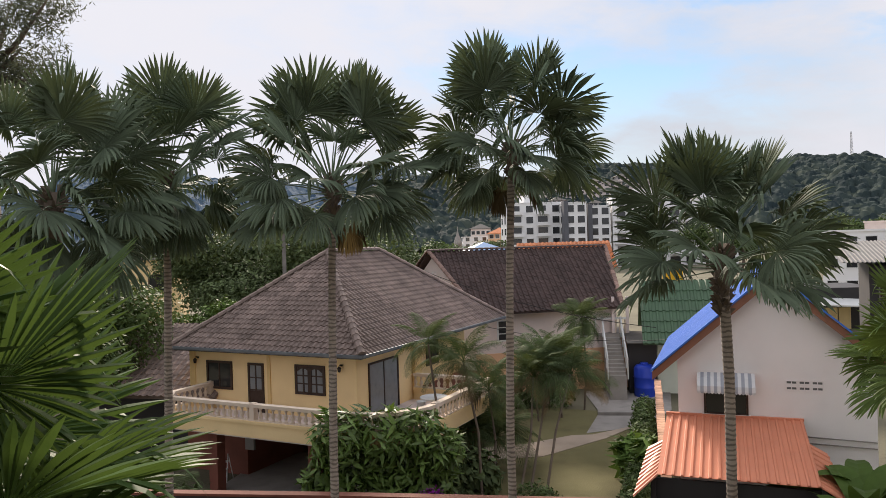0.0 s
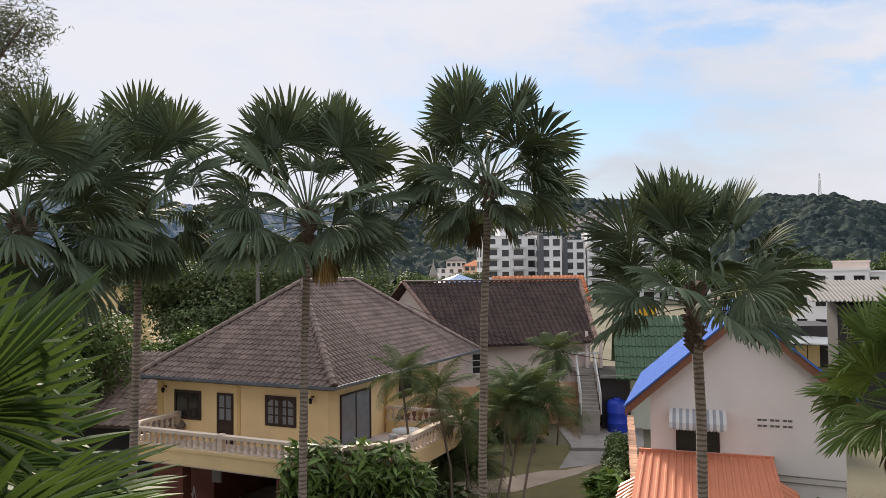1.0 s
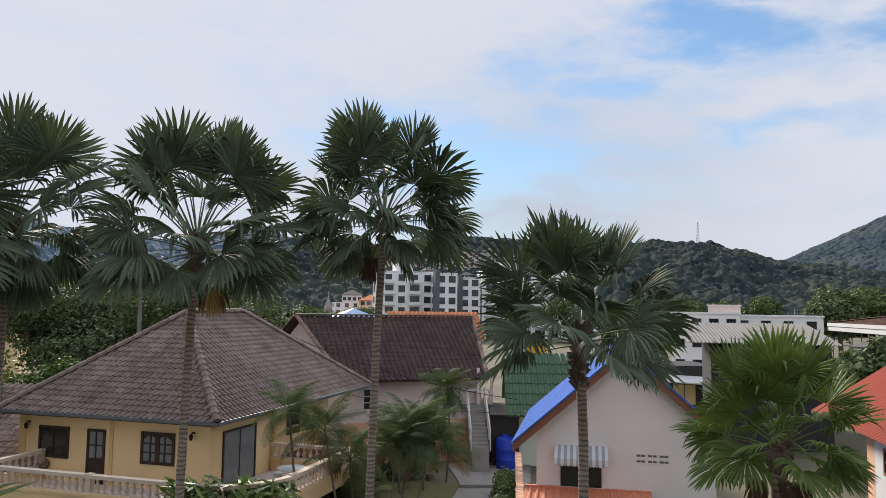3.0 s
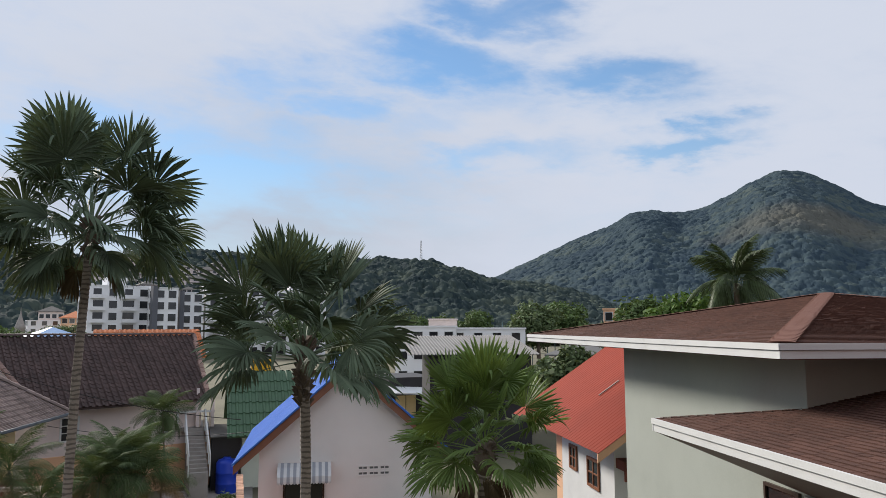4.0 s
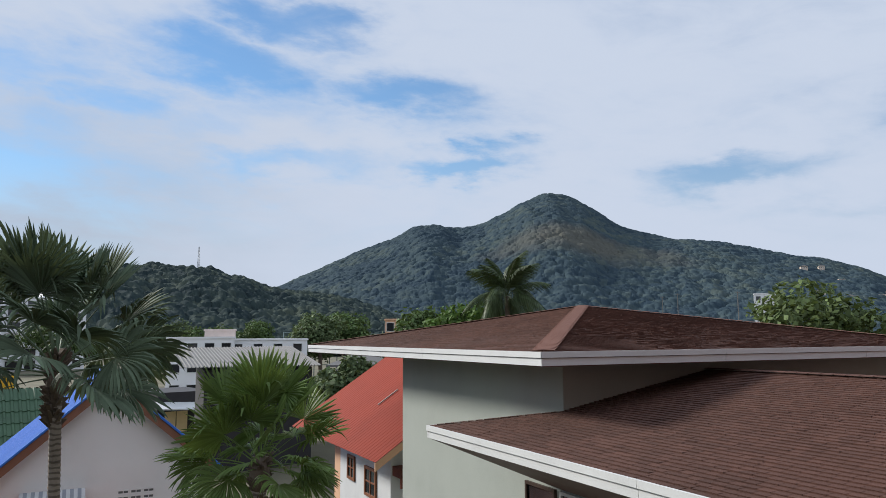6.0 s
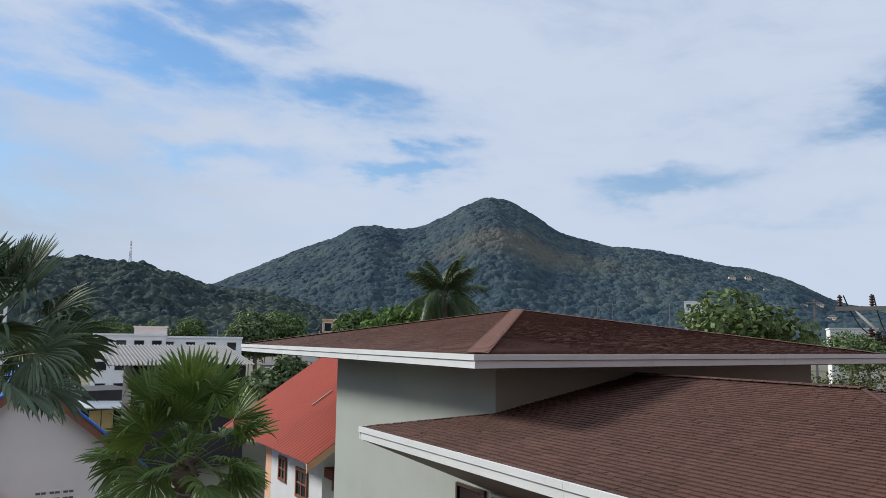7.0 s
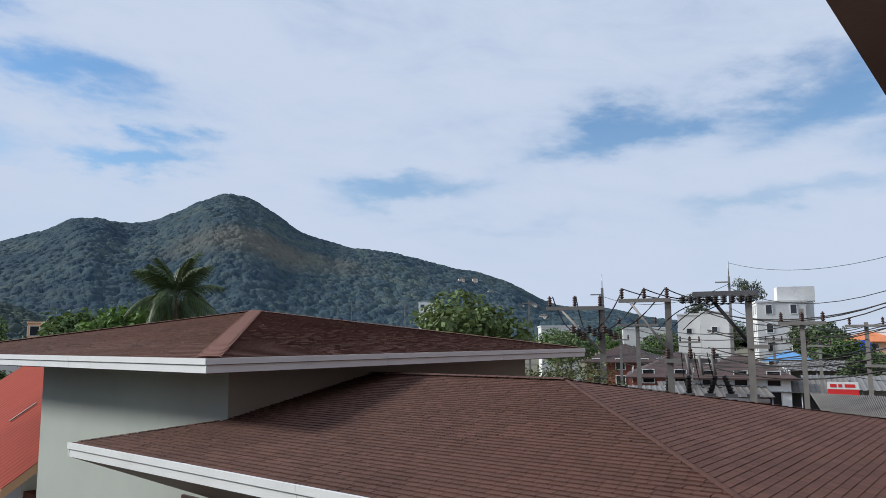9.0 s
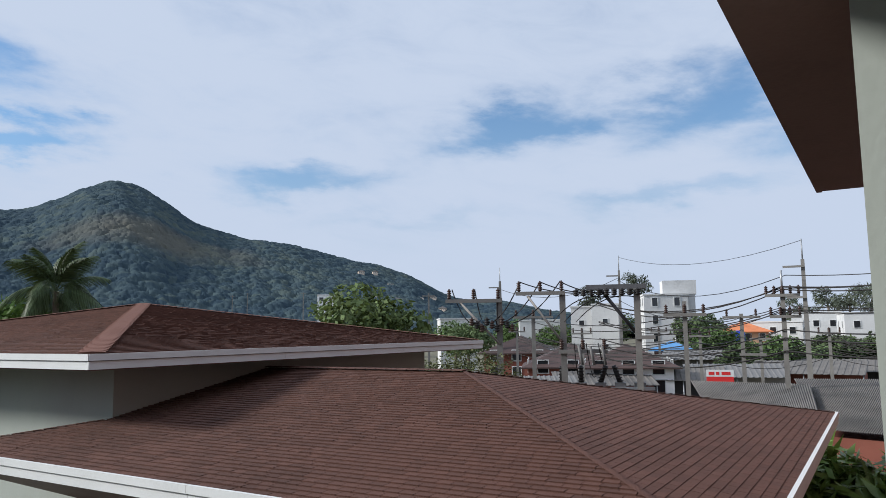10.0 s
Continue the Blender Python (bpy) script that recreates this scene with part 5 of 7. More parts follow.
lathe(bm, [(0.01, 0.0), (0.54, 0.0), (0.56, 0.05), (0.56, 0.5), (0.58, 0.53), (0.56, 0.56), (0.56, 1.05), (0.58, 1.08), (0.56, 1.11), (0.56, 1.55), (0.45, 1.72), (0.25, 1.78), (0.01, 1.79)], 24)
part("body", bm, M_TANK, tank)
bm = bmesh.new()
lathe(bm, [(0.01, 1.86), (0.2, 1.86), (0.22, 1.78), (0.22, 1.76)], 16)
part("lid", bm, M_TANK, tank)

# red metal roofed house
REDM = pose(13.1, 14.0, 0, 0, 0, -22.7)
red = thing("red_roof_house", REDM, "white house with red metal gable roof and brown windows", "house")
for sd in (0, 1):
    bm = bmesh.new()
    x0, x1 = (0.0, 4.2) if sd == 0 else (8.4, 4.2)
    ribbed(bm, (x1, 0, 8.3), (x1, 8.7, 8.3), (x0, 8.7, 5.5), (x0, 0, 5.5), 40, 0.008)
    part("roof_sheet", bm, M_RED, red, "red ribbed metal roof")
bm = bmesh.new()
for (x0, z0), (x1, z1) in (((0.0, 5.5), (4.2, 8.3)), ((8.4, 5.5), (4.2, 8.3))):
    extrude_y(bm, [(x0, z0 - 0.02), (x1, z1 - 0.02), (x1, z1 - 0.24), (x0, z0 - 0.24)], 0.0, 0.05)
part("barge_board", bm, M_PEACH, red, "orange-brown barge board")
bm = bmesh.new()
extrude_y(bm, [(0.7, 0), (7.7, 0), (7.7, 5.75), (4.2, 8.1), (0.7, 5.75)], 0.7, 5.1)
part("wall", bm, M_WHITE, red, "white plaster wall")
bm = bmesh.new()
box(bm, 0.7, 2.6, 5.11, 5.7, 0, 5.6)
part("brick_pier", bm, M_PEACH, red)
M_BROWNFRAME = mat("orange-brown timber", (0.22, 0.085, 0.04), 0.5, 5, 0.3, 0.1)
RW = Matrix.Translation((0.7, 0, 0)) @ Matrix.Rotation(radians(-90), 4, "Z")
for y0, y1, z0, z1 in ((1.75, 2.7, 4.15, 4.98), (3.6, 4.3, 4.35, 5.08)):
    window(red, RW, -y1, -y0, z0, z1, 2, 2, 0.08, M_BROWNFRAME)
bm = bmesh.new()
box(bm, 0.75, 1.9, 0.1, 0.7, 5.0, 5.25)
box(bm, 0.75, 1.9, 0.1, 0.16, 4.75, 5.25)
part("balcony", bm, M_BRICKRED, red)
bm = bmesh.new()
box(bm, 1.7, 2.5, 3.0, 3.05, 0, 0.03)
solid("roof_batten", bm, M_CONC, "pale strip lying on the red roof", "strip", REDM @ Matrix.Translation((1.55, 3.9, 6.56)) @ pose(0, 0, 0, 0, -33.7, 0) @ Matrix.Translation((-1.7, -3, 0)))

# boundary wall along the garden's near side, and the side wall with worn coping by the hedge
bw = thing("boundary_wall", Matrix(), "low dark rendered garden wall with red-brown coping", "wall")
bm = bmesh.new()
slab(bm, [(-10, 20.35, 1.93), (-3.0, 19.45, 1.93), (5.2, 18.2, 1.93), (5.25, 18.4, 1.93), (-3.0, 19.65, 1.93), (-10, 20.55, 1.93)], 1.93)
part("wall", bm, M_DARK, bw)
bm = bmesh.new()
slab(bm, [(-10, 20.3, 2.0), (-3.0, 19.4, 2.0), (5.2, 18.15, 2.0), (5.25, 18.45, 2.0), (-3.0, 19.7, 2.0), (-10, 20.6, 2.0)], 0.07)
part("coping", bm, M_BRICKRED, bw)
sw = thing("side_wall", Matrix(), "weathered side wall with worn brick coping by the hedge", "wall")
a, b = Vector((5.85, 20.0, 0)), Vector((9.9, 34.5, 0))
bm = bmesh.new()
d = (b - a).normalized()
s = Vector((d.y, -d.x, 0)) * 0.09
slab(bm, [(p.x, p.y, 1.75) for p in (a - s, a + s, b + s, b - s)], 1.75)
part("wall", bm, M_PINK, sw)
M_COPE = mat("worn coping brick", (0.42, 0.24, 0.16), 0.9, 3, 0.5, 0.2, piece=0.35)
bm = bmesh.new()
box(bm, -0.15, 0.15, 0, 0.34, 0, 0.12)
cope = mesh("coping_brick", bm, M_COPE)
for k in range(42):
    ob = new("coping_brick", cope)
    ob.parent = sw
    p = a + d * 0.36 * k
    ob.matrix_basis = pose(p.x, p.y, 1.75, 0, random.uniform(-3, 3), math.degrees(math.atan2(-d.x, d.y)) + random.uniform(-3, 3))
# dark box standing in for shade between stair and green roof; low drive step
gap_box = thing("gap_shade_box", pose(10.0, 40.2, 0, 0, 0, -12), "near-black box standing in for the shaded gap by the stair", "shed")
bm = bmesh.new()
box(bm, 0, 1.5, 0, 2.4, 0, 2.9)
part("wall", bm, M_DARK, gap_box)
bm = bmesh.new()
slab(bm, [(-0.1, -0.4, 2.92), (1.6, -0.4, 2.92), (1.6, 2.5, 3.2), (-0.1, 2.5, 3.2)], 0.05)
part("roof", bm, M_ASBESTOS, gap_box)
bm = bmesh.new()
box(bm, -1.4, 1.6, -0.18, 0.18, 0, 0.16)
solid("drive_step", bm, M_CONC, "low grey concrete step across the drive", "step", pose(8.6, 35.3, 0.05, 0, 0, -8))

# dark tiled roof beyond the yellow house, and cream building in the trees
lh = thing("tiled_outhouse", Matrix(), "low outhouse with dark weathered tiled roof", "house")
gable_roof(lh, (-15.5, 30.0, 2.9), (-9.3, 28.5, 2.9), (-14.6, 34.5, 5.3), (-8.6, 33.0, 5.3), None, 0.32, 0.35, 0.03, 0.05, M_TILE, "roof_tile", "weathered brown roof tiles")
bm = bmesh.new()
slab(bm, [(-15, 30.8, 3.0), (-9.6, 29.5, 3.0), (-8.2, 37, 3.0), (-13.5, 38.3, 3.0)], 3.0)
part("wall", bm, M_DARK, lh)
ob_m = Matrix.Translation(spot(-23.5, 60)) @ pose(0, 0, 0, 0, 0, 15)
cb = thing("cream_building", ob_m, "cream building with flat roof edge among trees", "house")
bm = bmesh.new()
box(bm, -5, 3.5, 0, 8, 0, 8.1)
part("wall", bm, M_YELLOW, cb)
bm = bmesh.new()
box(bm, -5.4, 3.9, -0.4, 8.4, 8.1, 8.5)
part("roof", bm, M_CONC, cb)
for k in range(3):
    window(cb, Matrix(), -4 + 2.6 * k, -2.8 + 2.6 * k, 5.6, 7.0, 2, 1, 0.08)

# ---- town in the middle distance ----
def block(name, m, w, d, h, label, material, floors=0, cols=0, roof=None, rooflabel="", win=(1.2, 1.4), z0=0.0, frame=None, parapet=0.25, group="", sill=1.0, category="building"):
    """A plain building: walls, flat or hip roof, and rows of framed windows on its front (y = 0) and its two sides."""
    b = thing(name, m, label, category, group)
    bm = bmesh.new()
    box(bm, 0, w, 0, d, z0, h)
    part("wall", bm, material, b)
    bm = bmesh.new()
    if roof is None:
        box(bm, -0.15, w + 0.15, -0.15, d + 0.15, h, h + parapet)
        part("parapet", bm, material, b)
    else:
        fc, ra, rb, cs = hip_facets(-0.7, w + 0.7, -0.7, d + 0.7, h, min(w, d) * 0.26)
        deck(bm, fc, cs, 0.15)
        part("roof", bm, roof, b, rooflabel)
    if floors:
        fh = (h - z0) / floors
        bmw = bmesh.new()
        frame_bars(bmw, 0, win[0], 0, win[1], 0, 0.09, 0.08)
        mw = mesh("window", bmw, frame or M_WHITE)
        bmp = bmesh.new()
        box(bmp, 0.09, win[0] - 0.09, -0.03, -0.004, 0.09, win[1] - 0.09)
        mp = mesh("pane", bmp, M_GLASS)
        for f in range(floors):
            for face, length, n in ((Matrix(), w, cols), (Matrix.Translation((w, 0, 0)) @ Matrix.Rotation(radians(90), 4, "Z"), d, max(1, round(cols * d / w))), (Matrix.Translation((0, d, 0)) @ Matrix.Rotation(radians(-90), 4, "Z"), d, max(1, round(cols * d / w)))):
                for c in range(n):
                    x = length * (c + 0.5) / n - win[0] / 2
                    wd = new("window", mw)
                    wd.parent = b
                    wd.matrix_basis = face @ Matrix.Translation((x, 0, z0 + fh * f + sill))
                    pn = new("pane", mp)
                    pn.parent = wd
    return b


def facing(az, d, turn=0.0, shift=0.0):
    """A pose at a bearing and distance whose front looks back to the lookout, turned by some degrees."""
    return Matrix.Translation(spot(az, d)) @ pose(0, 0, 0, 0, 0, -az + turn) @ Matrix.Translation((shift, 0, 0))


# white apartment blocks
M_CONDO = mat("white render", (0.80, 0.80, 0.80), 0.8, 0.3, 0.06, 0.03)
M_SLATE = mat("dark grey render", (0.12, 0.125, 0.14), 0.7, 0.5, 0.15, 0.03)
for az, d, turn, w, dep, h, cols in ((5.3, 222, 12, 16.5, 14, 20.2, 4), (9.6, 218, 12, 6.5, 16, 19.6, 2), (11.45, 224, 12, 6.5, 14, 18.6, 2), (13.3, 226, 8, 20, 15, 21, 5), (18.3, 232, 8, 16, 14, 20, 4)):
    m = facing(az, d, turn)
    b = block("apartment_block", m, w, dep, h, "white apartment block with balconies and dark windows", M_CONDO, 6, cols, None, win=(2.3, 2.2), frame=M_CONDO, sill=0.5, group="white apartment blocks")
    bm = bmesh.new()
    box(bm, -0.4, 0.9, -0.5, 3, 0, h + 0.6)
    part("pier", bm, M_SLATE if w < 8 else M_CONDO, b)
    if w > 10:
        for f in range(1, 6):
            for c in range(cols):
                if c % 2 == 0:
                    bm = bmesh.new()
                    x = w * (c + 0.5) / cols
                    box(bm, x - 1.9, x + 1.9, -1.5, -0.01, f * h / 6 - 0.15, f * h / 6 + 0.1)
                    box(bm, x - 1.9, x + 1.9, -1.5, -1.42, f * h / 6 + 0.1, f * h / 6 + 0.9)
                    part("balcony", bm, M_CONDO, b)
                    # dark plate painted in for the shaded balcony recess
                    bm = bmesh.new()
                    box(bm, x - 1.5, x + 1.5, -0.12, -0.02, (f - 1) * h / 6 + 0.3, (f - 1) * h / 6 + 2.7)
                    part("balcony_recess", bm, M_GLASS, b)
        bm = bmesh.new()
        box(bm, w * 0.3, w * 0.62, 2, 8, h + 0.26, h + 2.6)
        part("stair_head", bm, M_CONDO, b)
# hillside villas on the wooded slope
rv = random.Random(5)


def hill_z(az, r):
    el = sum(h * math.exp(-((az - a) / s) ** 2) for a, s, h in ((-2, 7, 4.6), (10, 8, 4.3), (22, 9, 4.3), (31, 6, 2.7), (40, 6, 2.6)))
    t = (r - 330) / 470
    return (800 * math.tan(radians(el)) + 8.7) * math.sin(t * math.pi / 2) ** 1.35


M_VILLAROOF = mat("dark grey villa roof", (0.10, 0.095, 0.09), 0.8, 0.5, 0.3, 0.1)
for k, (az, r) in enumerate(((6.3, 500), (7.2, 530), (8.0, 555), (8.8, 500), (6.8, 470), (7.7, 480), (9.2, 455), (10.0, 480), (11.0, 500), (11.9, 520), (12.4, 480), (13.3, 505), (14.1, 530), (14.9, 500), (15.8, 515), (10.5, 440), (12.0, 445), (13.6, 455), (16.5, 520), (9.6, 520), (5.6, 455))):
    z = hill_z(az, r)
    w = rv.uniform(8, 13)
    block("hillside_villa", Matrix.Translation((0, 0, z + 2.5)) @ facing(az, r, rv.uniform(-20, 20), -w / 2), w, 9, rv.uniform(4.5, 7.5), "cream hillside villa with dark hip roof", M_PINK, 2, 3, M_VILLAROOF, "dark hip roof", (2.2, 1.9), group="hillside villas")
for az, d, w, h, mm, rf in ((1.6, 300, 14, 11, M_CONDO, None), (2.2, 330, 9, 15, M_PINK, M_VILLAROOF), (3.6, 280, 9, 12, M_PEACH, M_TERRACOTTA)):
    block("town_house", facing(az, d, rv.uniform(-8, 8)), w, 10, h, "pale town house at the foot of the hill", mm, 4, 4, rf, "hip roof", (1.7, 1.7), group="town houses")
spire = thing("temple_spire", Matrix.Translation(spot(1.15, 290)), "small pale tapering temple spire", "spire")
bm = bmesh.new()
lathe(bm, [(1.5, 0), (1.5, 8), (1.8, 8.3), (1.6, 9), (1.1, 10.5), (0.9, 11), (0.4, 12.6), (0.15, 14), (0.02, 15.5)], 12)
part("body", bm, M_CONC, spire)
# houses at the mountain's foot and on its lower slope
block("white_block", facing(71.6, 250), 7.5, 9, 21.5, "white seven-storey block at the mountain's foot", M_CONDO, 7, 3, None, win=(1.5, 1.4))
for az, r in ((74.6, 960), (75.0, 1090), (75.9, 930), (76.1, 1130), (77.3, 1050), (77.8, 920), (79.5, 980), (80.6, 1040), (81.3, 930)):
    el = sum(h * math.exp(-((az - a) / s) ** 2) for a, s, h in ((45.18, 13.81, 5.18), (65.8, 20.71, 6.6), (82.5, 2.7, -0.74)))
    z = (1500 * math.tan(radians(el)) + 2) * math.sin((r - 650) / 850 * math.pi / 2) ** 1.35
    w = rv.uniform(7, 15)
    block("mountain_house", Matrix.Translation((0, 0, z - 2)) @ facing(az, r, rv.uniform(-15, 15), -w / 2), w, 12, rv.uniform(4, 8), "pale house on the mountain slope", M_STONE, 2, 3, None if rv.random() < 0.5 else M_VILLAROOF, "hip roof", (1.3, 1.2), group="mountain houses", category="house")
# orange tiled and blue roofs just behind the brown house
orr = thing("orange_roof_house", facing(5.9, 60, 4), "house with long terracotta tiled roof", "house")
gable_roof(orr, (0, 0, 6.4), (8.0, 0, 6.4), (0, 3.4, 8.5), (8.0, 3.4, 8.5), None, 0.35, 0.4, 0.03, 0.05, M_TERRACOTTA, "roof_tile", "terracotta roof tiles")
bm = bmesh.new()
box(bm, 0.4, 7.6, 0.6, 6.2, 0, 6.6)
part("wall", bm, M_WALLWHITE, orr)
block("blue_roof_house", facing(1.4, 72, 10), 5.5, 6, 7.3, "small house with blue hip roof", M_WALLWHITE, 2, 2, mat("light blue metal sheet", (0.16, 0.30, 0.52), 0.5, 1, 0.15, 0.02), "light blue hip roof", category="house")
block("dark_roof_house", facing(-1.6, 66, -25), 5, 6, 6.6, "small white house with dark roof", M_WALLWHITE, 2, 2, M_DARKTILE, "dark hip roof", category="house")
# long grey metal roof with dark shops below it
gr = thing("grey_roof_building", Matrix(), "dark clad building with long pale grey metal roof", "building")
bm = bmesh.new()
ribbed(bm, spot(27.7, 62, 7.9), spot(36.6, 68, 7.9), spot(38.9, 52, 6.75), spot(28.6, 48, 6.85), 40, 0.05)
part("roof_sheet", bm, M_GREYROOF, gr, "pale grey ribbed metal roof")
bm = bmesh.new()
slab(bm, [spot(30.3, 49.5, 6.6), spot(38.2, 53, 6.6), spot(36.4, 66, 6.6), spot(29.7, 61, 6.6)], 6.6)
part("wall", bm, M_DARK, gr, "dark cladding walls")
gm = Matrix.Translation(spot(30.3, 49.5)) @ pose(0, 0, 0, 0, 0, math.degrees(math.atan2((spot(38.2, 53) - spot(30.3, 49.5)).y, (spot(38.2, 53) - spot(30.3, 49.5)).x)))
for k in range(3):
    window(gr, gm, 0.5 + 1.9 * k, 1.7 + 1.9 * k, 4.4, 5.6, 2, 1, 0.07, M_GREYROOF)
sh = thing("small_shop", facing(27.2, 72, 20), "small shop front with white awning and pale yellow door", "shop")
bm = bmesh.new()
box(bm, 0, 5.2, 0.3, 7, 0, 3.7)
part("wall", bm, M_DARK, sh)
bm = bmesh.new()
slab(bm, [(-0.3, -1.4, 2.4), (5.2, -1.4, 2.1), (5.2, 0.3, 2.6), (-0.3, 0.3, 2.9)], 0.12)
part("awning", bm, M_WHITE, sh)
M_DOORYELLOW = mat("pale yellow panel", (0.75, 0.58, 0.30), 0.6, 2, 0.1, 0.0)
for k in range(2):
    bm = bmesh.new()
    box(bm, 0.7 + 1.1 * k, 1.7 + 1.1 * k, 0.2, 0.3, 0.05, 1.95)
    part("door", bm, M_DOORYELLOW, sh)


def parked_car(m, paint, label):
    """A small parked car: body with bonnet, cabin, glass band, lights and four wheels; its length runs along x."""
    car = thing("parked_car", m, label, "car", "parked cars")
    bm = bmesh.new()
    extrude_y(bm, [(-2.1, 0.35), (2.1, 0.35), (2.15, 0.7), (1.2, 0.92), (-1.9, 0.98), (-2.15, 0.8)], -0.82, 0.82)
    part("body", bm, paint, car)
    bm = bmesh.new()
    extrude_y(bm, [(-1.75, 0.98), (1.15, 0.92), (0.45, 1.42), (-1.35, 1.45)], -0.72, 0.72)
    part("cabin", bm, M_GLASS, car, "dark glazed cabin")
    bm = bmesh.new()
    extrude_y(bm, [(-1.38, 1.43), (0.48, 1.40), (0.40, 1.47), (-1.30, 1.50)], -0.74, 0.74)
    part("roof", bm, paint, car)
    for x in (-1.3, 1.35):
        for y in (-0.84, 0.66):
            bm = bmesh.new()
            tube(bm, [(x, y, 0.32), (x, y + 0.18, 0.32)], 0.32, 14)
            part("wheel", bm, M_BLACK, car)
    for y in (-0.6, 0.6):
        bm = bmesh.new()
        box(bm, 2.1, 2.17, y - 0.16, y + 0.16, 0.6, 0.74)
        part("headlight", bm, M_GREYROOF, car)


parked_car(Matrix.Translation(spot(27.0, 66)) @ pose(0, 0, 0, 0, 0, -115), M_WHITE, "white small car parked before the shop")
parked_car(Matrix.Translation(spot(26.2, 73)) @ pose(0, 0, 0, 0, 0, -110), M_GREYROOF, "silver small car parked behind another")
for az, d, w, h, lab in ((27.6, 108, 9, 8.6, "white flat-roofed house"), (31.9, 112, 11.5, 8.3, "long white flat-roofed house"), (30.2, 130, 5, 9.9, "cream house with stepped flat roofs")):
    block("flat_roof_house", facing(az, d, -3), w, 9, h, lab + " beyond the grey roof", M_CONDO if "white" in lab else M_PINK, 3, 4, None, win=(1.4, 1.3), group="flat-roofed houses", category="house")
nf = thing("sports_net", facing(36.0, 128), "tall green net fence on grey steel posts", "fence")
M_NET = mat("teal net post", (0.10, 0.16, 0.17), 0.6, 2, 0.2, 0.0)
for k in range(8):
    bm = bmesh.new()
    tube(bm, [(1.3 * k, 0, 0), (1.3 * k, 0, 9.6)], 0.09, 6)
    part("post", bm, M_NET, nf)
for z in (4, 6, 7.8, 9.5):
    bm = bmesh.new()
    tube(bm, [(0, 0, z), (9.1, 0, z)], 0.05, 5)
    part("rail", bm, M_NET, nf)
block("peach_tower_house", facing(43.8, 120), 3.4, 4, 11.4, "narrow peach house with flat white roof edge", M_PEACH, 4, 2, None, win=(1.3, 1.5), category="house")
block("peach_tower_house", facing(40.0, 62, -10), 7, 6, 6.4, "low house with pale metal roof", M_WALLWHITE, 2, 3, M_GREYROOF, "pale metal roof", category="house")
mast = thing("radio_mast", Matrix.Translation(spot(29.6, 815, 70)), "thin red and white lattice radio mast on the hill", "mast")
bm = bmesh.new()
for a in range(3):
    c, s = math.cos(a * 2.1) , math.sin(a * 2.1)
    tube(bm, [(c * 2.2, s * 2.2, 0), (c * 0.5, s * 0.5, 36)], 0.22, 4)
for k in range(12):
    z, r = 3 * k, 2.2 - 1.7 * k / 12
    for a in range(3):
        tube(bm, [(math.cos(a * 2.1) * r, math.sin(a * 2.1) * r, z), (math.cos(a * 2.1 + 2.1) * r * 0.93, math.sin(a * 2.1 + 2.1) * r * 0.93, z + 3)], 0.12, 4)
part("lattice", bm, M_STEEL, mast)

# ---- town to the east, beyond the roofs ----
M_OLDWHITE = mat("weathered white concrete", (0.56, 0.56, 0.55), 0.85, 0.25, 0.22, 0.05, fine=3, stain=(0.38, 0.38, 0.37))
block("white_tower", facing(96.9, 120, 6), 6.8, 9, 14.0, "white four-storey building with dark window strips", M_OLDWHITE, 5, 2, None, win=(1.0, 1.5), group="")
hd = thing("roof_tank_house", facing(98.3, 122, 6), "white water-tank house on the roof edge", "tank house")
bm = bmesh.new()
box(bm, 0, 5.2, 0, 4, 14.2, 16.4)
part("body", bm, M_OLDWHITE, hd)
bm = bmesh.new()
box(bm, 0.2, 5.0, 0.2, 3.8, 0, 14.2)
part("shaft", bm, M_OLDWHITE, hd)
for az, w, h, d in ((91.4, 3.6, 12.6, 130), (93.0, 4.4, 12.9, 128), (87.4, 8, 10.5, 140), (81.2, 7.5, 11.2, 150)):
    block("white_shophouse", facing(az, d, rv.uniform(-6, 6)), w, 10, h, "white concrete shophouse with bare walls", M_OLDWHITE, 3, 1, None, win=(1.0, 1.0), group="white shophouses")
block("blue_pavilion", facing(97.5, 98), 4.4, 4.4, 6.0, "dark kiosk with blue hip roof", M_BRICKRED, 2, 2, mat("blue painted sheet", (0.10, 0.26, 0.50), 0.5, 1, 0.15, 0.02), "blue hip roof", category="house")
for az, d, w, h, mm, rf, lab in ((88.0, 75, 9, 5.0, M_BRICKRED, M_DARKTILE, "low brown house"), (92.3, 70, 8, 5.2, M_WALLWHITE, M_DARKTILE, "white house with dark roof"), (84.6, 90, 8, 6, M_BRICKRED, M_DARKTILE, "brown roofed house"),
                                 (102.7, 140, 7, 8.0, M_PEACH, M_TERRACOTTA, "orange roofed house"), (103.9, 150, 10, 9.6, M_OLDWHITE, None, "white modern house"), (107.0, 165, 9, 11.5, M_OLDWHITE, None, "white block"), (110.3, 150, 12, 11, M_OLDWHITE, None, "white apartment house"),
                                 (112.5, 120, 12, 9, M_WALLWHITE, M_DARKTILE, "house with tiled roof")):
    block("town_building", facing(az, d, rv.uniform(-12, 12)), w, 9, h, lab + " in the dense town", mm, 3, 3, rf, "hip roof", group="town buildings")
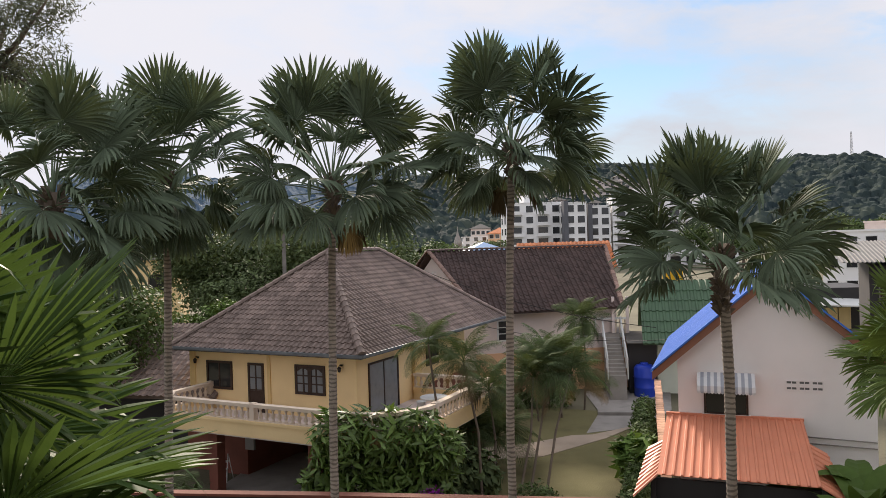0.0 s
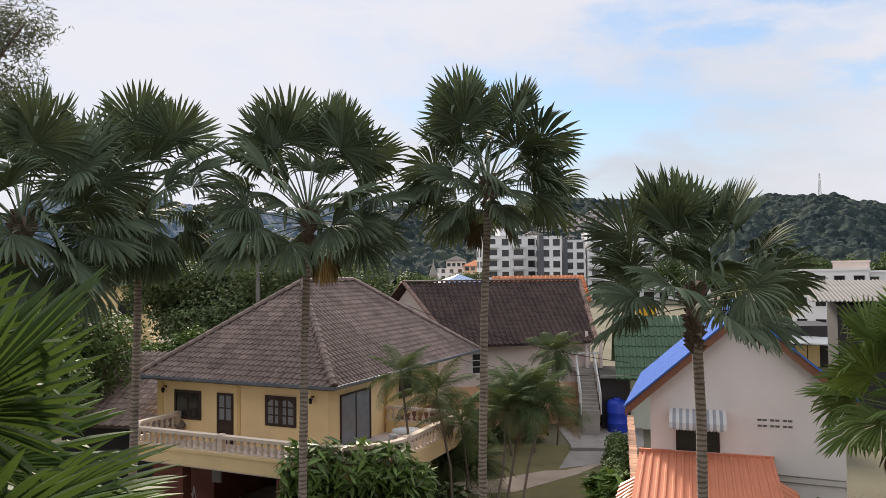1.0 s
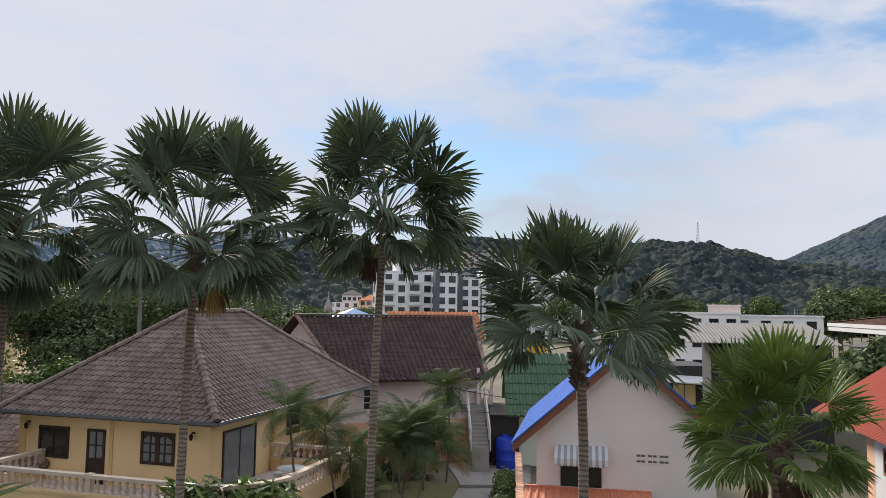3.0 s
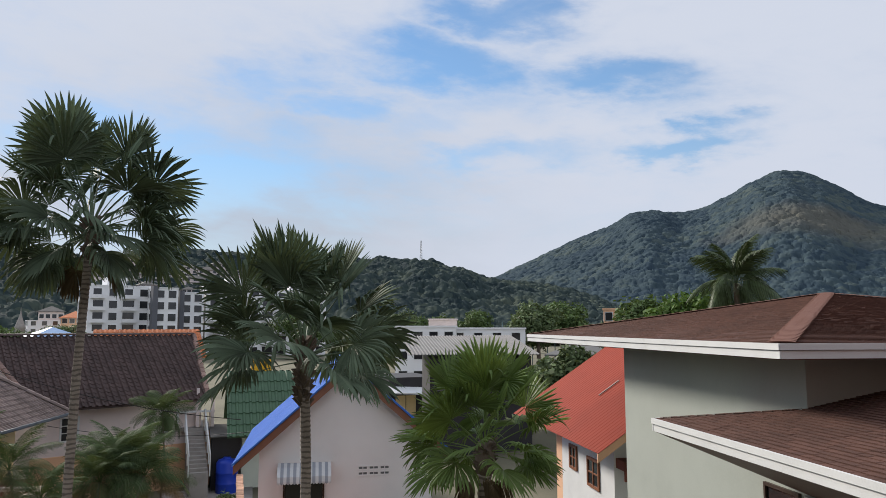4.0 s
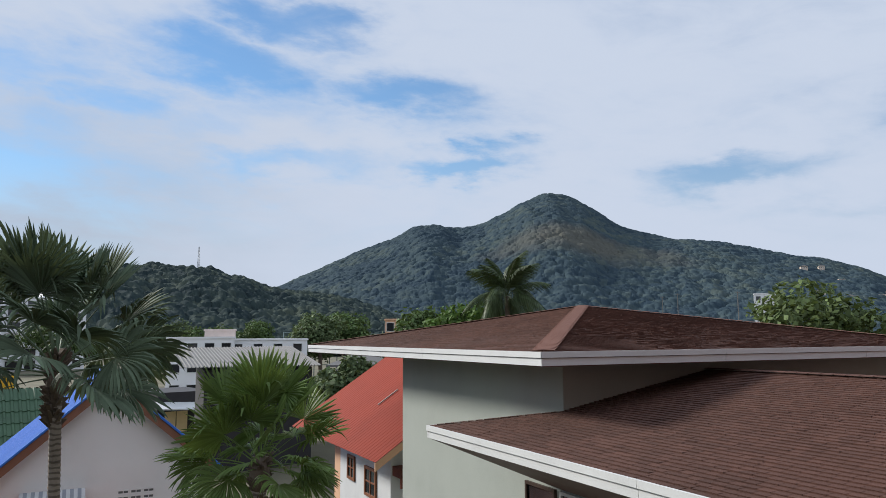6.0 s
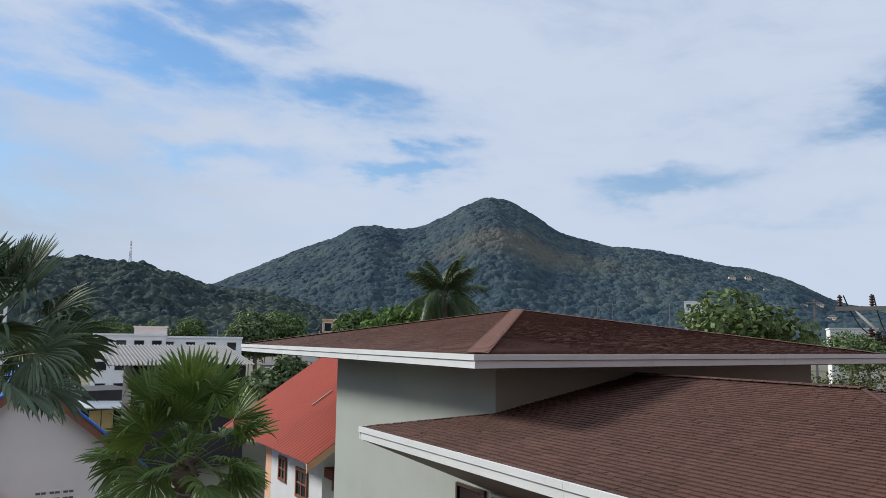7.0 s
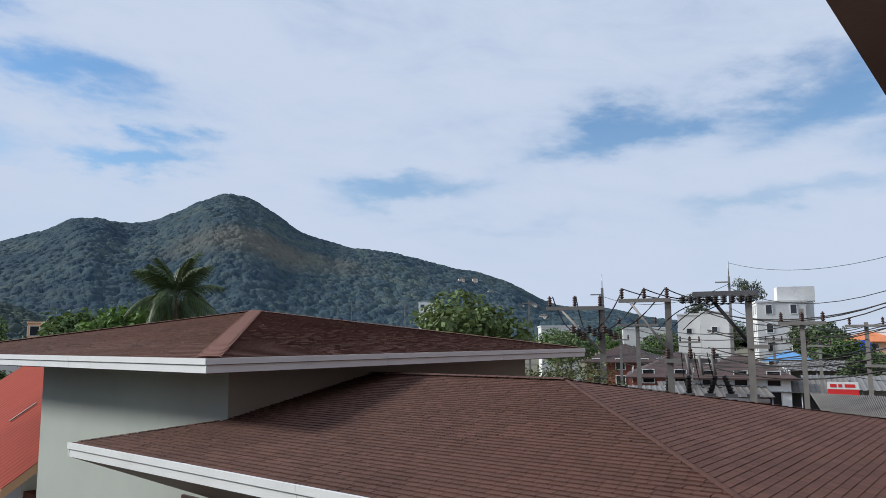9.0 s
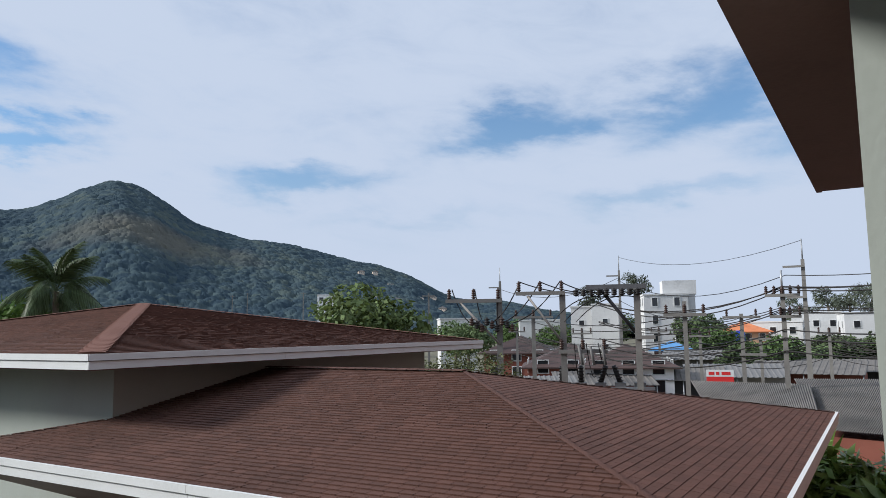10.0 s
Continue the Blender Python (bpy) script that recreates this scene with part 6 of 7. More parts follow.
# rows of market sheds with sheet roofs
k = 0
for az, d, w, z in ((88.5, 62, 8, 3.6), (94.0, 66, 9, 3.8), (99.5, 70, 8, 4.0), (103.2, 72, 9, 4.2), (107.5, 75, 10, 4.4), (111.0, 80, 12, 4.4), (100.5, 92, 9, 5.0), (105.5, 95, 11, 5.2), (96, 88, 8, 4.6), (110, 98, 12, 5.6), (90.5, 95, 10, 4.8)):
    k += 1
    st = thing("market_shed", facing(az, d, rv.uniform(-10, 10)), "open market shed with grey sheet roof", "shed", "market sheds")
    bm = bmesh.new()
    ribbed(bm, (-w / 2, 5, z + 1.0), (w / 2, 5, z + 1.0), (w / 2, 0, z), (-w / 2, 0, z), 18, 0.04)
    part("roof_sheet", bm, (M_ASBESTOS, M_GREYROOF, M_ASBESTOS)[k % 3], st)
    bm = bmesh.new()
    box(bm, -w / 2 + 0.2, w / 2 - 0.2, 1.5, 4.8, 0, z)
    part("wall", bm, (M_DARK, M_CONC, M_BRICKRED)[k % 3], st)
    for x in (-w / 2 + 0.2, 0, w / 2 - 0.2):
        bm = bmesh.new()
        tube(bm, [(x, 0.3, 0), (x, 0.3, z)], 0.06, 6)
        part("post", bm, M_STEEL, st)
# corrugated roofs just past the villa
for nm, q in (("corrugated_shed", (spot(100.0, 46, 5.6), spot(107.9, 38, 6.05), spot(108.3, 31.5, 5.4), spot(101.0, 38, 4.9))), ("corrugated_shed", (spot(106.9, 41, 6.1), spot(113.5, 42, 6.1), spot(114.5, 29, 5.0), spot(108.6, 30, 5.0)))):
    cs = thing(nm, Matrix(), "low building with weathered grey corrugated roof", "shed", "corrugated roofs")
    bm = bmesh.new()
    a, b, c, d = (Vector(p) for p in q)
    n = 60
    rows = [[], []]
    for k in range(n * 2 + 1):
        hh = 0.05 if k % 2 else 0.0
        rows[0].append(bm.verts.new(a.lerp(b, k / (2 * n)) + Vector((0, 0, hh))))
        rows[1].append(bm.verts.new(d.lerp(c, k / (2 * n)) + Vector((0, 0, hh))))
    for k in range(2 * n):
        bm.faces.new((rows[0][k], rows[0][k + 1], rows[1][k + 1], rows[1][k]))
    part("roof_sheet", bm, M_ASBESTOS, cs)
    bm = bmesh.new()
    ctr = (a + b + c + d) / 4
    slab(bm, [(p.lerp(ctr, 0.06).x, p.lerp(ctr, 0.06).y, 4.75) for p in (d, c, b, a)], 4.75)
    part("wall", bm, M_BRICKRED, cs)
sg = thing("shop_sign", facing(101.1, 52), "red and white shop sign with unreadable writing", "sign")
bm = bmesh.new()
box(bm, 0, 1.7, -0.1, 0, 5.0, 5.5)
part("lower_panel", bm, M_SIGNRED, sg)
bm = bmesh.new()
box(bm, 0, 1.7, -0.1, 0, 5.51, 5.95)
part("upper_panel", bm, M_WHITE, sg)
bm = bmesh.new()
for k, (x0, x1) in enumerate(((0.15, 0.5), (0.6, 0.8), (0.95, 1.5))):
    box(bm, x0, x1, -0.115, -0.101, 5.62, 5.82)
part("writing_bar", bm, M_SIGNRED, sg)
bm = bmesh.new()
box(bm, 0.75, 0.95, 0, 0.1, 0, 5.9)
part("post", bm, M_STEEL, sg)
tw = thing("tank_tower", facing(103.0, 105), "blue water tank on a thin steel tower", "water tank")
for x in (0, 1.5):
    for y in (0, 1.5):
        bm = bmesh.new()
        tube(bm, [(x, y, 0), (x, y, 6)], 0.07, 5)
        part("leg", bm, M_STEEL, tw)
bm = bmesh.new()
lathe(bm, [(0.01, 6.0), (0.9, 6.0), (0.95, 6.1), (0.95, 8.0), (0.6, 8.3), (0.01, 8.35)], 14, (0.75, 0.75, 0))
part("tank", bm, M_TANK, tw)

# ---- poles, gantries and wires ----
def insulator(bm, p, h=0.34, r=0.085, sheds=4):
    lathe(bm, [(0.03, 0)] + [q for i in range(sheds) for q in ((r, 0.05 + h * i / sheds), (r * 0.95, 0.08 + h * i / sheds), (r * 0.45, 0.10 + h * i / sheds))] + [(0.03, h + 0.06)], 10, p)


def pole(name, az, d, top, label, size=0.3, arms=(), group="concrete poles", taper=0.75, spike=0.0):
    pl = thing(name, Matrix.Translation(spot(az, d)) @ pose(0, 0, 0, 0, 0, -az), label, "pole", group)
    bm = bmesh.new()
    s0, s1 = size / 2, size / 2 * taper
    vs = [bm.verts.new((x * s, y * s, z)) for z, s in ((0, s0), (top, s1)) for x, y in ((-1, -1), (1, -1), (1, 1), (-1, 1))]
    for f in ((3, 2, 1, 0), (4, 5, 6, 7), (0, 1, 5, 4), (1, 2, 6, 5), (2, 3, 7, 6), (3, 0, 4, 7)):
        bm.faces.new([vs[i] for i in f])
    part("shaft", bm, M_POLE, pl, "square tapered concrete shaft")
    if spike:
        bm = bmesh.new()
        tube(bm, [(0, 0, top), (0, 0, top + spike)], 0.05, 5)
        part("spike", bm, M_STEEL, pl)
    for x0, x1, z, ins in arms:
        bm = bmesh.new()
        box(bm, x0, x1, -size / 2 - 0.12, -size / 2, z - 0.07, z + 0.07)
        arm = part("crossarm", bm, M_POLE, pl)
        for k in range(ins):
            bm = bmesh.new()
            x = x0 + (x1 - x0) * (k + 0.15) / max(1, ins - 0.7)
            insulator(bm, (x, -size / 2 - 0.06, z + 0.07))
            part("insulator", bm, M_INSUL, arm, "brown ribbed porcelain insulator")
    return pl


GPOST = {}
for key, az, ztop, arms in (("a", 85.9, 9.95, ((-2.05, 0.1, 9.85, 3),)), ("b", 90.8, 10.15, ((-1.75, 0.1, 10.1, 3), (-0.2, 1.6, 7.9, 3))), ("c", 96.4, 10.2, ((-0.1, 0.6, 8.4, 0),))):
    GPOST[key] = pole("gantry_post", az, 28, ztop, "weathered concrete switchyard post with brown insulators", 0.24, arms, "switchyard posts", 0.95)
# steel beam across the switchyard, with strings of black insulators
beam = thing("gantry_beam", Matrix.Translation(spot(92.6, 28)) @ pose(0, 0, 0, 0, 0, -94.8), "long steel gantry beam hung with dark insulators", "beam")
bm = bmesh.new()
box(bm, 0.0, 2.2, -0.08, 0.08, 10.2, 10.38)
part("beam", bm, M_DARKSTEEL, beam)
for k in range(9):
    bm = bmesh.new()
    insulator(bm, (-0.35 + 0.28 * k, -0.16, 9.95), 0.22, 0.12, 3)
    part("insulator", bm, M_BLACK, beam)
bm = bmesh.new()
tube(bm, [(0.55, 0, 10.2), (1.9, 0, 8.4)], 0.07, 6)
part("brace", bm, M_DARK, beam)
# braces and hanging fuses on the switchyard posts
for key, x1, z1 in (("a", -1.5, 9.8), ("b", -1.3, 10.0)):
    bm = bmesh.new()
    tube(bm, [(0, -0.16, 8.2), (x1, -0.18, z1)], 0.05, 5)
    part("brace", bm, M_CONC, GPOST[key])
for k in range(9):
    bm = bmesh.new()
    insulator(bm, (-1.05 + 0.19 * k, -0.3, 8.9 - 0.12 * (k % 3)), 0.26, 0.11, 3)
    part("insulator", bm, M_BLACK if k % 2 else M_INSUL, GPOST["a"])
for k in range(3):
    bm = bmesh.new()
    x = 0.55 + 0.42 * k
    tube(bm, [(x, -0.3, 8.1), (x + 0.12, -0.3, 7.4)], 0.06, 6)
    part("fuse", bm, M_GREYROOF, GPOST["b"], "pale hanging fuse tube")
# bushings of the transformers below
tf = thing("switchyard_gear", Matrix.Translation(spot(93.4, 28.5)) @ pose(0, 0, 0, 0, 0, -93.4), "row of grey transformers with black bushings", "transformer")
for k in range(5):
    x = -1.4 + 0.72 * k
    bm = bmesh.new()
    box(bm, x - 0.2, x + 0.2, -0.2, 0.2, 0, 6.72)
    part("cabinet", bm, M_GREYROOF, tf)
    bm = bmesh.new()
    lean = 0.22 if k in (2, 3) else 0.0
    tube(bm, [(x, 0, 6.7), (x + lean * (1 if k == 2 else -1), 0, 7.35)], [0.10, 0.08], 10)
    for j in range(5):
        t = j / 5
        lathe(bm, [(0.05, 0.0), (0.13, 0.02), (0.12, 0.05), (0.05, 0.06)], 10, (x + lean * (1 if k == 2 else -1) * t, 0, 6.75 + 0.6 * t))
    part("bushing", bm, M_BLACK, tf)
bm = bmesh.new()
box(bm, -1.9, 2.0, -0.3, -0.2, 6.45, 6.57)
part("rail", bm, M_STEEL, tf)
pole("utility_pole", 99.8, 34, 9.9, "slim concrete utility pole carrying wires", 0.24, ((-0.9, 0.9, 9.3, 3),))
pole("utility_pole", 103.7, 45, 9.5, "concrete utility pole with insulators", 0.27, ((-1.0, 1.0, 9.3, 2), (-0.2, 1.2, 7.2, 0)))
pole("utility_pole", -12.6, 41, 9.5, "plain concrete pole behind the tiled roof", 0.26)
pole("utility_pole", 88.5, 45, 9.8, "concrete utility pole with crossarm", 0.3, ((-1.2, 1.2, 9.5, 3),))
pole("utility_pole", 106.5, 38, 10.5, "pale concrete utility pole with two crossarms", 0.27, ((-0.75, 0.75, 10.2, 5), (-0.6, 0.75, 9.2, 4)), spike=0.9)
pole("transmission_pole", 107.95, 55, 13.3, "tall tapered concrete transmission pole", 0.42, ((-1.25, 0.1, 12.8, 0), (-1.1, 0.1, 10.7, 0)), "transmission poles", 0.55, 1.4)
pole("transmission_pole", 95.15, 80, 15.0, "tall tapered concrete transmission pole", 0.42, ((-1.35, 0.1, 14.4, 0),), "transmission poles", 0.5, 1.6)
pole("transmission_pole", 85.95, 90, 14.8, "tall tapered concrete transmission pole", 0.6, ((-1.4, 0.1, 14.0, 0),), "transmission poles", 0.5, 1.7)
for az, d, h in ((100.8, 60, 8.5), (92.2, 60, 8.8), (87.2, 70, 9), (109.3, 62, 8.6), (104.9, 64, 8.2), (97.9, 75, 8.8), (116.0, 58, 8.6), (80.3, 90, 13.5), (70.5, 260, 23), (66.3, 300, 25), (65.2, 300, 24)):
    pole("utility_pole", az, d, h, "distant concrete utility pole", 0.28 if d < 100 else 0.4, ((-0.8, 0.8, h - 0.4, 3 if d < 80 else 0),))


def cable(a, b, sag, r=0.018, n=10, name="power_cable"):
    a, b = Vector(a), Vector(b)
    bm = bmesh.new()
    tube(bm, [a.lerp(b, i / n) - Vector((0, 0, sag * 4 * (i / n) * (1 - i / n))) for i in range(n + 1)], r, 5, False)
    return solid(name, bm, M_BLACK, "black overhead power cable between poles", "cable", group="power cables")


for k in range(3):
    cable(spot(87.5 + 1.55 * k, 27.9, 10.55), spot(93.3 + 0.7 * k, 28, 10.1), 0.18, 0.022)
    cable(spot(87.5 + 1.55 * k, 27.9, 10.5), spot(85.2 + 0.9 * k, 27.7, 9.0), 0.25, 0.024)
    cable(spot(82.2 + 1.8 * k, 27.9, 10.3), spot(84.4 + 0.6 * k, 27.7, 9.1), 0.55, 0.022)
    cable(spot(90.0 + 0.9 * k, 27.7, 9.0), spot(94.0 + 1.1 * k, 28, 9.9), -0.35, 0.02)
    cable(spot(91.6 + 0.9 * k, 27.7, 8.2), spot(91.9 + 1.2 * k, 28.3, 6.95), 0.4, 0.018)
for z, sg2, r in ((10.62, 0.9, 0.028), (10.55, 0.75, 0.028), (10.48, 1.0, 0.028), (9.55, 0.7, 0.024), (9.5, 0.9, 0.024), (9.4, 0.6, 0.02), (8.6, 0.8, 0.03), (8.2, 0.7, 0.035), (7.6, 0.7, 0.035)):
    cable(spot(106.5, 37.8, z), spot(93.5, 42, z - 0.4), sg2, r)
    cable(spot(106.5, 37.8, z), spot(122, 30, z + 0.2), sg2 * 0.4, r)
for z in (12.75, 10.65):
    cable(spot(106.8, 55, z - 0.5), spot(95.0, 80, z + 1.2), 1.6, 0.03)
    cable(spot(106.8, 55, z - 0.5), spot(125, 45, z - 0.3), 0.5, 0.03)
cable(spot(107.95, 55, 14.6), spot(95.15, 80, 16.4), 1.2, 0.02)
cable(spot(95.1, 80, 14.2), spot(85.95, 90, 13.8), 1.5, 0.03)
for az, d, z in ((99.8, 34, 9.3), (99.8, 34, 9.0), (99.8, 34, 8.6), (99.8, 34, 8.2)):
    cable(spot(az, d, z), spot(88.5, 45, z + 0.2), 0.5, 0.022)
    cable(spot(az, d, z), spot(103.7, 45, z), 0.3, 0.022)
for i in range(12):
    za, zb, sg2 = 6.3 + 2.2 * rv.random(), 6.0 + 2.2 * rv.random(), 0.5 + 0.6 * rv.random()
    cable(spot(87.2, 70, za), spot(100.8, 60, zb), sg2, 0.026)
    cable(spot(100.8, 60, zb), spot(109.3, 62, za), sg2, 0.026)
    cable(spot(109.3, 62, za), spot(116.0, 58, zb), sg2 * 0.7, 0.026)
cable(spot(-3, 40, 7.6), spot(16, 34, 4.6), 0.5, 0.018)
cable(spot(2, 42, 4.0), spot(17, 33, 4.2), 0.4, 0.015)

# ---- trees and garden plants ----
leaf_tree("broadleaf_tree", spot(-11.5, 46), 12.3, 6.2, 30000, 0.17, 21, "large dark spreading broadleaf tree behind the house", lobes=14, trunk=0.4)
leaf_tree("broadleaf_tree", spot(-17.5, 50), 10.8, 5.0, 20000, 0.17, 22, "dark broadleaf tree behind the house", lobes=12, trunk=0.35)
leaf_tree("broadleaf_tree", spot(-5.0, 52), 10.2, 5.0, 20000, 0.17, 23, "dark green broadleaf tree beyond the roofs", lobes=12, trunk=0.35)
leaf_tree("broadleaf_tree", spot(-25.0, 36), 8.2, 4.2, 16000, 0.15, 24, "green leafy tree beside the cream building", M_HEDGE, lobes=12, trunk=0.3)
leaf_tree("broadleaf_tree", spot(-31.5, 30), 9.0, 4.4, 16000, 0.15, 25, "green leafy tree at the garden edge", M_HEDGE, lobes=12, trunk=0.3)
leaf_tree("broadleaf_tree", spot(-18.5, 40), 6.6, 2.3, 5000, 0.16, 26, "small yellow-green tree among dark ones", M_LEAFBRIGHT, lobes=7, trunk=0.15)
leaf_tree("broadleaf_tree", spot(-9.5, 40), 6.8, 3.0, 7000, 0.17, 27, "dark shrubby tree behind the tiled roof", lobes=9, trunk=0.2)
leaf_tree("casuarina_tree", spot(-32.0, 35), 22.5, 3.6, 13000, 0.07, 28, "tall thin grey-green casuarina tree", M_CASUARINA, lobes=16, trunk=0.3, squash=1.3, long=4.5, openness=1.25, limbs=14)
leaf_tree("mango_tree", spot(40.6, 42), 8.0, 2.5, 5000, 0.26, 29, "dense dark green round mango tree", M_LEAF, lobes=9, trunk=0.25)
leaf_tree("breadfruit_tree", spot(75.9, 34), 11.5, 2.7, 3400, 0.24, 30, "bright green large-leaved tree past the roof", M_MOTTLED, lobes=14, trunk=0.2, squash=0.95, openness=1.35, limbs=10)
leaf_tree("broadleaf_tree", spot(48.6, 70), 11.5, 5.0, 6000, 0.36, 31, "green leafy tree below the mountain", M_HEDGE, lobes=12, trunk=0.35)
leaf_tree("broadleaf_tree", spot(51.0, 60), 10.5, 4.5, 6000, 0.34, 32, "green leafy tree below the mountain", M_HEDGE, lobes=12, trunk=0.35)
for k, (az, d, h, c) in enumerate(((38.8, 120, 13, 5.5), (40.6, 130, 14.5, 6), (41.9, 125, 11.5, 4.0), (38.0, 160, 13, 6), (34.0, 170, 13, 6.5), (30.5, 160, 12, 6), (27.5, 180, 13, 7), (22.5, 190, 12, 6), (20.0, 200, 14, 7), (3.6, 190, 11, 6), (0.6, 170, 10, 6), (-1.5, 140, 9.6, 5.5))):
    leaf_tree("broadleaf_tree", spot(az, d), h, c, 6000, 0.42, 40 + k, "green tree among the distant houses", M_HEDGE if k % 3 else M_LEAF, lobes=10, trunk=0.35, group="town trees", limbs=4)
for k, (az, d, h, c) in enumerate(((100.6, 110, 11.5, 4.2), (101.8, 100, 10, 4), (104.6, 88, 7.6, 3.0), (106.6, 92, 8, 3.2), (109.6, 90, 8.4, 3.6), (110.9, 96, 8, 3.6), (83.4, 110, 10.5, 4), (82.4, 130, 11, 5), (112.5, 92, 8, 4), (86.8, 150, 12, 5), (103.4, 84, 7.0, 3.0), (105.6, 86, 7.4, 3.2), (108.2, 88, 7.6, 3.4), (90.0, 140, 11, 4.5), (94.6, 150, 12, 4.5), (88.3, 105, 8.5, 3.4))):
    leaf_tree("broadleaf_tree", spot(az, d), h, c, 4200, 0.32, 60 + k, "green tree in the town", M_HEDGE if k % 2 else M_LEAF, lobes=9, trunk=0.25, group="town trees", limbs=4)
for k, (az, d, h) in enumerate(((92.9, 170, 20), (96.4, 165, 22.5), (99.6, 170, 21), (107.2, 170, 17), (109.4, 175, 18.5), (110.7, 170, 18.5), (112.0, 165, 19), (108.4, 180, 15.5))):
    leaf_tree("casuarina_tree", spot(az, d), h, 3.4, 800, 0.26, 80 + k, "feathery grey-green casuarina by the sea", M_CASUARINA, lobes=10, trunk=0.3, squash=1.3, long=4.5, openness=1.3, group="casuarinas", limbs=6)
leaf_tree("broadleaf_tree", spot(47.2, 46), 11.3, 3.2, 5000, 0.26, 33, "green leafy tree beside the coconut palm", M_HEDGE, lobes=11, trunk=0.25)
leaf_tree("broadleaf_tree", spot(50.2, 44), 11.0, 2.8, 4200, 0.26, 34, "green leafy tree beside the coconut palm", M_LEAFBRIGHT, lobes=10, trunk=0.25)
feather_palm("coconut_palm", spot(53.4, 40), spot(53.4, 40, 10.9), "coconut", 23, 0.88, 103, "coconut palm with arching green fronds", r=(0.2, 0.13), top=86, low=-22)
feather_palm("areca_palm", (0.15, 23.6, 0), (-0.75, 24.6, 5.3), "areca", 15, 0.80, 102, "slender areca palm leaning before the balcony", dry=1, group="areca palms")
feather_palm("areca_palm", (0.9, 23.5, 0), (0.45, 25.3, 4.5), "areca", 16, 0.92, 103, "slender areca palm with drooping fronds", dry=2, group="areca palms")
feather_palm("areca_palm", (1.3, 24.5, 0), (1.35, 26.2, 3.3), "areca", 18, 0.95, 104, "slender areca palm with drooping fronds", dry=2, group="areca palms")
feather_palm("areca_palm", (2.2, 24.6, 0), (3.2, 28.0, 3.4), "areca", 20, 1.0, 105, "leaning areca palm over the lawn", dry=3, group="areca palms")
feather_palm("areca_palm", (2.6, 24.9, 0), (3.9, 28.6, 3.9), "areca", 22, 1.0, 106, "leaning areca palm over the lawn", dry=3, group="areca palms")
feather_palm("areca_palm", (3.1, 24.6, 0), (4.6, 27.8, 3.5), "areca", 20, 1.0, 107, "leaning areca palm over the lawn", dry=3, group="areca palms")
feather_palm("areca_palm", (4.2, 34.6, 0), (4.2, 34.5, 3.0), "areca", 26, 1.0, 108, "bushy areca palm by the house wall", dry=1, group="areca palms")
feather_palm("areca_palm", (5.4, 35.2, 0), (5.4, 35.0, 3.0), "areca", 26, 1.0, 109, "bushy areca palm by the house wall", dry=3, group="areca palms")
feather_palm("areca_palm", (6.8, 36.8, 0), (6.8, 36.8, 4.6), "areca", 28, 0.9, 110, "dense green palm by the house wall", group="areca palms", low=-35)
feather_palm("areca_palm", (0.6, 27.2, 0), (0.7, 27.2, 1.6), "areca", 26, 1.0, 111, "bushy areca palm beside the balcony", group="areca palms", low=-5)
feather_palm("areca_palm", (1.6, 27.6, 0), (1.7, 27.6, 1.3), "areca", 26, 1.0, 112, "bushy areca palm beside the lawn", group="areca palms", dry=2, low=-5)
feather_palm("areca_palm", (-9.2, 21.5, 0), (-9.2, 21.5, 1.2), "areca", 18, 0.9, 113, "bushy palm beside the carport", group="areca palms", low=0)
# glossy shrubs before the balcony, hedge, flowers
bush("shrub", Matrix.Translation((-3.5, 22.4, 0)), [(0, 0, 2.75, 0.9, 0.8, 0.9), (1.2, 0.3, 2.6, 1.0, 0.9, 0.95), (2.3, 0.4, 2.7, 0.9, 0.8, 0.85), (3.0, 0.3, 2.2, 0.8, 0.8, 0.8), (0.6, 0.1, 1.1, 1.5, 0.8, 0.9), (2.1, 0.3, 1.0, 1.3, 0.8, 0.9), (-0.6, 0.1, 1.3, 0.7, 0.7, 0.9)], 3600, 0.17, 120, "dense glossy broad-leaved shrub before the balcony", M_GLOSSY, long=3.6, flat=1.0)
bush("shrub", Matrix.Translation((-8.4, 22.6, 0)), [(0, 0, 0.7, 1.0, 0.8, 0.7), (1.4, 0, 0.5, 0.8, 0.6, 0.5), (-1.4, -0.4, 0.9, 0.9, 0.8, 0.8)], 1200, 0.2, 121, "dark leafy shrub beside the carport", M_LEAF)
bush("flower_bush", Matrix.Translation((-0.75, 21.4, 0)), [(0, 0, 0.95, 0.6, 0.5, 0.42), (0.5, 0.1, 0.8, 0.5, 0.45, 0.38), (-0.4, 0, 0.7, 0.4, 0.4, 0.35)], 1200, 0.09, 122, "magenta bougainvillea bush in flower", M_BOUGAIN, "flower bush")
bush("round_bush", Matrix.Translation((2.5, 22.6, 0)), [(0, 0, 0.55, 0.7, 0.7, 0.55), (0.3, 0.2, 0.5, 0.5, 0.5, 0.4)], 1400, 0.09, 123, "small clipped round green bush on the lawn", M_HEDGE)
ha, hb = Vector((5.1, 20.5, 0)), Vector((9.2, 34.2, 0))
hm = [(*(ha.lerp(hb, (k + 0.5) / 18)).xy, 0.75 + 0.12 * math.sin(k * 2.1), 0.50, 0.62, 0.62) for k in range(18)]
bush("hedge", Matrix(), hm, 11000, 0.10, 124, "leafy green hedge along the side wall", M_HEDGE, "hedge")
bush("shrub", Matrix.Translation((6.6, 24.6, 0)), [(0, 0, 1.0, 0.5, 0.5, 0.8), (-0.3, 0.9, 1.0, 0.5, 0.5, 0.7)], 300, 0.38, 125, "spiky green plant in the hedge", M_LEAFBRIGHT, long=3.2)
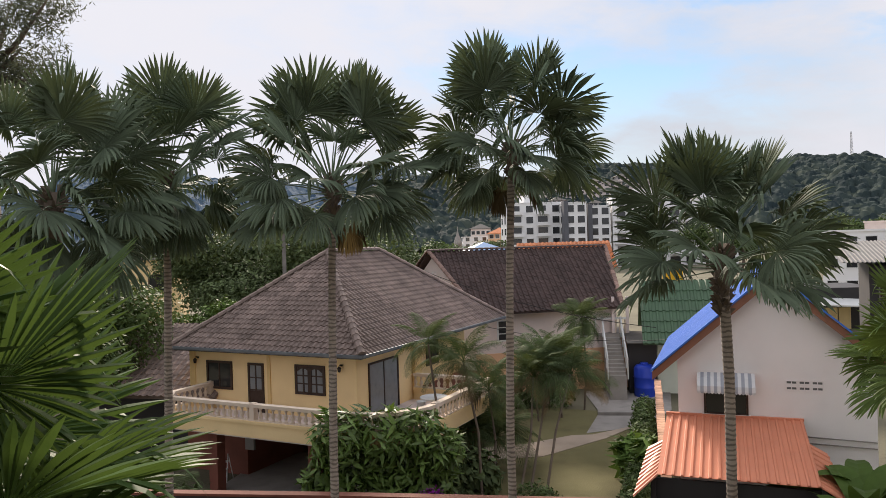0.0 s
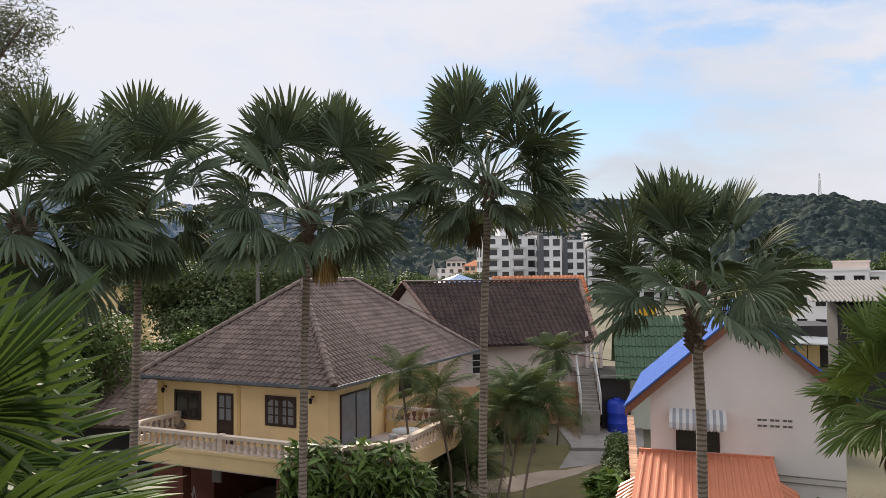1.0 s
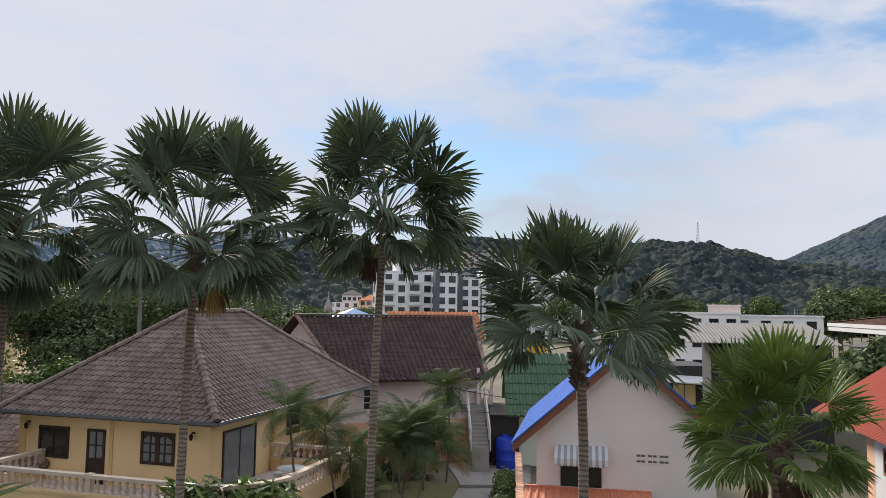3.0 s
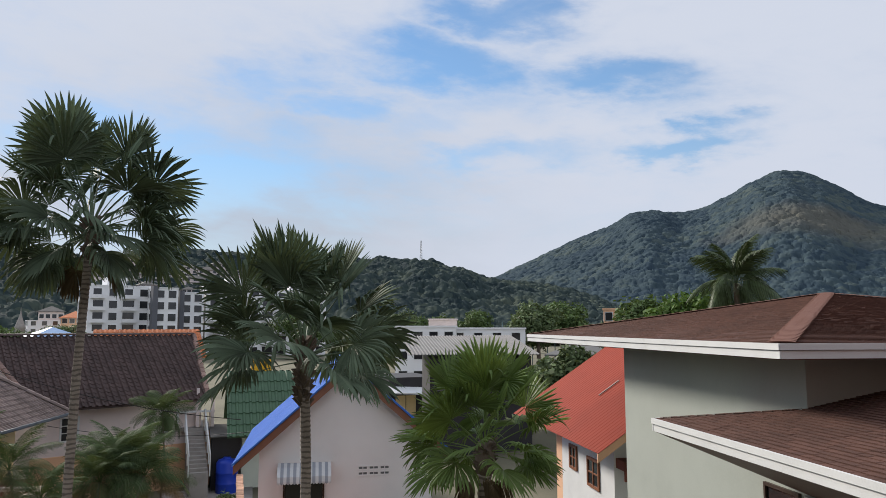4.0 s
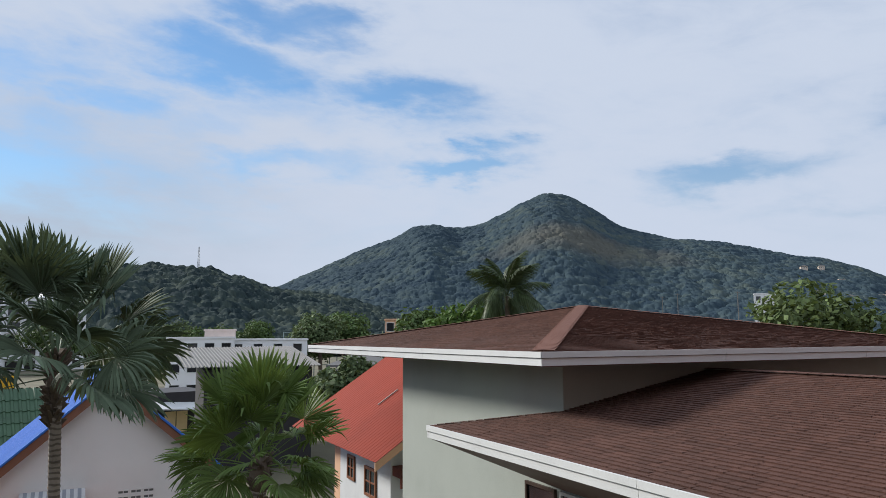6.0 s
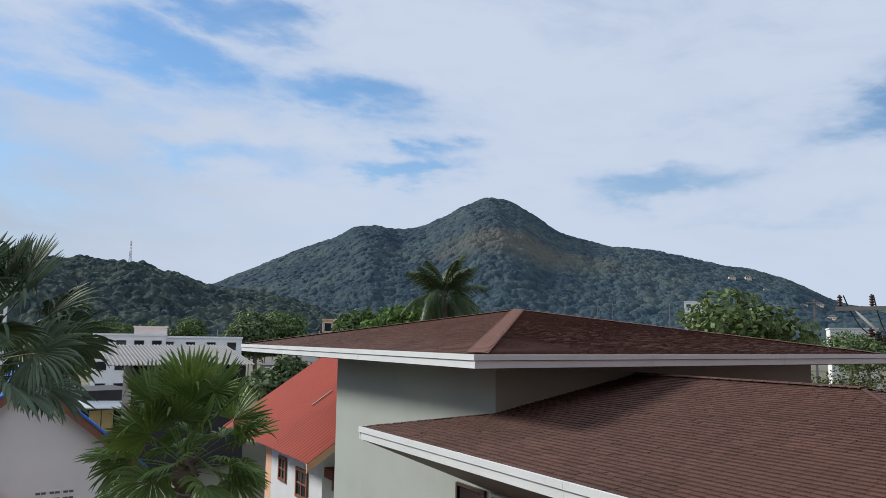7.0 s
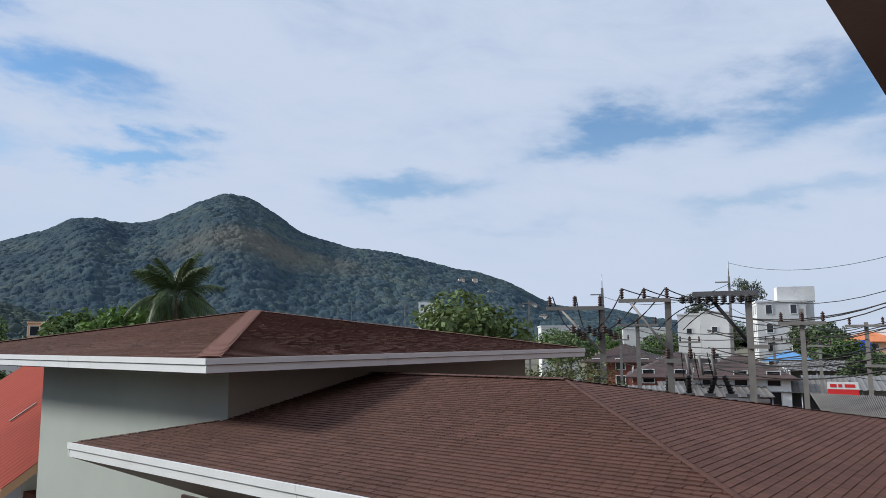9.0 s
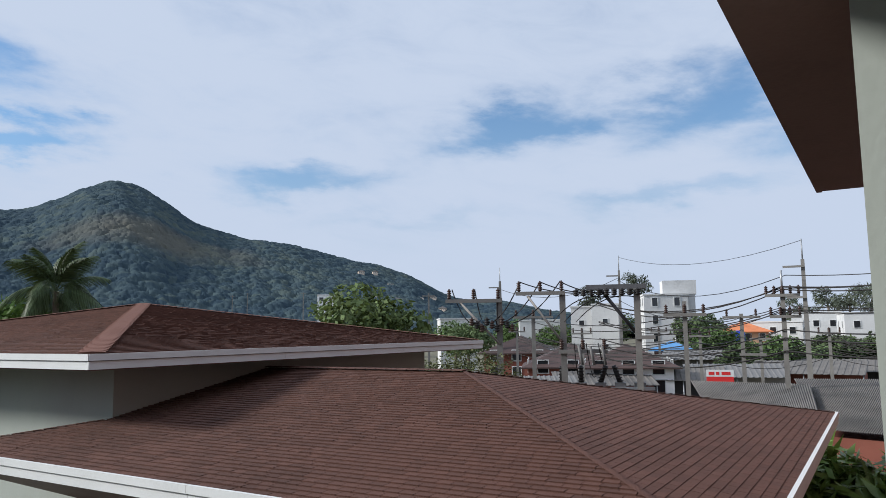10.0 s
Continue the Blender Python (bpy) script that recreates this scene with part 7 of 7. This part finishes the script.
bush("shrub", Matrix.Translation((4.0, 37.6, 0)), [(k * 0.9 - 1.8, 0, 0.8, 0.7, 0.6, 0.8) for k in range(5)], 2200, 0.16, 126, "dark shrubs along the house wall", M_LEAF)
bush("shrub", Matrix.Translation((-0.4, 24.0, 0)), [(0, 0, 0.9, 0.9, 0.7, 0.8), (1.2, 0.6, 0.8, 0.8, 0.7, 0.8)], 1500, 0.2, 127, "dark leafy shrubs under the balcony", M_LEAF, long=2.2)
bush("vine", Matrix(), [(*spot(75.5 + 1.7 * k, 25 + k % 2).xy, 6.85 + 0.25 * math.sin(k * 1.7), 0.9, 0.9, 1.1) for k in range(7)], 9000, 0.09, 128, "tangled brownish vine covered bank behind the villa", M_SCRUB, "vine")
bush("shrub", Matrix.Translation(spot(111.0, 15)), [(0, 0, 5.2, 1.2, 1.2, 1.1), (0.9, 0.8, 5.5, 1.2, 1.2, 1.0), (-0.6, -1.0, 5.0, 1.2, 1.2, 1.1)], 4200, 0.17, 129, "lush green leaves below the roof corner", M_GLOSSY, long=4.0)
bush("shrub", Matrix.Translation(spot(106.0, 27.5)), [(0, 0, 5.0, 0.5, 0.5, 0.6)], 160, 0.35, 130, "tuft of yellow-green leaves over the roof", M_LEAFBRIGHT, long=3.0)


def banana(base, n, h, seed, label):
    rnd = random.Random(seed)
    pl = thing("banana_plant", Matrix.Translation(base), label, "plant", "banana plants")
    bm = bmesh.new()
    tube(bm, [(0, 0, -0.1), (0.03, 0, h * 0.35), (0, 0.02, h * 0.55)], [0.11, 0.09, 0.06], 8)
    part("stem", bm, M_HEDGE, pl)
    for i in range(n):
        a = i * 2.4 + rnd.uniform(-0.3, 0.3)
        el = rnd.uniform(0.5, 1.35)
        L, W = h * rnd.uniform(0.5, 0.75), h * 0.085
        bm = bmesh.new()
        rows = []
        for k in range(9):
            t = k / 8
            r = L * t * math.cos(el) + 0.25 * L * t * t
            z = h * 0.5 + L * t * math.sin(el) - 0.45 * L * t ** 2.4
            w = W * (0.15 + math.sin(math.pi * min(1, 0.1 + 0.9 * t)) ** 0.6)
            d, s = Vector((math.cos(a), math.sin(a), 0)), Vector((-math.sin(a), math.cos(a), 0))
            c = d * r + Vector((0, 0, z))
            rows.append([bm.verts.new(p) for p in (c - s * w + Vector((0, 0, 0.3 * w)), c, c + s * w + Vector((0, 0, 0.3 * w)))])
        for p, q in zip(rows, rows[1:]):
            for j in (0, 1):
                bm.faces.new((p[j], p[j + 1], q[j + 1], q[j]))
        part("leaf", bm, M_LEAFBRIGHT, pl)


banana((9.9, 17.6, 0), 9, 3.4, 140, "banana plant beside the white house")
banana((10.6, 18.6, 0), 8, 3.0, 141, "banana plant beside the white house")
banana((9.2, 16.8, 0), 7, 2.6, 142, "banana plant beside the lean-to")
banana((-5.3, 21.6, 0), 6, 1.3, 143, "young banana plant before the carport")

# ---- the lookout's own building ----
OWN = pose(0.14, -0.02, 0, 0, 0, -22.7)
own = thing("lookout_building", OWN, "pale green-grey building with brown boarded eave", "building")
bm = bmesh.new()
box(bm, -9, 4.76, -9.0, 0.27, 9.5, 9.62)
part("soffit", bm, M_SOFFIT, own, "brown boarded eave soffit")
# unseen dark block, added to keep the rear sky off the villa
bm = bmesh.new()
box(bm, -9, 4.4, -9.0, -1.4, 9.66, 15.5)
part("back_sky_block", bm, M_GLASS, own, "unseen dark block above the eave that cuts skylight from behind")
# unseen block just outside the view, added to shade the villa's south side
bm = bmesh.new()
box(bm, 4.85, 26, -14.0, -0.5, 0, 15.5)
part("south_sky_block", bm, M_SOFFIT, own, "unseen brown block beside the lookout that cuts southern skylight")
bm = bmesh.new()
box(bm, -9.05, 4.80, 0.27, 0.30, 9.5, 9.66)
part("eave_trim", bm, M_SOFFIT, own)
bm = bmesh.new()
box(bm, 1.70, 1.95, -1.4, 0.022, 4.0, 9.495)
part("wall_end", bm, M_PALE, own, "pale green-grey plaster wall end")
# unseen back wall, given dark glass so that it bounces little sunlight
bm = bmesh.new()
box(bm, -9, 1.95, -8.0, -1.4, 0, 9.495)
part("dark_back_wall", bm, M_GLASS, own, "unseen balcony back wall, dark to limit bounced light")
bm = bmesh.new()
box(bm, -9, 1.70, -1.39, 0.2, 6.9, 7.1)
part("balcony_floor", bm, M_CONC, own)

# unseen low roof over the eave, added to cut skylight from behind the balcony
fc, ra, rb, cs = hip_facets(-14.0, 4.80, -12.0, 0.30, 9.66, 2.6)
bm = bmesh.new()
deck(bm, fc, cs, 0.03)
part("roof", bm, M_SHINGLE, own, "unseen brown shingle roof over the eave")

# ---- roof tiles of the yellow house ----
cover(yellow, "roof_tile", YR[0], 0.25, 0.27, 0.045, 0.05, M_TILE, nearest=(-3.0, 25.0), many=300, label="weathered brown rolled roof tiles")
